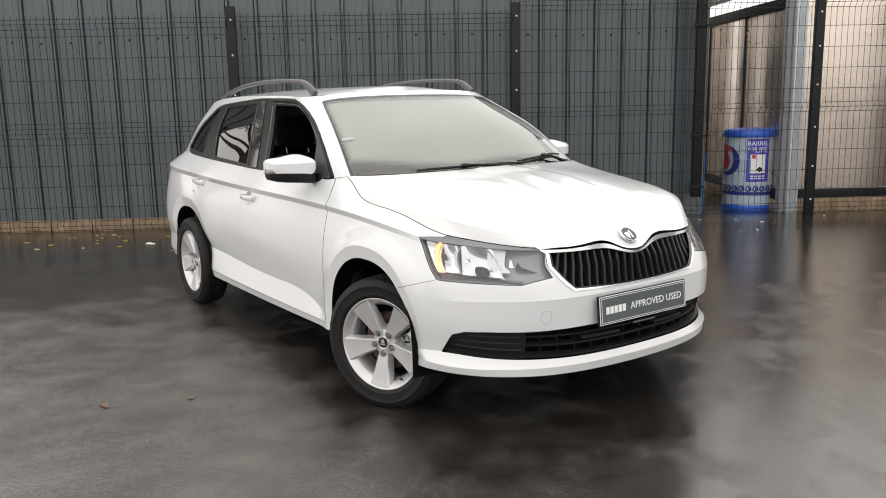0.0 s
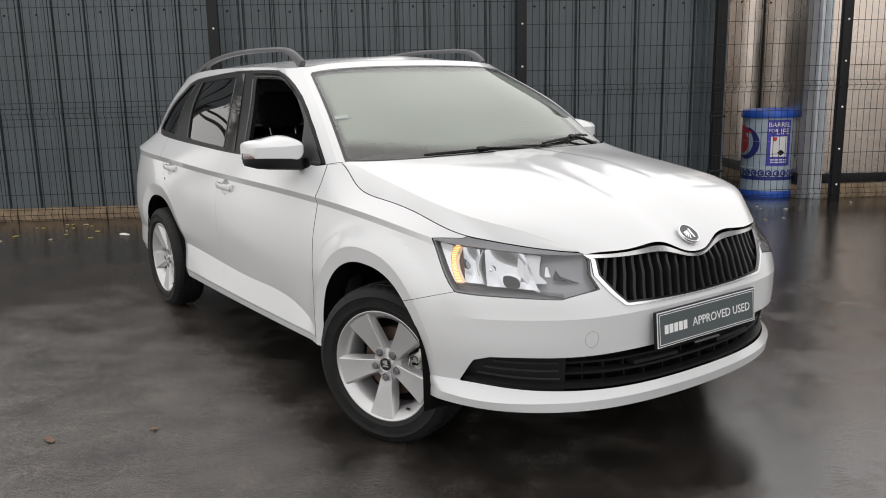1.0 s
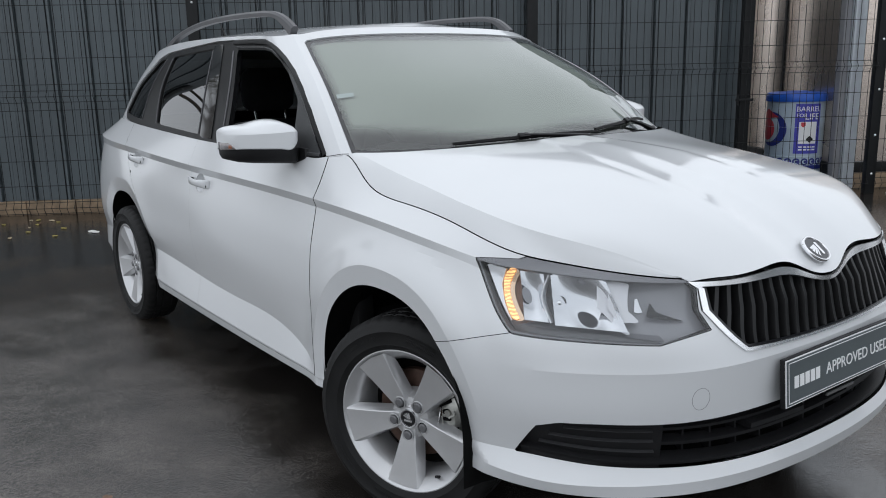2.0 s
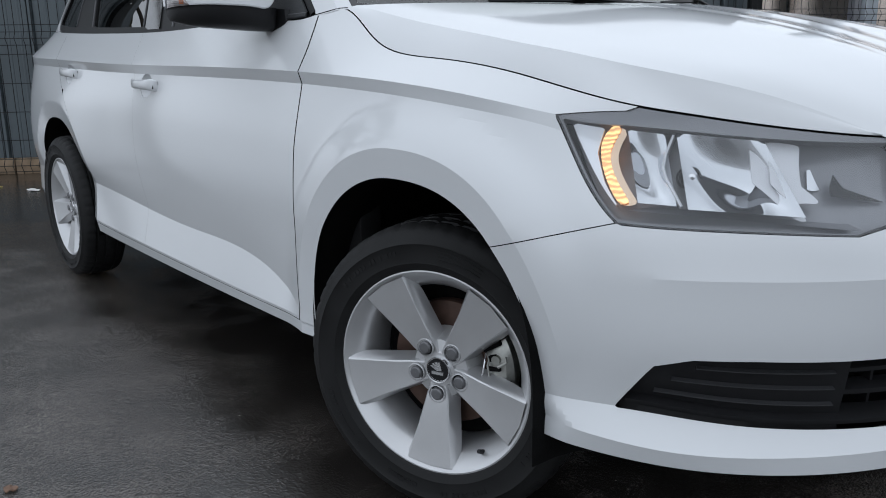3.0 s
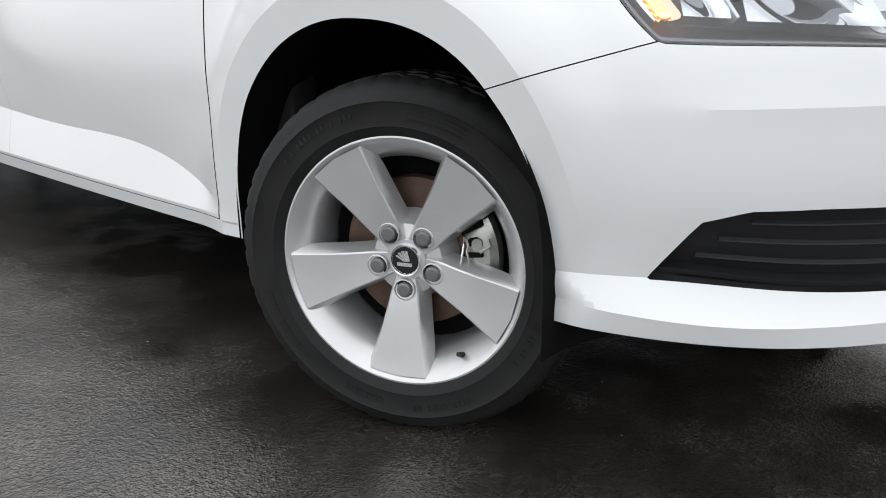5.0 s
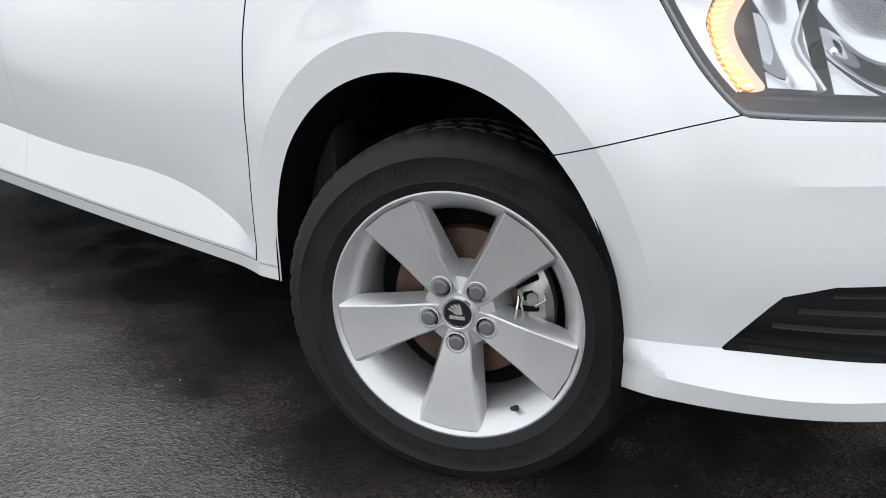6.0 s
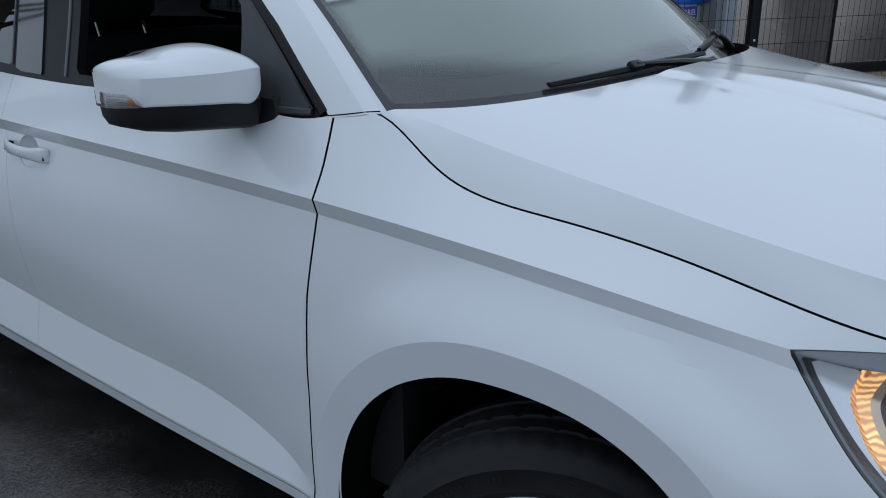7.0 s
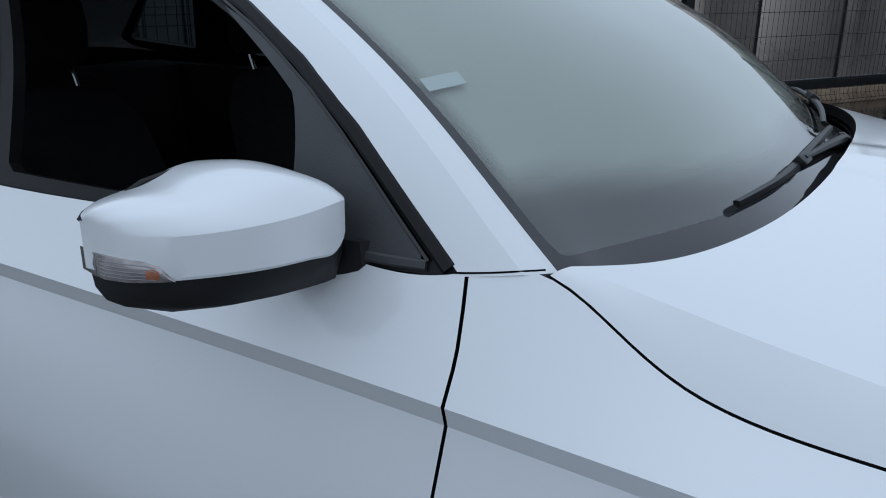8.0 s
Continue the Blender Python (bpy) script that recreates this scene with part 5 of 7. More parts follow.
# ---- mirrors ----
MGLASS = material("mirror_glass", (0.75, 0.77, 0.78), 0.02, metal=1.0)
for side in (1, -1):
    def place(p):
        return Vector((p[0], -p[1] * side, p[2]))

    cap_rows, base_rows = [], []
    #          w      xf      xr     top    crease  bottom  basebottom
    for w, xf, xr, zt, zc, zb, zd in ((0.982, -0.696, -0.712, 1.076, 1.069, 1.030, 1.012), (0.979, -0.648, -0.713, 1.088, 1.0715, 1.026, 0.999), (0.950, -0.600, -0.714, 1.097, 1.0735, 1.027, 0.990), (0.910, -0.570, -0.715, 1.101, 1.075, 1.0265, 0.985), (0.865, -0.553, -0.712, 1.111, 1.076, 1.0245, 0.982), (0.825, -0.547, -0.702, 1.1125, 1.077, 1.021, 0.979), (0.797, -0.546, -0.690, 1.104, 1.078, 1.022, 0.977), (0.780, -0.550, -0.675, 1.093, 1.077, 1.040, 0.976), (0.768, -0.570, -0.665, 1.080, 1.072, 1.050, 0.976)):
        mid = (zb + zc) / 2
        sec = [(xr + (xf - xr) * q, z) for q, z in ((0, zb), (0.985, zb), (0.998, zb + 0.003), (1.0, mid), (1.0, zc - 0.003), (0.985, zc), (0.84, zc + 0.58 * (zt - zc)), (0.60, zt - 0.003), (0.35, zt), (0.0, zt - 0.006))]
        cap_rows.append([place((x, w, z)) for x, z in sec])
        zd, zb = zd - 0.005, min(zb, 1.027 - 0.035 * max(0.0, 0.91 - w))
        bsec = [(xr + (xf - xr) * q, z) for q, z in ((0.03, zb - 0.0005), (0.08, zd + 0.012), (0.24, zd), (0.66, zd - 0.001), (0.84, zd + 0.008), (0.925, zb - 0.012), (0.93, zb - 0.0005))]
        base_rows.append([place((x, w - 0.004, z)) for x, z in bsec])
    bm = bmesh.new()
    arr = np.array([[tuple(p) for p in row] for row in cap_rows]).reshape(len(cap_rows), -1)
    tt = np.r_[0, np.cumsum(np.linalg.norm(np.diff(arr, axis=0), axis=1))]
    dense = cubic(tt, arr, np.linspace(0, tt[-1], 44)).reshape(44, -1, 3)
    smooth_rows = []
    for row in dense:
        high = curve_of(row[5:])
        smooth_rows.append([Vector(p) for p in row[:5]] + [Vector(high(q)) for q in np.linspace(0, 1, 18)])
    loft(bm, smooth_rows)
    mirror = part("door_mirror", bm, PAINT, car, "white door mirror on a black foot", 15)
    bm = bmesh.new()
    for w, x0, x1, z0, z1 in ((0.757, -0.655, -0.546, 0.973, 1.019), (0.738, -0.648, -0.538, 0.982, 1.018), (0.712, -0.640, -0.536, 0.992, 1.018)):
        base_rows.append([place((x, w, z)) for x, z in ((x0, z1), (x0 + 0.006, z0 + 0.010), (x0 + 0.02, z0), (x1 - 0.03, z0), (x1 - 0.012, z0 + 0.006), (x1, z0 + 0.4 * (z1 - z0)), (x1 - 0.004, z1))])
    loft(bm, base_rows)
    part("mirror_foot", bm, BLACK, mirror, "black plastic mirror foot", 50)
    bm = bmesh.new()
    rim = [(0.935, 1.034), (0.940, 1.056), (0.950, 1.084), (0.91, 1.097), (0.865, 1.101), (0.825, 1.093), (0.795, 1.080), (0.780, 1.064), (0.780, 1.024), (0.86, 1.020), (0.93, 1.024), (0.935, 1.034)]
    back = [row[-1] + Vector((0.001, 0, -0.004)) for row in smooth_rows]
    tube(bm, back[4::3] + [back[-1]], 0.0042, 8)
    tube(bm, [place((-0.708, w, z)) for w, z in rim], 0.0045, 6, caps=False)
    part("mirror_rim", bm, SATIN, mirror)
    bm = bmesh.new()
    bm.faces.new([bm.verts.new(place((-0.712, w, z))) for w, z in rim[:-1]])
    part("mirror_glass", bm, MGLASS, mirror)
    # indicator in the outer lower corner
    bm = bmesh.new()
    rows = []
    spots = np.array([(0.979, -0.708, 1.0215, 1.0455), (0.984, -0.683, 1.0225, 1.0465), (0.981, -0.655, 1.0240, 1.0470), (0.974, -0.638, 1.0250, 1.0462), (0.967, -0.626, 1.0256, 1.0415), (0.960, -0.615, 1.0260, 1.0280)])

    def lens(q):
        return [float(np.interp(q, [0, 0.2, 0.4, 0.6, 0.8, 1], spots[:, k])) for k in range(4)]

    for k in range(25):
        w, xf, z0, z1 = lens(k / 24)
        sec = [(-0.02, -0.004, z0), (0.003, 0.0015, z0), (0.0058, 0.0026, z0 * 0.75 + z1 * 0.25), (0.0065, 0.003, (z0 + z1) / 2), (0.0058, 0.0026, z0 * 0.25 + z1 * 0.75), (0.003, 0.0015, z1), (-0.02, -0.004, z1)]
        rows.append([place((xf + a, w + b, z)) for a, b, z in sec])
    loft(bm, rows)
    part("indicator", bm, material("clear_indicator", (0.26, 0.235, 0.23), 0.14, metal=0.5, coat=1.0, vary=0.35, vscale=55) if "clear_indicator" not in bpy.data.materials else bpy.data.materials["clear_indicator"], mirror, "clear and orange indicator lens")
    def on_lens(q, h, out):
        w, xf, z0, z1 = lens(q)
        bow = 0.003 + 0.0035 * (1 - (2 * h - 1) ** 2) + out
        return place((xf + bow, w + bow * 0.46, z0 + (z1 - z0) * h))

    for h in (0.18, 0.34, 0.50, 0.66, 0.82):
        bm = bmesh.new()
        tube(bm, [on_lens(0.10 + 0.64 * k / 10, h, 0.0) for k in range(11)], 0.00055, 5)
        part("lens_rib", bm, LAMPGREY, mirror)
    bm = bmesh.new()
    tube(bm, [on_lens(0.05, h / 6, 0.0) for h in range(7)], 0.001, 5)
    part("lens_edge", bm, LAMPGREY, mirror)
    bm = bmesh.new()
    loft(bm, [[on_lens(q, h, out) for h, out in ((0.18, -0.004), (0.16, 0.0003), (0.34, 0.0006), (0.52, 0.0006), (top, 0.0003), (top, -0.004))] for q, top in ((0.60, 0.60), (0.66, 0.74), (0.72, 0.78), (0.78, 0.70))])
    part("indicator_bulb", bm, material("dim_orange", (0.33, 0.12, 0.06), 0.25, vary=0.4, vscale=90) if "dim_orange" not in bpy.data.materials else bpy.data.materials["dim_orange"], mirror, "dim orange bulb behind the lens")

# ---- door handles ----
class Cup:
    """The scoop behind a handle: the skin pressed inwards."""

    def __init__(self, u, v):
        self.u, self.v = u, v - 0.002

    def at(self, u, v):
        q = min(math.hypot((u - self.u) / CUP_A, (v - self.v) / CUP_B), 1.0)
        return skin.at(u, v) - skin.normal(self.u, self.v) * 0.026 * (1 - q**2.2) ** 0.8

    def normal(self, u, v):
        return skin.normal(u, v)


for side in (1, -1):
    for k, (u0, vv) in enumerate(HANDLES):
        rows = []
        for du, hw, off, mid in ((-0.112, 0.0085, 0.001, 0.002), (-0.108, 0.0135, 0.011, 0.002), (-0.095, 0.0165, 0.022, 0.001), (-0.06, 0.0170, 0.031, -0.001), (-0.02, 0.0160, 0.034, -0.002), (0.03, 0.0160, 0.034, -0.002), (0.065, 0.0175, 0.032, -0.001), (0.092, 0.0195, 0.026, 0.0), (0.106, 0.0190, 0.014, 0.0), (0.111, 0.0165, 0.001, 0.0)):
            du, hw, off = 0.88 * du, 0.92 * hw, 0.92 * off
            c, nn = skin.at(u0 + du, vv), skin.normal(u0 + du, vv)
            t = Vector((0, 0, 1))
            deep = min(off, 0.014)
            sec = [(hw * math.cos(a) * (1 if abs(math.cos(a)) < 0.9 else 0.97), off - deep / 2 + deep / 2 * math.copysign(abs(math.sin(a)) ** 0.7, math.sin(a))) for a in np.linspace(0, 2 * math.pi, 15)[:-1]]
            rows.append([Vector((p.x, p.y * side, p.z)) for p in [c + t * (a + mid) + nn * max(b, -0.004) for a, b in sec]])
        arr = np.array([[tuple(p) for p in r] for r in rows]).reshape(len(rows), -1)
        run = curve_of(arr)
        bm = bmesh.new()
        loft(bm, [[Vector(p) for p in run(q).reshape(-1, 3)] for q in np.linspace(0, 1, 30)])
        hd = part("door_handle", bm, PAINT, car, "white pull handle over a scooped cup", 50)
        cf = clip(fine(u0 - 0.06, u0 + 0.06, vv - 0.05, vv + 0.05, 26, 22), inside(cup_holes[k]))
        part("handle_cup", skin_bm(cf, Cup(u0, vv), (side,)), PAINT, hd, "", 60)
        for d in (-0.088, 0.083):
            bm = bmesh.new()
            c, nn = skin.at(u0 + d, vv), skin.normal(u0 + d, vv)
            box_bm(bm, -0.010, 0.010, -0.012, 0.012, -0.006, 0.014, Matrix.Translation((c.x, c.y * side, c.z)) @ Vector((nn.x, nn.y * side, nn.z)).to_track_quat("Z", "Y").to_matrix().to_4x4(), 0.002)
            part("handle_foot", bm, BLACK, hd)

# ---- roof rails, aerial, wipers ----
RAIL = material("dark_silver_rail", (0.10, 0.10, 0.105), 0.38, metal=0.5, vary=0.08, vscale=10)
for side in (1, -1):
    bm = bmesh.new()
    path = curve_of([(-1.02, 0.530, 1.415), (-1.06, 0.533, 1.440), (-1.13, 0.537, 1.468), (-1.28, 0.541, 1.484), (-1.62, 0.543, 1.488), (-2.05, 0.538, 1.466), (-2.30, 0.530, 1.430), (-2.42, 0.524, 1.402), (-2.48, 0.52, 1.383)])
    rows = []
    for k in range(41):
        t = k / 40
        p = path(t)
        q = path(min(t + 0.01, 1)) - path(max(t - 0.01, 0))
        d = Vector((q[0], -q[1], q[2])).normalized()
        up = Vector((0, 0, 1)) - d * d.z
        up.normalize()
        sd = d.cross(up)
        foot = max(0.0, 1 - t / 0.09) + max(0.0, 1 - (1 - t) / 0.14)
        h0 = 0.012 + 0.02 * foot
        c = Vector((p[0], -p[1], p[2]))
        sec = [c + sd * (-0.014) - up * h0, c + sd * (-0.015) + up * 0.002, c + sd * (-0.008) + up * 0.010, c + sd * 0.008 + up * 0.010, c + sd * 0.015 + up * 0.002, c + sd * 0.014 - up * h0]
        rows.append([Vector((s.x, s.y * side, s.z)) for s in sec])
    loft(bm, rows)
    part("roof_rail", bm, RAIL, car, "dark grey roof rail")
bm = bmesh.new()
tube(bm, [(-2.95, 0, 1.43), (-3.0, 0, 1.49), (-3.12, 0, 1.62)], [0.012, 0.004, 0.002], 8)
part("aerial", bm, BLACK, car, "short black roof aerial")


def glass_at(u, v, side=1):
    p, n = house.at(u, v), house.normal(u, v)
    if n.x < 0:
        n = -n
    return Vector((p.x, p.y * side, p.z)), Vector((n.x, n.y * side, n.z))


def wiper(points, name):
    bm = bmesh.new()
    pts = []
    for u, v, side, o in points:
        p, n = glass_at(u, v, side)
        pts.append(p + n * o)
    path = curve_of([tuple(p) for p in pts])
    rows = []
    for k in range(21):
        p, d = Vector(path(k / 20)), (Vector(path(min(k / 20 + 0.02, 1))) - Vector(path(max(k / 20 - 0.02, 0)))).normalized()
        up = glass_at(points[0][0], 1.02, points[0][2])[1]
        sd = d.cross(up).normalized()
        grow = 0.75 + 0.25 * math.sin(math.pi * k / 20)
        rows.append([p + (sd * a + up * b) * grow for a, b in ((-0.003, -0.005), (-0.008, -0.002), (-0.007, 0.002), (0.000, 0.007), (0.007, 0.002), (0.008, -0.002), (0.003, -0.005))])
    loft(bm, rows)
    blade = part(name, bm, SATIN, car, "black wiper blade lying on the screen's foot")
    bm = bmesh.new()
    k = len(pts) // 2
    root = points[-1]
    p0, n0 = glass_at(root[0], 1.0, root[2])
    tube(bm, [pts[k] + n0 * 0.009, pts[k] * 0.5 + p0 * 0.5 + n0 * 0.012, p0 + n0 * 0.006], [0.005, 0.008, 0.012], 8)
    lathe(bm, [(0.0001, 0.014), (0.010, 0.013), (0.015, 0.008), (0.017, -0.03)], 14, Matrix.Translation(p0 + n0 * 0.004) @ n0.to_track_quat("Z", "X").to_matrix().to_4x4())
    part("wiper_arm", bm, SATIN, blade)
    bm = bmesh.new()
    along = (pts[k + 1] - pts[k - 1]).normalized()
    across = n0.cross(along).normalized()
    turn = Matrix((along, across, along.cross(across))).transposed().to_4x4()
    box_bm(bm, -0.022, 0.022, -0.010, 0.010, -0.004, 0.012, Matrix.Translation(pts[k]) @ turn, 0.004)
    part("wiper_clip", bm, SATIN, blade)


wiper([(0.44, 1.016, 1, 0.006), (0.30, 1.018, 1, 0.008), (0.15, 1.020, 1, 0.008), (0.02, 1.021, 1, 0.008), (0.22, 1.018, -1, 0.008)], "wiper")
wiper([(0.22, 1.026, -1, 0.006), (0.34, 1.032, -1, 0.008), (0.48, 1.038, -1, 0.008), (0.64, 1.042, -1, 0.008), (0.72, 1.036, -1, 0.008)], "wiper")
# cowl panel between bonnet and glass
bm = bmesh.new()
rows, foot_rows = [], []
for k in range(41):
    q = k / 40 * 2 - 1
    s = 1 if q >= 0 else -1
    p, n = glass_at(0.98 * abs(q), 1.0, s)
    above = glass_at(0.98 * abs(q), 1.03, s)[0]
    fall = (p - above).normalized()
    foot_rows.append([p + fall * d - n * 0.004 for d in (0.0, 0.02, 0.045)])
    end = p + fall * 0.045 - n * 0.004
    rows.append([end + Vector((-0.01, 0, -0.004)), end + Vector((0.004, 0, -0.004)), end + Vector((0.012, 0, 0.004)), end + Vector((0.05, 0, -0.016)), end + Vector((0.05, 0, -0.05))])
loft(bm, rows, closed=False, caps=False)
part("scuttle", bm, GLOSSBLACK, car, "glossy black plastic scuttle below the screen")
bm = bmesh.new()
loft(bm, foot_rows, closed=False, caps=False)
part("windscreen_foot", bm, BORDER, screen, "black printed foot of the windscreen")

# ---- cabin ----
bm = bmesh.new()
box_bm(bm, -3.15, 0.05, -0.66, 0.66, 0.28, 0.32)
box_bm(bm, -3.15, -3.10, -0.66, 0.66, 0.3, 0.95)
part("cabin_floor", bm, CABIN, car, "dark cabin floor")
for side in (1, -1):
    bm = bmesh.new()
    box_bm(bm, -2.6, -0.30, -0.70 * side - 0.03, -0.70 * side + 0.03, 0.32, 0.985, None, 0.012)
    part("door_card", bm, CABIN, car, "dark inner door lining")
rows = []
for y in np.linspace(-0.66, 0.66, 15):
    f = 1 - 0.25 * (abs(y) / 0.66) ** 2
    hood = 0.035 * math.exp(-((y + 0.36) / 0.16) ** 2)
    rows.append([Vector((-0.20 - 0.12 * (abs(y) / 0.66) ** 2, y, 0.985)), Vector((-0.38, y, 0.985 + 0.3 * hood)), Vector((-0.62, y, 0.975 + hood)), Vector((-0.72, y, 0.94 + hood * 0.5)), Vector((-0.70, y, 0.80)), Vector((-0.60, y, 0.60)), Vector((-0.30, y, 0.50))])
bm = bmesh.new()
loft(bm, rows, closed=False, caps=False)
part("dashboard", bm, material("soft_dashboard", (0.011, 0.011, 0.0115), 0.65, vary=0.1, vscale=6), car, "dark grey dashboard")
bm = bmesh.new()
M = Matrix.Translation((-0.88, -0.37, 0.90)) @ Matrix.Rotation(radians(-65), 4, "Y")
ringpts = [M @ Vector((0.185 * math.cos(a), 0.185 * math.sin(a), 0)) for a in np.linspace(0, 2 * math.pi, 33)]
tube(bm, ringpts, 0.015, 8, caps=False)
for a in (0, 180, 270):
    tube(bm, [M @ Vector((0, 0, -0.02)), M @ Vector((0.18 * math.cos(radians(a - 90)), 0.18 * math.sin(radians(a - 90)), 0))], [0.05, 0.016], 8)
part("steering_wheel", bm, CABIN, car, "black steering wheel")


def seat(x, y, name):
    rows = []
    for z, xx, hw, th in ((0.50, 0.0, 0.23, 0.07), (0.62, -0.03, 0.25, 0.08), (0.80, -0.09, 0.245, 0.075), (0.95, -0.14, 0.22, 0.065), (1.02, -0.165, 0.17, 0.05), (1.045, -0.175, 0.12, 0.03)):
        rows.append([Vector((x + xx + th * math.cos(a) * (1.0 if math.cos(a) > 0 else 0.8), y + hw * math.sin(a) * (1 - 0.12 * abs(math.cos(a))), z)) for a in np.linspace(0, 2 * math.pi, 25)[:-1]])
    bm = bmesh.new()
    loft(bm, rows)
    st = part(name, bm, FABRIC, car, "dark cloth seat with a headrest")
    bm = bmesh.new()
    box_bm(bm, x - 0.02, x + 0.48, y - 0.25, y + 0.25, 0.36, 0.52, None, 0.05)
    part("cushion", bm, FABRIC, st)
    rows = []
    for z, hw, th in ((1.085, 0.10, 0.035), (1.11, 0.128, 0.05), (1.18, 0.135, 0.055), (1.25, 0.125, 0.05), (1.28, 0.09, 0.03)):
        rows.append([Vector((x - 0.205 + th * math.cos(a), y + hw * math.sin(a), z)) for a in np.linspace(0, 2 * math.pi, 21)[:-1]])
    bm = bmesh.new()
    loft(bm, rows)
    part("headrest", bm, FABRIC, st)
    for d in (-0.075, 0.075):
        bm = bmesh.new()
        tube(bm, [(x - 0.17, y + d, 1.03), (x - 0.195, y + d, 1.10)], 0.0065, 8)
        part("headrest_rod", bm, CHROME, st)


seat(-1.60, -0.295, "front_seat")
seat(-1.50, 0.34, "front_seat")
bm = bmesh.new()
box_bm(bm, -2.55, -2.36, -0.62, 0.62, 0.45, 1.0, None, 0.05)
box_bm(bm, -2.42, -2.0, -0.62, 0.62, 0.38, 0.55, None, 0.05)
part("rear_bench", bm, FABRIC, car, "dark cloth rear bench")
rows = []
for u in np.linspace(0.02, 0.98, 25):
    row = []
    for q in np.linspace(-1, 1, 17):
        p = roof_skin.at(float(u), 1 - abs(float(q)))
        row.append(Vector((p.x, p.y * (1 if q < 0 else -1) * 0.97, p.z - 0.03)))
    rows.append(row)
bm = bmesh.new()
loft(bm, rows, closed=False, caps=False)
part("headlining", bm, material("pale_headlining", (0.42, 0.40, 0.37), 0.9, bump=0.2, scale=400), car, "pale roof lining")
bm = bmesh.new()
box_bm(bm, -0.03, 0.03, -0.11, 0.11, -0.035, 0.035, pose(-0.86, 0, 1.34, 0, 20, 0), 0.012)
part("inner_mirror", bm, CABIN, car, "interior mirror")
# small labels inside the screen
p, n = glass_at(0.81, 1.178)
q, _ = glass_at(0.87, 1.178)
ax = (q - p).normalized()
bm = bmesh.new()
frame_m = Matrix((ax, n.cross(ax), n)).transposed().to_4x4()
box_bm(bm, -0.028, 0.028, -0.011, 0.011, -0.001, 0.0, Matrix.Translation(p - n * 0.006) @ frame_m)
part("screen_label", bm, material("faded_label", (0.32, 0.36, 0.36), 0.6), car, "small pale label inside the windscreen")


# ---- the yard ----
FENCE = Matrix.Translation((-5.805, 0.012, 0)) @ Matrix.Rotation(math.atan2(1.523, 0.957), 4, "Z")


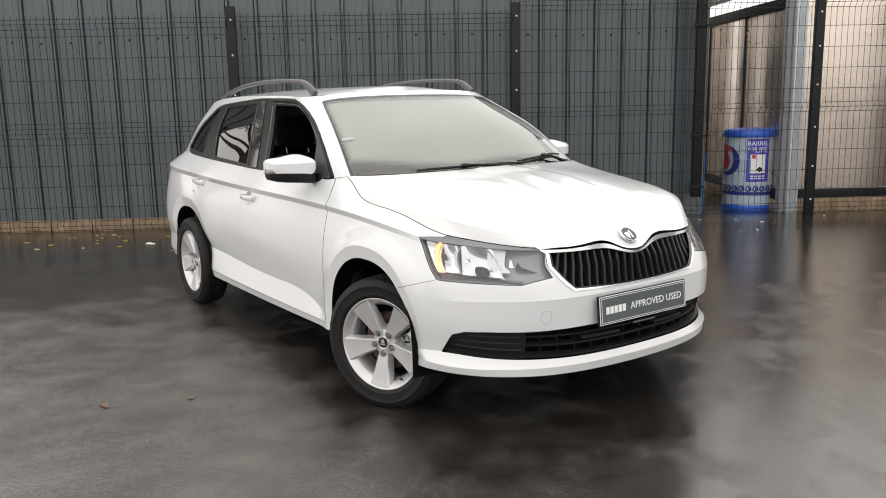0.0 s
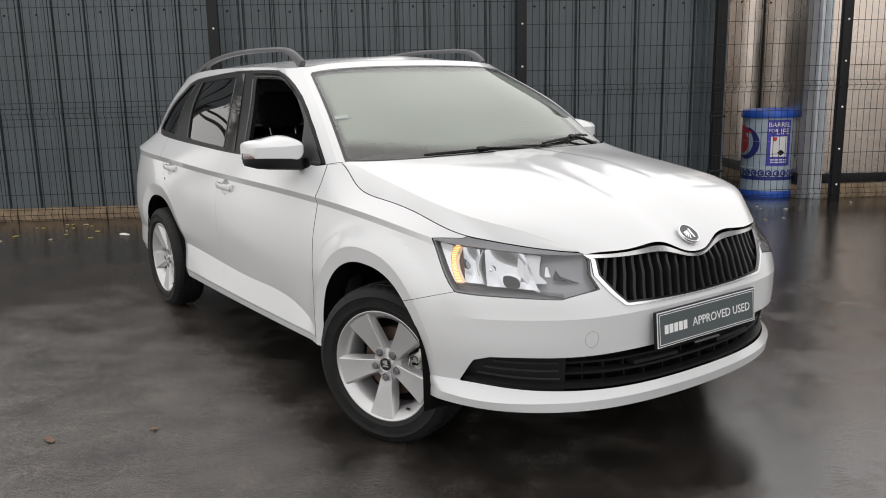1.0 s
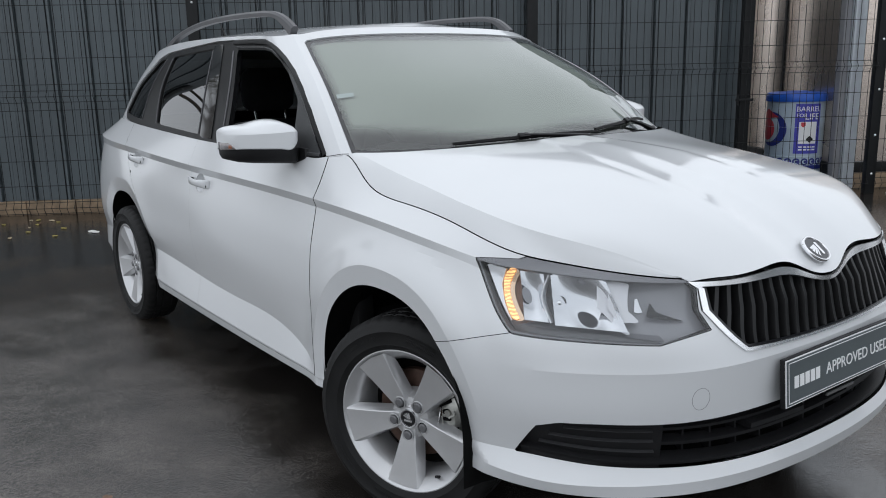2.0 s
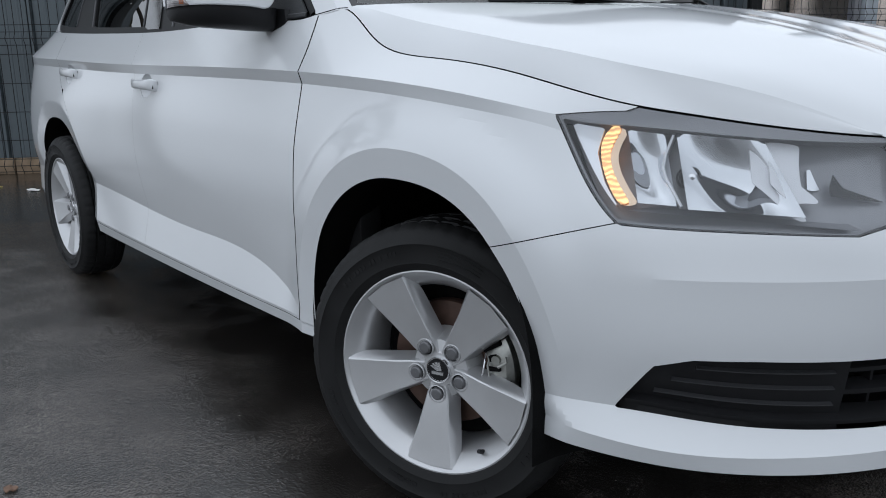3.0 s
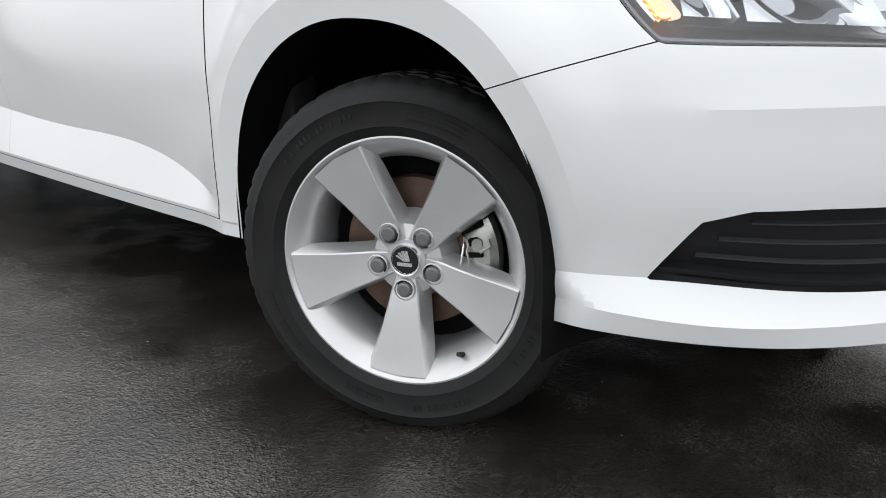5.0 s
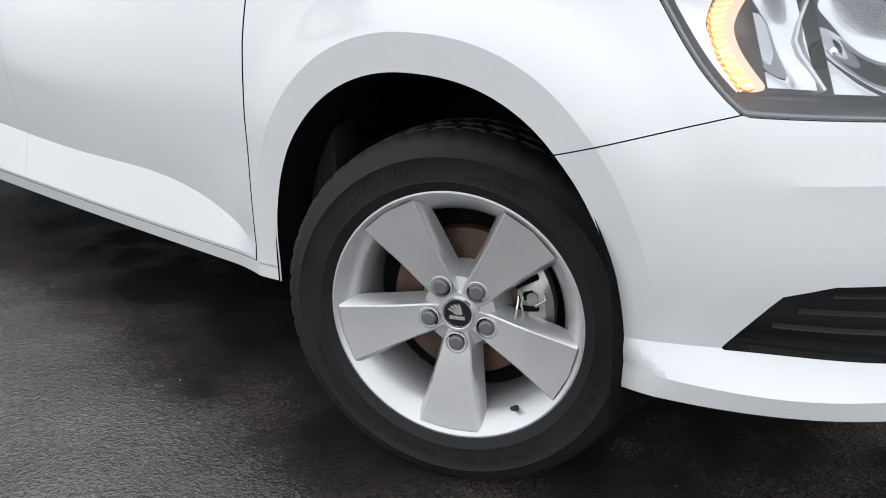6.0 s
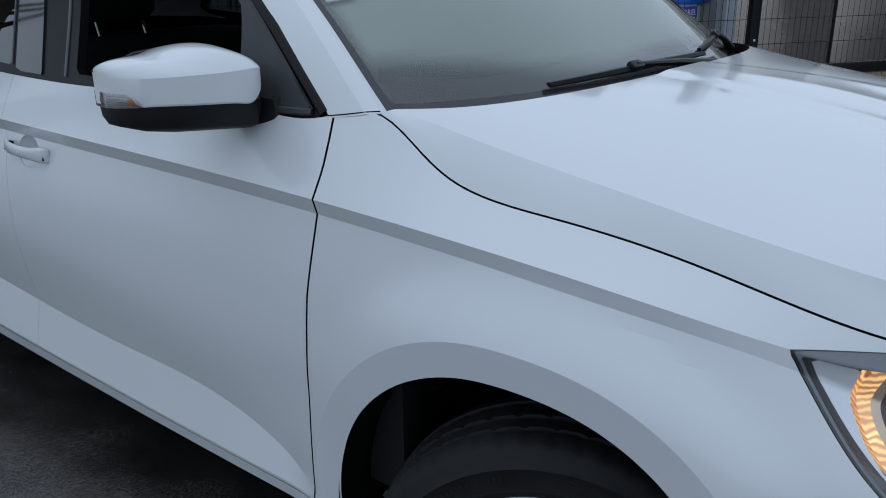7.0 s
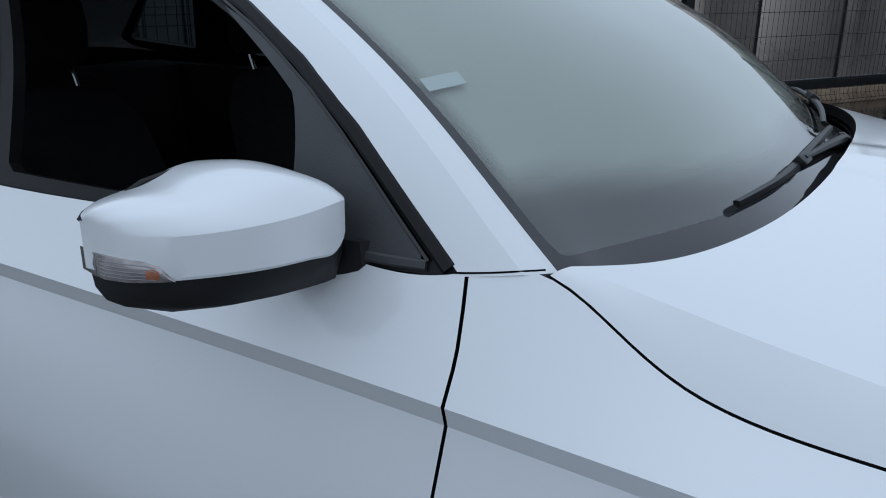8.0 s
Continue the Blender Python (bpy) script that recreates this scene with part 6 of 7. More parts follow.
def asphalt():
    """Worn tarmac under a film of rain: dark stone chips, and a smooth gloss where the water stands."""
    m = bpy.data.materials.new("wet_tarmac")
    m.use_nodes = True
    nt = m.node_tree
    L = nt.links.new
    b = nt.nodes["Principled BSDF"]
    tc = nt.nodes.new("ShaderNodeTexCoord")

    def noise_node(scale, detail=6, rough=0.55):
        n = nt.nodes.new("ShaderNodeTexNoise")
        n.inputs["Scale"].default_value, n.inputs["Detail"].default_value, n.inputs["Roughness"].default_value = scale, detail, rough
        L(tc.outputs["Object"], n.inputs["Vector"])
        return n.outputs["Fac"]

    def ramp(src, lo, hi, a, c):
        r = nt.nodes.new("ShaderNodeMapRange")
        r.inputs["From Min"].default_value, r.inputs["From Max"].default_value = lo, hi
        r.inputs["To Min"].default_value, r.inputs["To Max"].default_value = a, c
        L(src, r.inputs["Value"])
        return r.outputs[0]

    def calc(op, x, y):
        n = nt.nodes.new("ShaderNodeMath")
        n.operation = op
        for k, q in enumerate((x, y)):
            if isinstance(q, (int, float)):
                n.inputs[k].default_value = q
            else:
                L(q, n.inputs[k])
        return n.outputs[0]

    def bump(height, strength, distance, under=None):
        n = nt.nodes.new("ShaderNodeBump")
        n.inputs["Distance"].default_value = distance
        if isinstance(strength, (int, float)):
            n.inputs["Strength"].default_value = strength
        else:
            L(strength, n.inputs["Strength"])
        L(height, n.inputs["Height"])
        if under:
            L(under, n.inputs["Normal"])
        return n.outputs[0]

    def chips(scale):
        n = nt.nodes.new("ShaderNodeTexVoronoi")
        n.inputs["Scale"].default_value = scale
        L(tc.outputs["Object"], n.inputs["Vector"])
        return n

    # a smooth film of water lies under and before the car and along the wall; beside the car the chips stand clear of
    # it. The same mask puts shade near the car, and sky sheen beyond it, into the base colour
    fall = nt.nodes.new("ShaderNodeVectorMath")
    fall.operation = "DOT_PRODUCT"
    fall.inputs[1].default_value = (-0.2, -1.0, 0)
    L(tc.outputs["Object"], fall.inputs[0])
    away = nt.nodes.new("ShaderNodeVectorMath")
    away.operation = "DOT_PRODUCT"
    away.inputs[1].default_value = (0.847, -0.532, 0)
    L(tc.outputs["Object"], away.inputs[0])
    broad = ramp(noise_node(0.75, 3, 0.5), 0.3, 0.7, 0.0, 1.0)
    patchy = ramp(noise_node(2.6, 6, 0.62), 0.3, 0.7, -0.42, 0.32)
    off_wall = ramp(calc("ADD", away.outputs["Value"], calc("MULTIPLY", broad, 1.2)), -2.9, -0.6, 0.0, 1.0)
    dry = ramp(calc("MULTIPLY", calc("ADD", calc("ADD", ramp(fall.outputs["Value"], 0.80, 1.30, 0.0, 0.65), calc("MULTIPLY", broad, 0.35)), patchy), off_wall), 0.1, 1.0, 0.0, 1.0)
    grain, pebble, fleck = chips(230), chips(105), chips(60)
    shade_tone = calc("MULTIPLY", ramp(grain.outputs["Color"], 0.0, 1.0, 0.35, 1.75), calc("MULTIPLY", ramp(noise_node(5.0, 6), 0.3, 0.7, 0.75, 1.25), ramp(dry, 0, 1, 0.8, 2.8)))
    col = nt.nodes.new("ShaderNodeVectorMath")
    col.operation = "SCALE"
    col.inputs[0].default_value = (0.0265, 0.0235, 0.0210)
    L(shade_tone, col.inputs["Scale"])
    pick = calc("MULTIPLY", calc("GREATER_THAN", fleck.outputs["Color"], 0.93), calc("LESS_THAN", fleck.outputs["Distance"], 0.13))
    mx = nt.nodes.new("ShaderNodeMix")
    mx.data_type = "RGBA"
    mx.inputs[7].default_value = (0.30, 0.28, 0.25, 1)
    L(pick, mx.inputs[0])
    L(col.outputs[0], mx.inputs[6])
    L(mx.outputs[2], b.inputs["Base Color"])
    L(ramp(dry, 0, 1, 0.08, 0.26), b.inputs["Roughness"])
    b.inputs["IOR"].default_value = 1.5
    b.inputs["Specular IOR Level"].default_value = 1.0
    roll = bump(noise_node(2.2, 3), 0.25, 0.010)
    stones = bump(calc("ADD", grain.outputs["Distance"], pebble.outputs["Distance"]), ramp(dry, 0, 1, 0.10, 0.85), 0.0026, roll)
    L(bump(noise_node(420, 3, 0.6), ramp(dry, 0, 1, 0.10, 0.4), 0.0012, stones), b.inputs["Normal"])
    return m


bm = bmesh.new()
bmesh.ops.create_grid(bm, x_segments=2, y_segments=2, size=600)
tagged(part("ground", bm, asphalt(), smooth=0), "wet dark tarmac with damp patches, shade and sheen partly painted in", "ground", kind="structure")

CLAD = material("anthracite_cladding", (0.078, 0.094, 0.103), 0.38, metal=0.0, coat=0.15, vary=0.16, vscale=1.4, rvary=0.08)
DARKSTEEL = material("black_coated_steel", (0.008, 0.0085, 0.009), 0.45, spec=0.25, vary=0.15, vscale=15)
TAN = material("sandy_block", (0.25, 0.18, 0.115), 0.8, bump=0.5, scale=120, vary=0.35, vscale=9)
GALV = material("galvanised_steel", (0.66, 0.70, 0.74), 0.35, metal=0.5, vary=0.07, vscale=9)
STUD = material("bright_stud", (0.85, 0.85, 0.85), 0.3, metal=0.6)


def fbox(bm, s0, s1, d0, d1, z0, z1, bevel=0.0):
    return box_bm(bm, s0, s1, d0, d1, z0, z1, FENCE, bevel)


# profiled wall sheets behind the fence; +y of the fence frame lies behind it
BACK = 0.30
PITCH = 0.308
s0 = -2.632
while s0 < 5.7:
    bm = bmesh.new()
    prof = []
    for k in range(3):
        a = s0 + PITCH * k
        if a > 5.80:
            break
        small = 0.003
        for m in (0.080, 0.172):
            prof += [(a + m - 0.010, 0.0), (a + m - 0.004, small), (a + m + 0.006, small), (a + m + 0.008, 0.0)]
        prof += [(a + 0.236, 0.0), (a + 0.238, -0.032), (a + 0.254, -0.032), (a + 0.256, 0.030), (a + 0.278, 0.030), (a + 0.280, -0.020), (a + 0.290, -0.020), (a + 0.292, 0.0)]
    prof = [(s0, 0.0)] + prof + [(prof[-1][0] + 0.016, 0.0)]
    lo = [bm.verts.new(FENCE @ Vector((a, BACK - b, 0.13))) for a, b in prof]
    hi = [bm.verts.new(FENCE @ Vector((a, BACK - b, 3.3))) for a, b in prof]
    for i in range(len(prof) - 1):
        bm.faces.new((lo[i], lo[i + 1], hi[i + 1], hi[i]))
    geo = bmesh.ops.extrude_face_region(bm, geom=bm.faces[:])
    bmesh.ops.translate(bm, verts=[g for g in geo["geom"] if isinstance(g, bmesh.types.BMVert)], vec=(FENCE.to_3x3() @ Vector((0, 0.003, 0))))
    sheet = part("wall_sheet", bm, CLAD, smooth=0)
    tagged(sheet, "dark grey profiled metal wall sheet", "wall", "wall sheets", "structure")
    for k in range(3):
        for z in (2.05,):
            bm = bmesh.new()
            lathe(bm, [(0.0001, 0.007), (0.007, 0.007), (0.009, 0.003), (0.012, 0.002), (0.012, 0.0)], 8, FENCE @ Matrix.Translation((s0 + PITCH * k + 0.13, BACK, z + 0.02 * math.sin(s0 * 9 + k))) @ Matrix.Rotation(radians(90), 4, "X"))
            part("screw_head", bm, DARKSTEEL, sheet)
    s0 += PITCH * 3
# plain wall behind the sheets, and its low block course
bm = bmesh.new()
fbox(bm, -2.65, 5.95, BACK + 0.040, BACK + 0.30, 0.0, 3.29)
tagged(part("wall_core", bm, DARKSTEEL, smooth=0), "plain dark wall behind the metal sheets", "wall", kind="structure")
bm = bmesh.new()
fbox(bm, 5.74, 5.96, BACK - 0.07, BACK + 2.9, 0.0, 3.33, 0.004)
tagged(part("wall_corner", bm, CLAD, smooth=0), "dark grey folded metal corner of the wall", "wall", kind="structure")
bm = bmesh.new()
fbox(bm, 5.765, 5.865, 0.02, 0.10, 0.24, 3.30, 0.005)
gate_post = tagged(part("gate_post", bm, DARKSTEEL), "black steel gate post at the wall's corner", "post", kind="structure")
for z in (0.36, 0.92, 2.10):
    bm = bmesh.new()
    fbox(bm, 5.72, 5.885, -0.004, 0.018, z - 0.012, z + 0.012, 0.003)
    tube(bm, [FENCE @ Vector((5.735, 0.0, z - 0.05)), FENCE @ Vector((5.735, 0.0, z + 0.05))], 0.012, 8)
    part("hinge", bm, DARKSTEEL, gate_post, "steel strap hinge")
plinth = tagged(new("block_course"), "sandy block course along the foot of the wall", "blocks", kind="structure")
rng = random.Random(3)
s = -2.68
while s < 5.7:
    bm = bmesh.new()
    fbox(bm, s, s + 0.435, BACK - 0.05 - rng.uniform(0, 0.006), BACK + 0.036, 0.0, 0.128, 0.006)
    part("block", bm, TAN, plinth)
    s += 0.445

# plain wall added out of view behind the camera: darkens what the shelter panels mirror
bm = bmesh.new()
box_bm(bm, 11.0, 11.4, 8.2, 24.0, 0.0, 6.0, None, 0.02)
tagged(part("reflection_wall", bm, CLAD, smooth=0), "added unseen dark wall that darkens the shelter's reflections", "wall", kind="structure")

# ---- welded mesh fence ----
POSTS = [-2.2, 0.80, 3.79, 7.10, 10.1, 13.1]


fence = tagged(new("fence"), "black welded wire mesh fence on square steel posts", "fence")


def wire_mesh(folds, top):
    """One upright wire, bent at the folds, about the fence's foot."""
    zs = [(0.03, 0.0)]
    for zf in folds:
        zs += [(zf - 0.05, 0.0), (zf, -0.035), (zf + 0.05, 0.0)]
    zs += [(top, 0.0), (top + 0.03, 0.0)]
    bm = bmesh.new()
    prev = None
    for z, d in sorted(zs):
        ring = [bm.verts.new((0.0028 * x, d + 0.0028 * y - 0.006, z)) for x, y in ((1, 0), (0, 1), (-1, 0), (0, -1))]
        if prev:
            for k in range(4):
                bm.faces.new((prev[k], prev[(k + 1) % 4], ring[(k + 1) % 4], ring[k]))
        prev = ring
    me = bpy.data.meshes.new("wire")
    bm.to_mesh(me)
    bm.free()
    me.materials.append(DARKSTEEL)
    return me


def fence_panel(a, b, folds, top, me):
    n = int((b - a - 0.06) / 0.066)
    step = (b - a - 0.08) / n
    rows = []
    for zf in folds:
        rows += [(zf - 0.05, 0.0), (zf, -0.035), (zf + 0.05, 0.0)]
    z = 0.30
    while z < top:
        if all(abs(z - zf) > 0.10 for zf in folds):
            rows.append((z, 0.0))
        z += 0.222
    rows.append((top, 0.0))
    panel = None
    for z, d in rows:
        bm = bmesh.new()
        tube(bm, [FENCE @ Vector((a + 0.03, d - 0.001, z)), FENCE @ Vector((b - 0.03, d - 0.001, z))], 0.003, 5)
        ob = part("panel_rail" if panel is None else "cross_wire", bm, DARKSTEEL, panel or fence, "" if panel else "folded wire mesh panel", smooth=0)
        panel = panel or ob
    for i in range(n + 1):
        w = new("wire", me)
        w.parent = panel
        w.matrix_basis = FENCE @ Matrix.Translation((a + 0.04 + step * i, 0, 0))


low_wire, high_wire = wire_mesh((0.10, 1.085, 2.20), 2.25), wire_mesh((0.10, 1.21, 2.32), 2.40)
for a, b in zip(POSTS, POSTS[1:]):
    if b < 4.0:
        fence_panel(a, b, (0.10, 1.085, 2.20), 2.25, low_wire)
    else:
        fence_panel(a, b, (0.10, 1.21, 2.32), 2.40, high_wire)
for s in POSTS:
    bm = bmesh.new()
    fbox(bm, s - 0.048, s + 0.048, -0.012, 0.055, 0.0, 2.36 if s < 4 else 2.52, 0.004)
    post = part("post", bm, DARKSTEEL, fence, "black square steel post")
    for z in (0.19, 0.56, 0.99, 1.45, 1.86, 2.22):
        bm = bmesh.new()
        lathe(bm, [(0.0001, 0.010), (0.006, 0.009), (0.010, 0.004), (0.012, 0.0)], 10, FENCE @ Matrix.Translation((s + 0.004, -0.012, z)) @ Matrix.Rotation(radians(90), 4, "X"))
        part("stud", bm, STUD, post, "bright stud")

# ---- shelter behind the fence ----
PANEL = material("tan_gloss_panel", (0.66, 0.57, 0.50), 0.25, metal=0.88, bump=0.05, scale=5, vary=0.10, vscale=1.1, rvary=0.1)
DIRT = material("damp_concrete", (0.05, 0.045, 0.04), 0.5, bump=0.5, scale=60, vary=0.3, vscale=5)
shelter = tagged(new("shelter"), "shelter with pale steel posts and tan panels", "shelter")
bm = bmesh.new()
fbox(bm, 6.96, 7.08, 0.24, 0.40, 0.0, 3.6, 0.006)
part("column", bm, GALV, shelter, "pale galvanised steel column")
bm = bmesh.new()
fbox(bm, 6.89, 6.955, 0.30, 0.40, 0.0, 3.6, 0.004)
part("column_edge", bm, material("grey_edge", (0.25, 0.25, 0.26), 0.5, vary=0.1), shelter)
for k, (d0, d1) in enumerate(((0.42, 1.50), (1.53, 2.70), (2.73, 4.0))):
    bm = bmesh.new()
    fbox(bm, 6.92, 6.96, d0, d1, 0.26, 2.30, 0.004)
    part("panel", bm, PANEL, shelter)
    bm = bmesh.new()
    fbox(bm, 6.895, 6.975, d0 - 0.015, d1 + 0.015, 0.14, 0.255, 0.005)
    part("rail", bm, DARKSTEEL, shelter)
    bm = bmesh.new()
    fbox(bm, 6.89, 7.0, d0 - 0.015, d1 + 0.014, 0.0, 0.135, 0.006)
    part("kerb_block", bm, TAN, shelter)
    bm = bmesh.new()
    fbox(bm, 6.91, 6.97, d1 + 0.002, d1 + 0.028, 0.26, 2.30)
    part("joint_bar", bm, DARKSTEEL, shelter)
bm = bmesh.new()
fbox(bm, 6.88, 6.98, 0.42, 4.0, 2.305, 2.42, 0.005)
part("beam", bm, DARKSTEEL, shelter)
for k in range(5):
    a = 7.10 + 1.22 * k
    bm = bmesh.new()
    fbox(bm, a, a + 1.19, 0.33, 0.36, 0.27, 2.55, 0.004)
    part("panel", bm, PANEL, shelter)
    bm = bmesh.new()
    fbox(bm, a - 0.01, a + 1.20, 0.30, 0.38, 0.165, 0.265, 0.004)
    part("rail", bm, DARKSTEEL, shelter)
    bm = bmesh.new()
    fbox(bm, a - 0.01, a + 1.20, 0.27, 0.40, 0.0, 0.155, 0.006)
    part("kerb_block", bm, TAN, shelter)
    bm = bmesh.new()
    fbox(bm, a + 1.192, a + 1.218, 0.32, 0.37, 0.27, 2.55)
    part("joint_bar", bm, DARKSTEEL, shelter)
bm = bmesh.new()
fbox(bm, 5.9, 6.95, 4.0, 4.1, 0.0, 3.4)
tagged(part("wall_back", bm, PANEL, smooth=0), "tan wall at the back of the recess", "wall", kind="structure")
bm = bmesh.new()
fbox(bm, 6.70, 6.86, 1.2, 2.6, 2.55, 3.05, 0.01)
sign = tagged(part("notice_board", bm, WHITE), "white notice board with red and green patches", "sign")
bm = bmesh.new()
fbox(bm, 6.694, 6.70, 1.6, 1.9, 2.58, 2.75)
part("red_patch", bm, material("faded_red", (0.5, 0.08, 0.07), 0.5), sign)
bm = bmesh.new()
fbox(bm, 6.694, 6.70, 1.95, 2.3, 2.56, 2.72)
part("green_patch", bm, material("olive_patch", (0.2, 0.24, 0.10), 0.5), sign)

# ---- barrel ----
BLUE = material("blue_plastic_lid", (0.02, 0.10, 0.50), 0.35, vary=0.12, vscale=12)
DRUM = material("pale_blue_drum", (0.42, 0.50, 0.58), 0.4, vary=0.08, vscale=8)
NAVY = material("navy_print", (0.02, 0.03, 0.20), 0.4)
POSTER = material("violet_blue_poster", (0.06, 0.06, 0.42), 0.45, vary=0.05, vscale=12)
RED = material("red_print", (0.55, 0.05, 0.07), 0.4)
BX, BY, BR = -2.88, 6.10, 0.285
base = Matrix.Translation((BX, BY, 0))
barrel = tagged(new("barrel_bin"), "pale blue printed drum with a blue lid and a poster", "barrel")
bm = bmesh.new()
lathe(bm, [(0.0001, 0.03), (BR, 0.03), (BR, 0.30), (BR + 0.004, 0.305), (BR + 0.004, 0.315), (BR, 0.32), (BR, 0.60), (BR + 0.003, 0.61), (BR, 0.62), (BR, 0.89), (0.0001, 0.89)], 64, base)
part("drum", bm, DRUM, barrel)
bm = bmesh.new()
lathe(bm, [(BR - 0.02, 0.0), (BR + 0.008, 0.0), (BR + 0.010, 0.02), (BR + 0.010, 0.05), (BR + 0.004, 0.065), (BR, 0.066)], 64, base)
part("foot_ring", bm, BLUE, barrel, "blue foot ring")
bm = bmesh.new()
lathe(bm, [(BR - 0.01, 0.865), (BR + 0.016, 0.865), (BR + 0.020, 0.88), (BR + 0.017, 0.925), (BR + 0.005, 0.945), (BR - 0.03, 0.955), (0.12, 0.957), (0.10, 0.966), (0.0001, 0.966)], 64, base)
part("lid", bm, BLUE, barrel, "blue plastic lid")


class Drum:
    """The drum's side: u is the angle in degrees from the poster's middle, v the height."""

    mid = math.degrees(math.atan2(-2.55 - 6.10, 3.06 + 2.88)) + 2.0

    def at(self, u, v):
        a = radians(self.mid + u)
        return Vector((BX + (BR + 0.0018) * math.cos(a), BY + (BR + 0.0018) * math.sin(a), v))

    def normal(self, u, v):
        a = radians(self.mid + u)
        return Vector((math.cos(a), math.sin(a), 0))


drum = Drum()


def print_on(name, faces, mat, lift, label=""):
    return part(name, skin_bm(faces, drum, (1,), 0.001, lift), mat, barrel, label)


DG = 180 / math.pi / BR
print_on("poster", fine(-0.035 * DG, 0.225 * DG, 0.345, 0.845, 14, 4), POSTER, 0.0006, "violet-blue poster")
print_on("poster_sheet", fine(0.005 * DG, 0.185 * DG, 0.445, 0.665, 10, 4), WHITE, 0.0014, "white sheet on the poster")


def bend(bm, u_mid):
    """Wraps a flat lettering (x along, y up) round the drum."""
    for v in bm.verts:
        u = u_mid + v.co.x * DG
        p, n = drum.at(u, v.co.y), drum.normal(u, v.co.y)
        v.co = p + n * (0.0022 + v.co.z)
    return bm


for word, size, x, z in (("BARREL", 0.072, 0.0, 0.790), ("FOR", 0.052, -0.068, 0.728), ("LIFE", 0.088, 0.035, 0.715)):
    part("lettering", bend(text_bm(word, size, pose(0, z, 0) @ pose(x, 0, 0)), 0.095 * DG), WHITE, barrel, smooth=0)
for k, z in enumerate((0.412, 0.385)):
    bm = bmesh.new()
    for i in range(4):
        box_bm(bm, -0.085 + 0.045 * i, -0.05 + 0.045 * i, z - 0.007, z + 0.007, 0, 0.001)
    part("print_bar", bend(bm, 0.095 * DG), WHITE, barrel, "white bars of small print")
diamond = polygon([(0.115 * DG, 0.455), ((0.115 + 0.04) * DG, 0.49), (0.115 * DG, 0.525), ((0.115 - 0.04) * DG, 0.49)])
print_on("diamond", clip(fine(0.05 * DG, 0.18 * DG, 0.45, 0.53, 24, 16), lambda u, v: -diamond(u, v)), GLOSSBLACK, 0.0026)
red_heart = polygon([(0.02 * DG, 0.66), (0.02 * DG, 0.63), (0.045 * DG, 0.61), (0.07 * DG, 0.63), (0.07 * DG, 0.66)])
print_on("red_mark", clip(fine(0.0, 0.09 * DG, 0.60, 0.67, 16, 12), lambda u, v: -red_heart(u, v)), RED, 0.0026)


def disc_region(uc, vc, r):
    return lambda u, v: math.hypot((u - uc) / DG, v - vc) - r


for uc in (-0.285 * DG, 0.42 * DG):
    outer, shift = disc_region(uc, 0.585, 0.175), disc_region(uc - 0.055 * DG, 0.60, 0.155)
    ff = fine(uc - 0.2 * DG, uc + 0.2 * DG, 0.39, 0.79, 44, 40)
    print_on("round_mark", clip(clip(ff, lambda u, v: -outer(u, v)), shift), NAVY, 0.0006, "navy crescent of a plain round mark")
    if uc > 0:
        continue
    inner = disc_region(uc - 0.075 * DG, 0.585, 0.115)
    print_on("round_mark", clip(ff, lambda u, v: -inner(u, v)), RED, 0.0006, "red disc of a plain round mark")
    ring = disc_region(uc - 0.03 * DG, 0.62, 0.175)
    top = clip(clip(ff, lambda u, v: -ring(u, v)), lambda u, v: v - 0.70 - 0.10 * (u - uc) / DG)
    print_on("round_mark", clip(top, lambda u, v: 0.755 - v - 0.5 * (u - uc) / DG), RED, 0.0010)
print_on("band", fine(-120, 120, 0.185, 0.225, 80, 3), NAVY, 0.0006, "navy printed band")
for i in range(-7, 8):
    dd = disc_region(i * 16.0, 0.262, 0.036)
    print_on("band_disc", clip(fine(i * 16 - 9, i * 16 + 9, 0.222, 0.30, 16, 14), lambda u, v: -dd(u, v)), NAVY, 0.0008)
    dd2 = disc_region(i * 16.0, 0.262, 0.020)
    dd3 = disc_region(i * 16.0 + 1.5, 0.262, 0.014)
    print_on("band_icon", clip(clip(fine(i * 16 - 6, i * 16 + 6, 0.24, 0.285, 14, 12), lambda u, v: -dd2(u, v)), dd3), DRUM, 0.0014)
# blue bottle-shaped post beside the wall's corner
bm = bmesh.new()
lathe(bm, [(0.0001, 0.0), (0.075, 0.0), (0.078, 0.02), (0.078, 0.40), (0.072, 0.42), (0.078, 0.44), (0.078, 0.70), (0.070, 0.73), (0.0001, 0.735)], 28, FENCE @ Matrix.Translation((6.06, 0.66, 0)) @ Matrix.Diagonal((1, 1, 0.93, 1)))
tagged(part("blue_canister", bm, material("blue_canister_paint", (0.02, 0.14, 0.36), 0.4, vary=0.2, vscale=12)), "upright blue canister beside the wall's corner", "canister")

# ---- fallen leaves and litter ----
LEAFMAT = [material("pale_leaf", (0.42, 0.34, 0.22), 0.6, vary=0.3, vscale=60), material("yellow_leaf", (0.32, 0.26, 0.07), 0.6, vary=0.3, vscale=60), material("brown_leaf", (0.14, 0.08, 0.05), 0.6, vary=0.3, vscale=60), material("white_litter", (0.75, 0.74, 0.70), 0.6)]


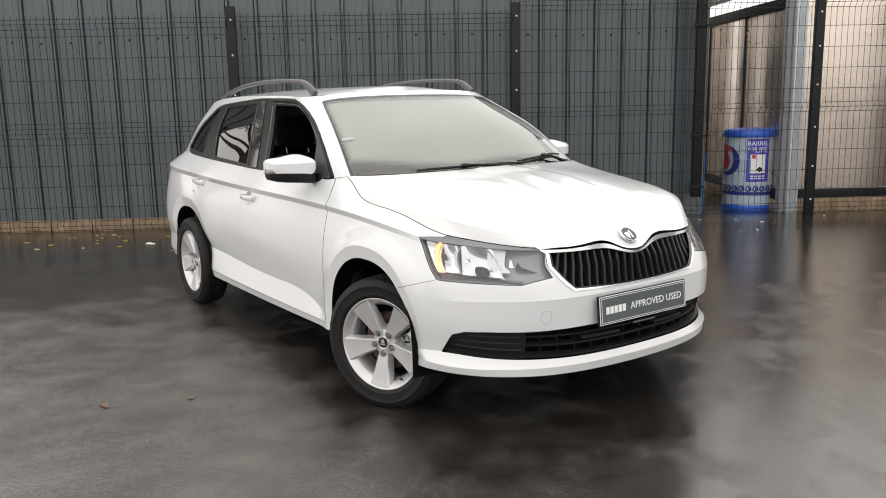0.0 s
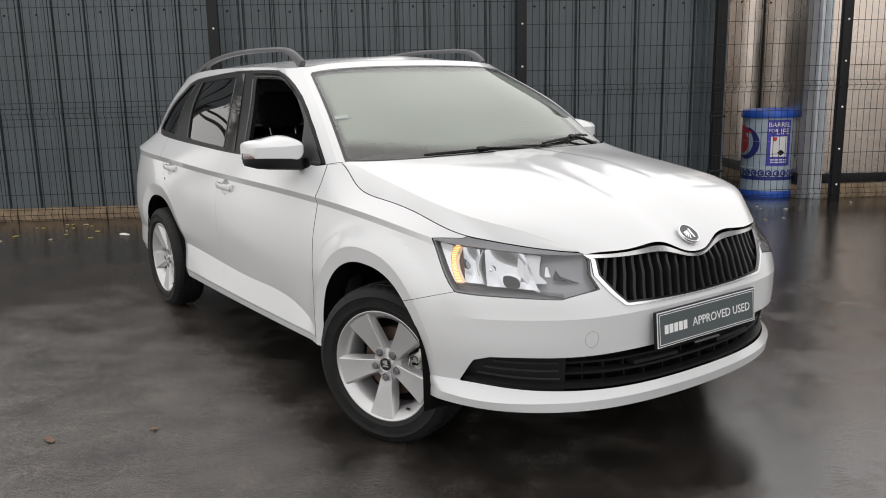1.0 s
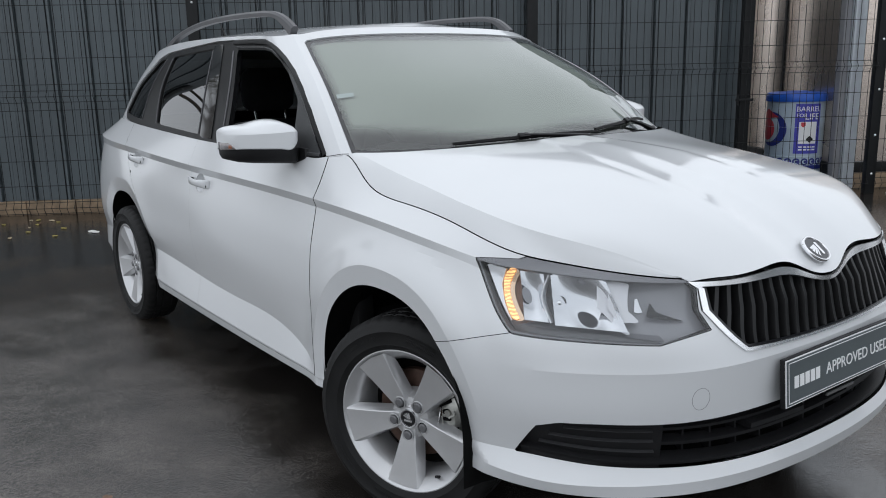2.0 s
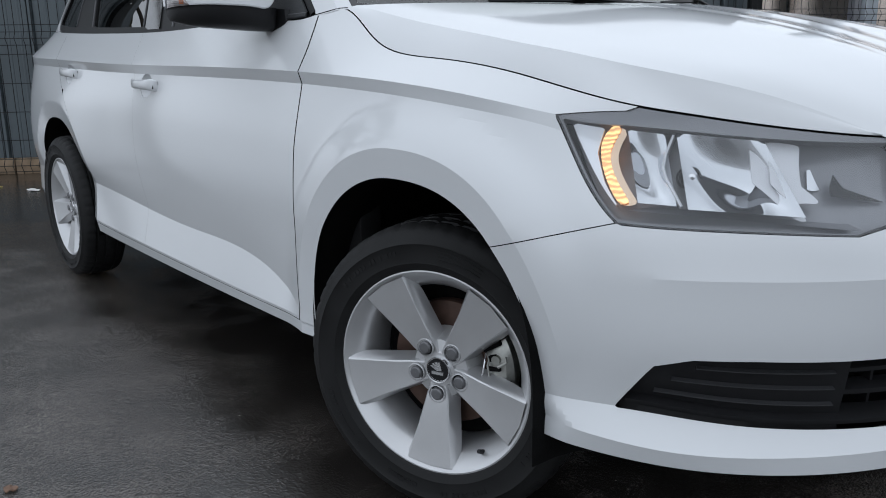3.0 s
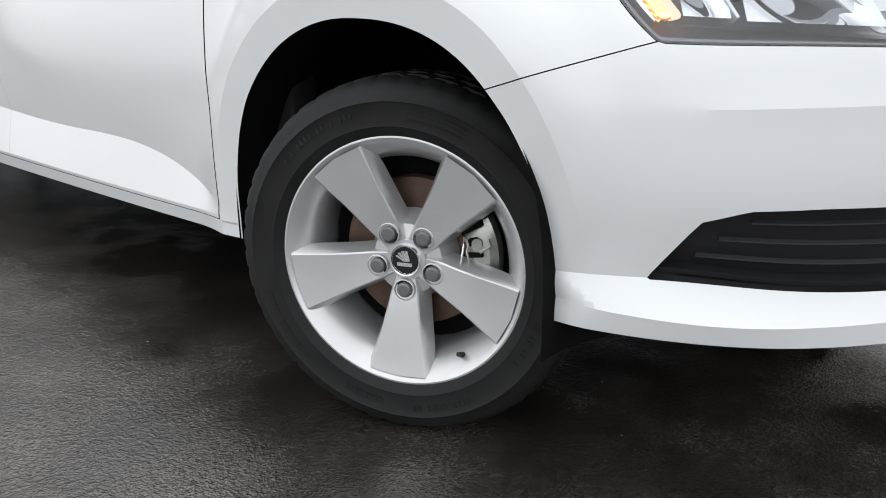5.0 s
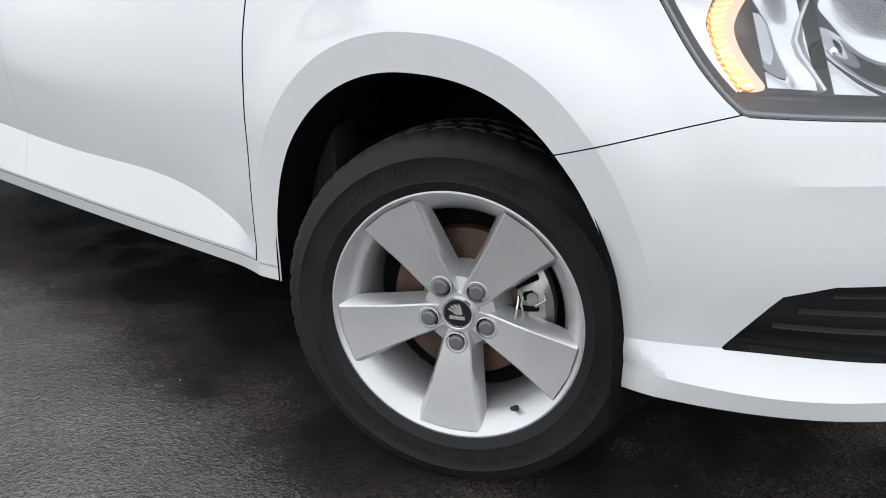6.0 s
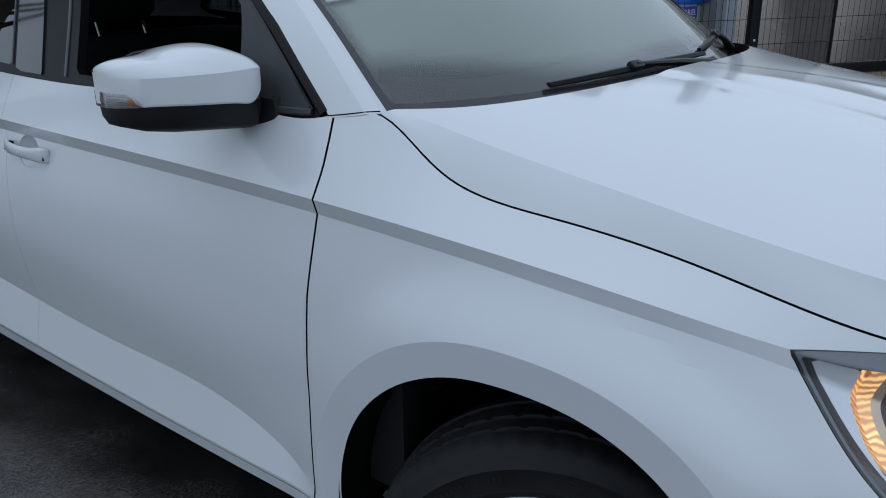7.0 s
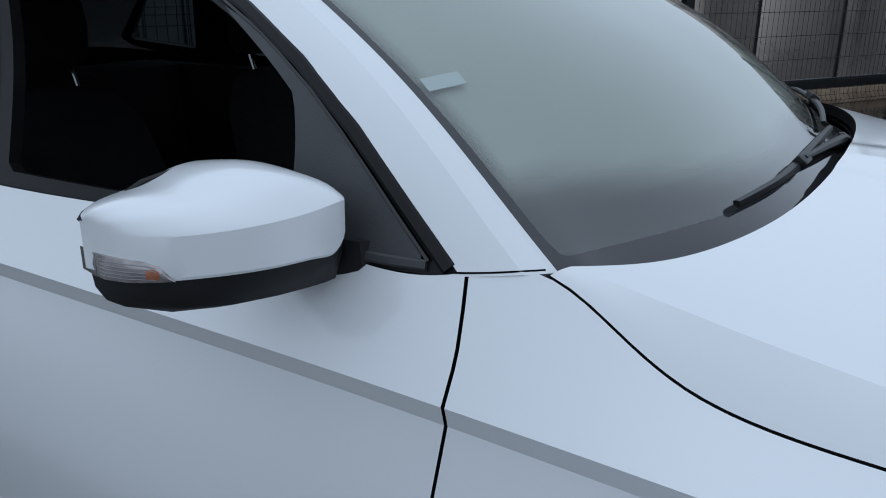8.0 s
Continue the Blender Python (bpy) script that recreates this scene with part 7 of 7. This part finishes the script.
def leaf(x, y, size, mat, turn):
    bm = bmesh.new()
    pts = []
    for i in range(14):
        a = 2 * math.pi * i / 14
        r = size * (0.55 + 0.45 * abs(math.cos(a)) ** 1.3) * (1 + 0.16 * math.sin(5 * a + turn))
        pts.append(bm.verts.new((x + r * math.cos(a + turn), y + 0.62 * r * math.sin(a + turn), 0.004 + 0.006 * abs(math.sin(2 * a + turn)))))
    c = bm.verts.new((x, y, 0.010))
    for i in range(14):
        bm.faces.new((c, pts[i], pts[(i + 1) % 14]))
    geo = bmesh.ops.extrude_face_region(bm, geom=bm.faces[:])
    bmesh.ops.translate(bm, verts=[g for g in geo["geom"] if isinstance(g, bmesh.types.BMVert)], vec=(0, 0, -0.0025))
    names = ("dry pale leaf lying on the wet tarmac", "yellow leaf lying on the wet tarmac", "brown leaf lying on the wet tarmac", "scrap of white litter on the wet tarmac")
    tagged(part("leaf" if mat < 3 else "litter", bm, LEAFMAT[mat]), names[mat], "leaf" if mat < 3 else "litter", "fallen leaves")


leaf(-5.19, -0.36, 0.075, 3, 0.4)
leaf(-0.77, -1.80, 0.035, 2, 0.2)
leaf(-0.62, -1.45, 0.022, 2, 1.2)
leaf(1.28, -0.62, 0.010, 3, 0.2)
rng = random.Random(11)
for i in range(46):
    s, d = rng.uniform(-2.6, 2.6), -abs(rng.gauss(0.15, 0.45)) - 0.05
    p = FENCE @ Vector((s, d, 0))
    leaf(p.x, p.y, rng.uniform(0.02, 0.05), rng.choice((0, 1, 1, 2)), rng.uniform(0, 6))
for i in range(16):
    p = FENCE @ Vector((rng.uniform(5.5, 9.0), rng.uniform(-1.2, -0.05), 0))
    leaf(p.x, p.y, rng.uniform(0.012, 0.03), rng.choice((0, 2, 3)), rng.uniform(0, 6))


# ---- a tree beyond the wall, seen only in the car's side glass ----
BARK = material("grey_bark", (0.09, 0.07, 0.055), 0.85, bump=0.6, scale=40, vary=0.3, vscale=8)
FOLIAGE = material("autumn_foliage", (0.10, 0.10, 0.045), 0.7, vary=0.4, vscale=3)
rng = random.Random(21)
tree = tagged(new("tree"), "half-bare autumn tree beyond the metal wall", "tree")
tx, ty = -12.5, -4.5
bm = bmesh.new()
tube(bm, [(tx, ty, 0), (tx + 0.05, ty, 2.0), (tx - 0.1, ty + 0.1, 4.2), (tx, ty, 6.6), (tx + 0.2, ty, 9.0)], [0.24, 0.19, 0.15, 0.09, 0.02], 10)
trunk = part("trunk", bm, BARK, tree)
tips = []
for i in range(26):
    a, z = rng.uniform(0, 6.28), rng.uniform(2.2, 7.5)
    ln = (8.8 - z) * rng.uniform(0.35, 0.55) + 0.4
    p0 = Vector((tx, ty, z))
    p1 = p0 + Vector((math.cos(a) * ln * 0.5, math.sin(a) * ln * 0.5, ln * 0.35))
    p2 = p0 + Vector((math.cos(a + 0.2) * ln, math.sin(a + 0.2) * ln, ln * rng.uniform(0.55, 0.9)))
    bm = bmesh.new()
    tube(bm, [p0, p1, p2], [0.06, 0.035, 0.008], 6)
    for k in range(5):
        q = p1.lerp(p2, rng.random())
        e = q + Vector((rng.gauss(0, 0.35), rng.gauss(0, 0.35), rng.uniform(0.1, 0.6)))
        tube(bm, [q, e], [0.014, 0.004], 4)
        tips += [q, e]
    tips.append(p2)
    part("limb", bm, BARK, tree)
bm = bmesh.new()
for i in range(6500):
    c = rng.choice(tips) + Vector((rng.gauss(0, 0.22), rng.gauss(0, 0.22), rng.gauss(0, 0.2)))
    m = Matrix.Translation(c) @ Euler((rng.uniform(0, 6), rng.uniform(0, 6), rng.uniform(0, 6))).to_matrix().to_4x4()
    w = rng.uniform(0.05, 0.11)
    bm.faces.new([bm.verts.new(m @ Vector(q)) for q in ((-w, 0, 0), (0, -w * 0.5, 0.01), (w, 0, 0), (0, w * 0.5, 0.01))])
part("crown", bm, FOLIAGE, tree, smooth=0)["kind"] = "stuff"
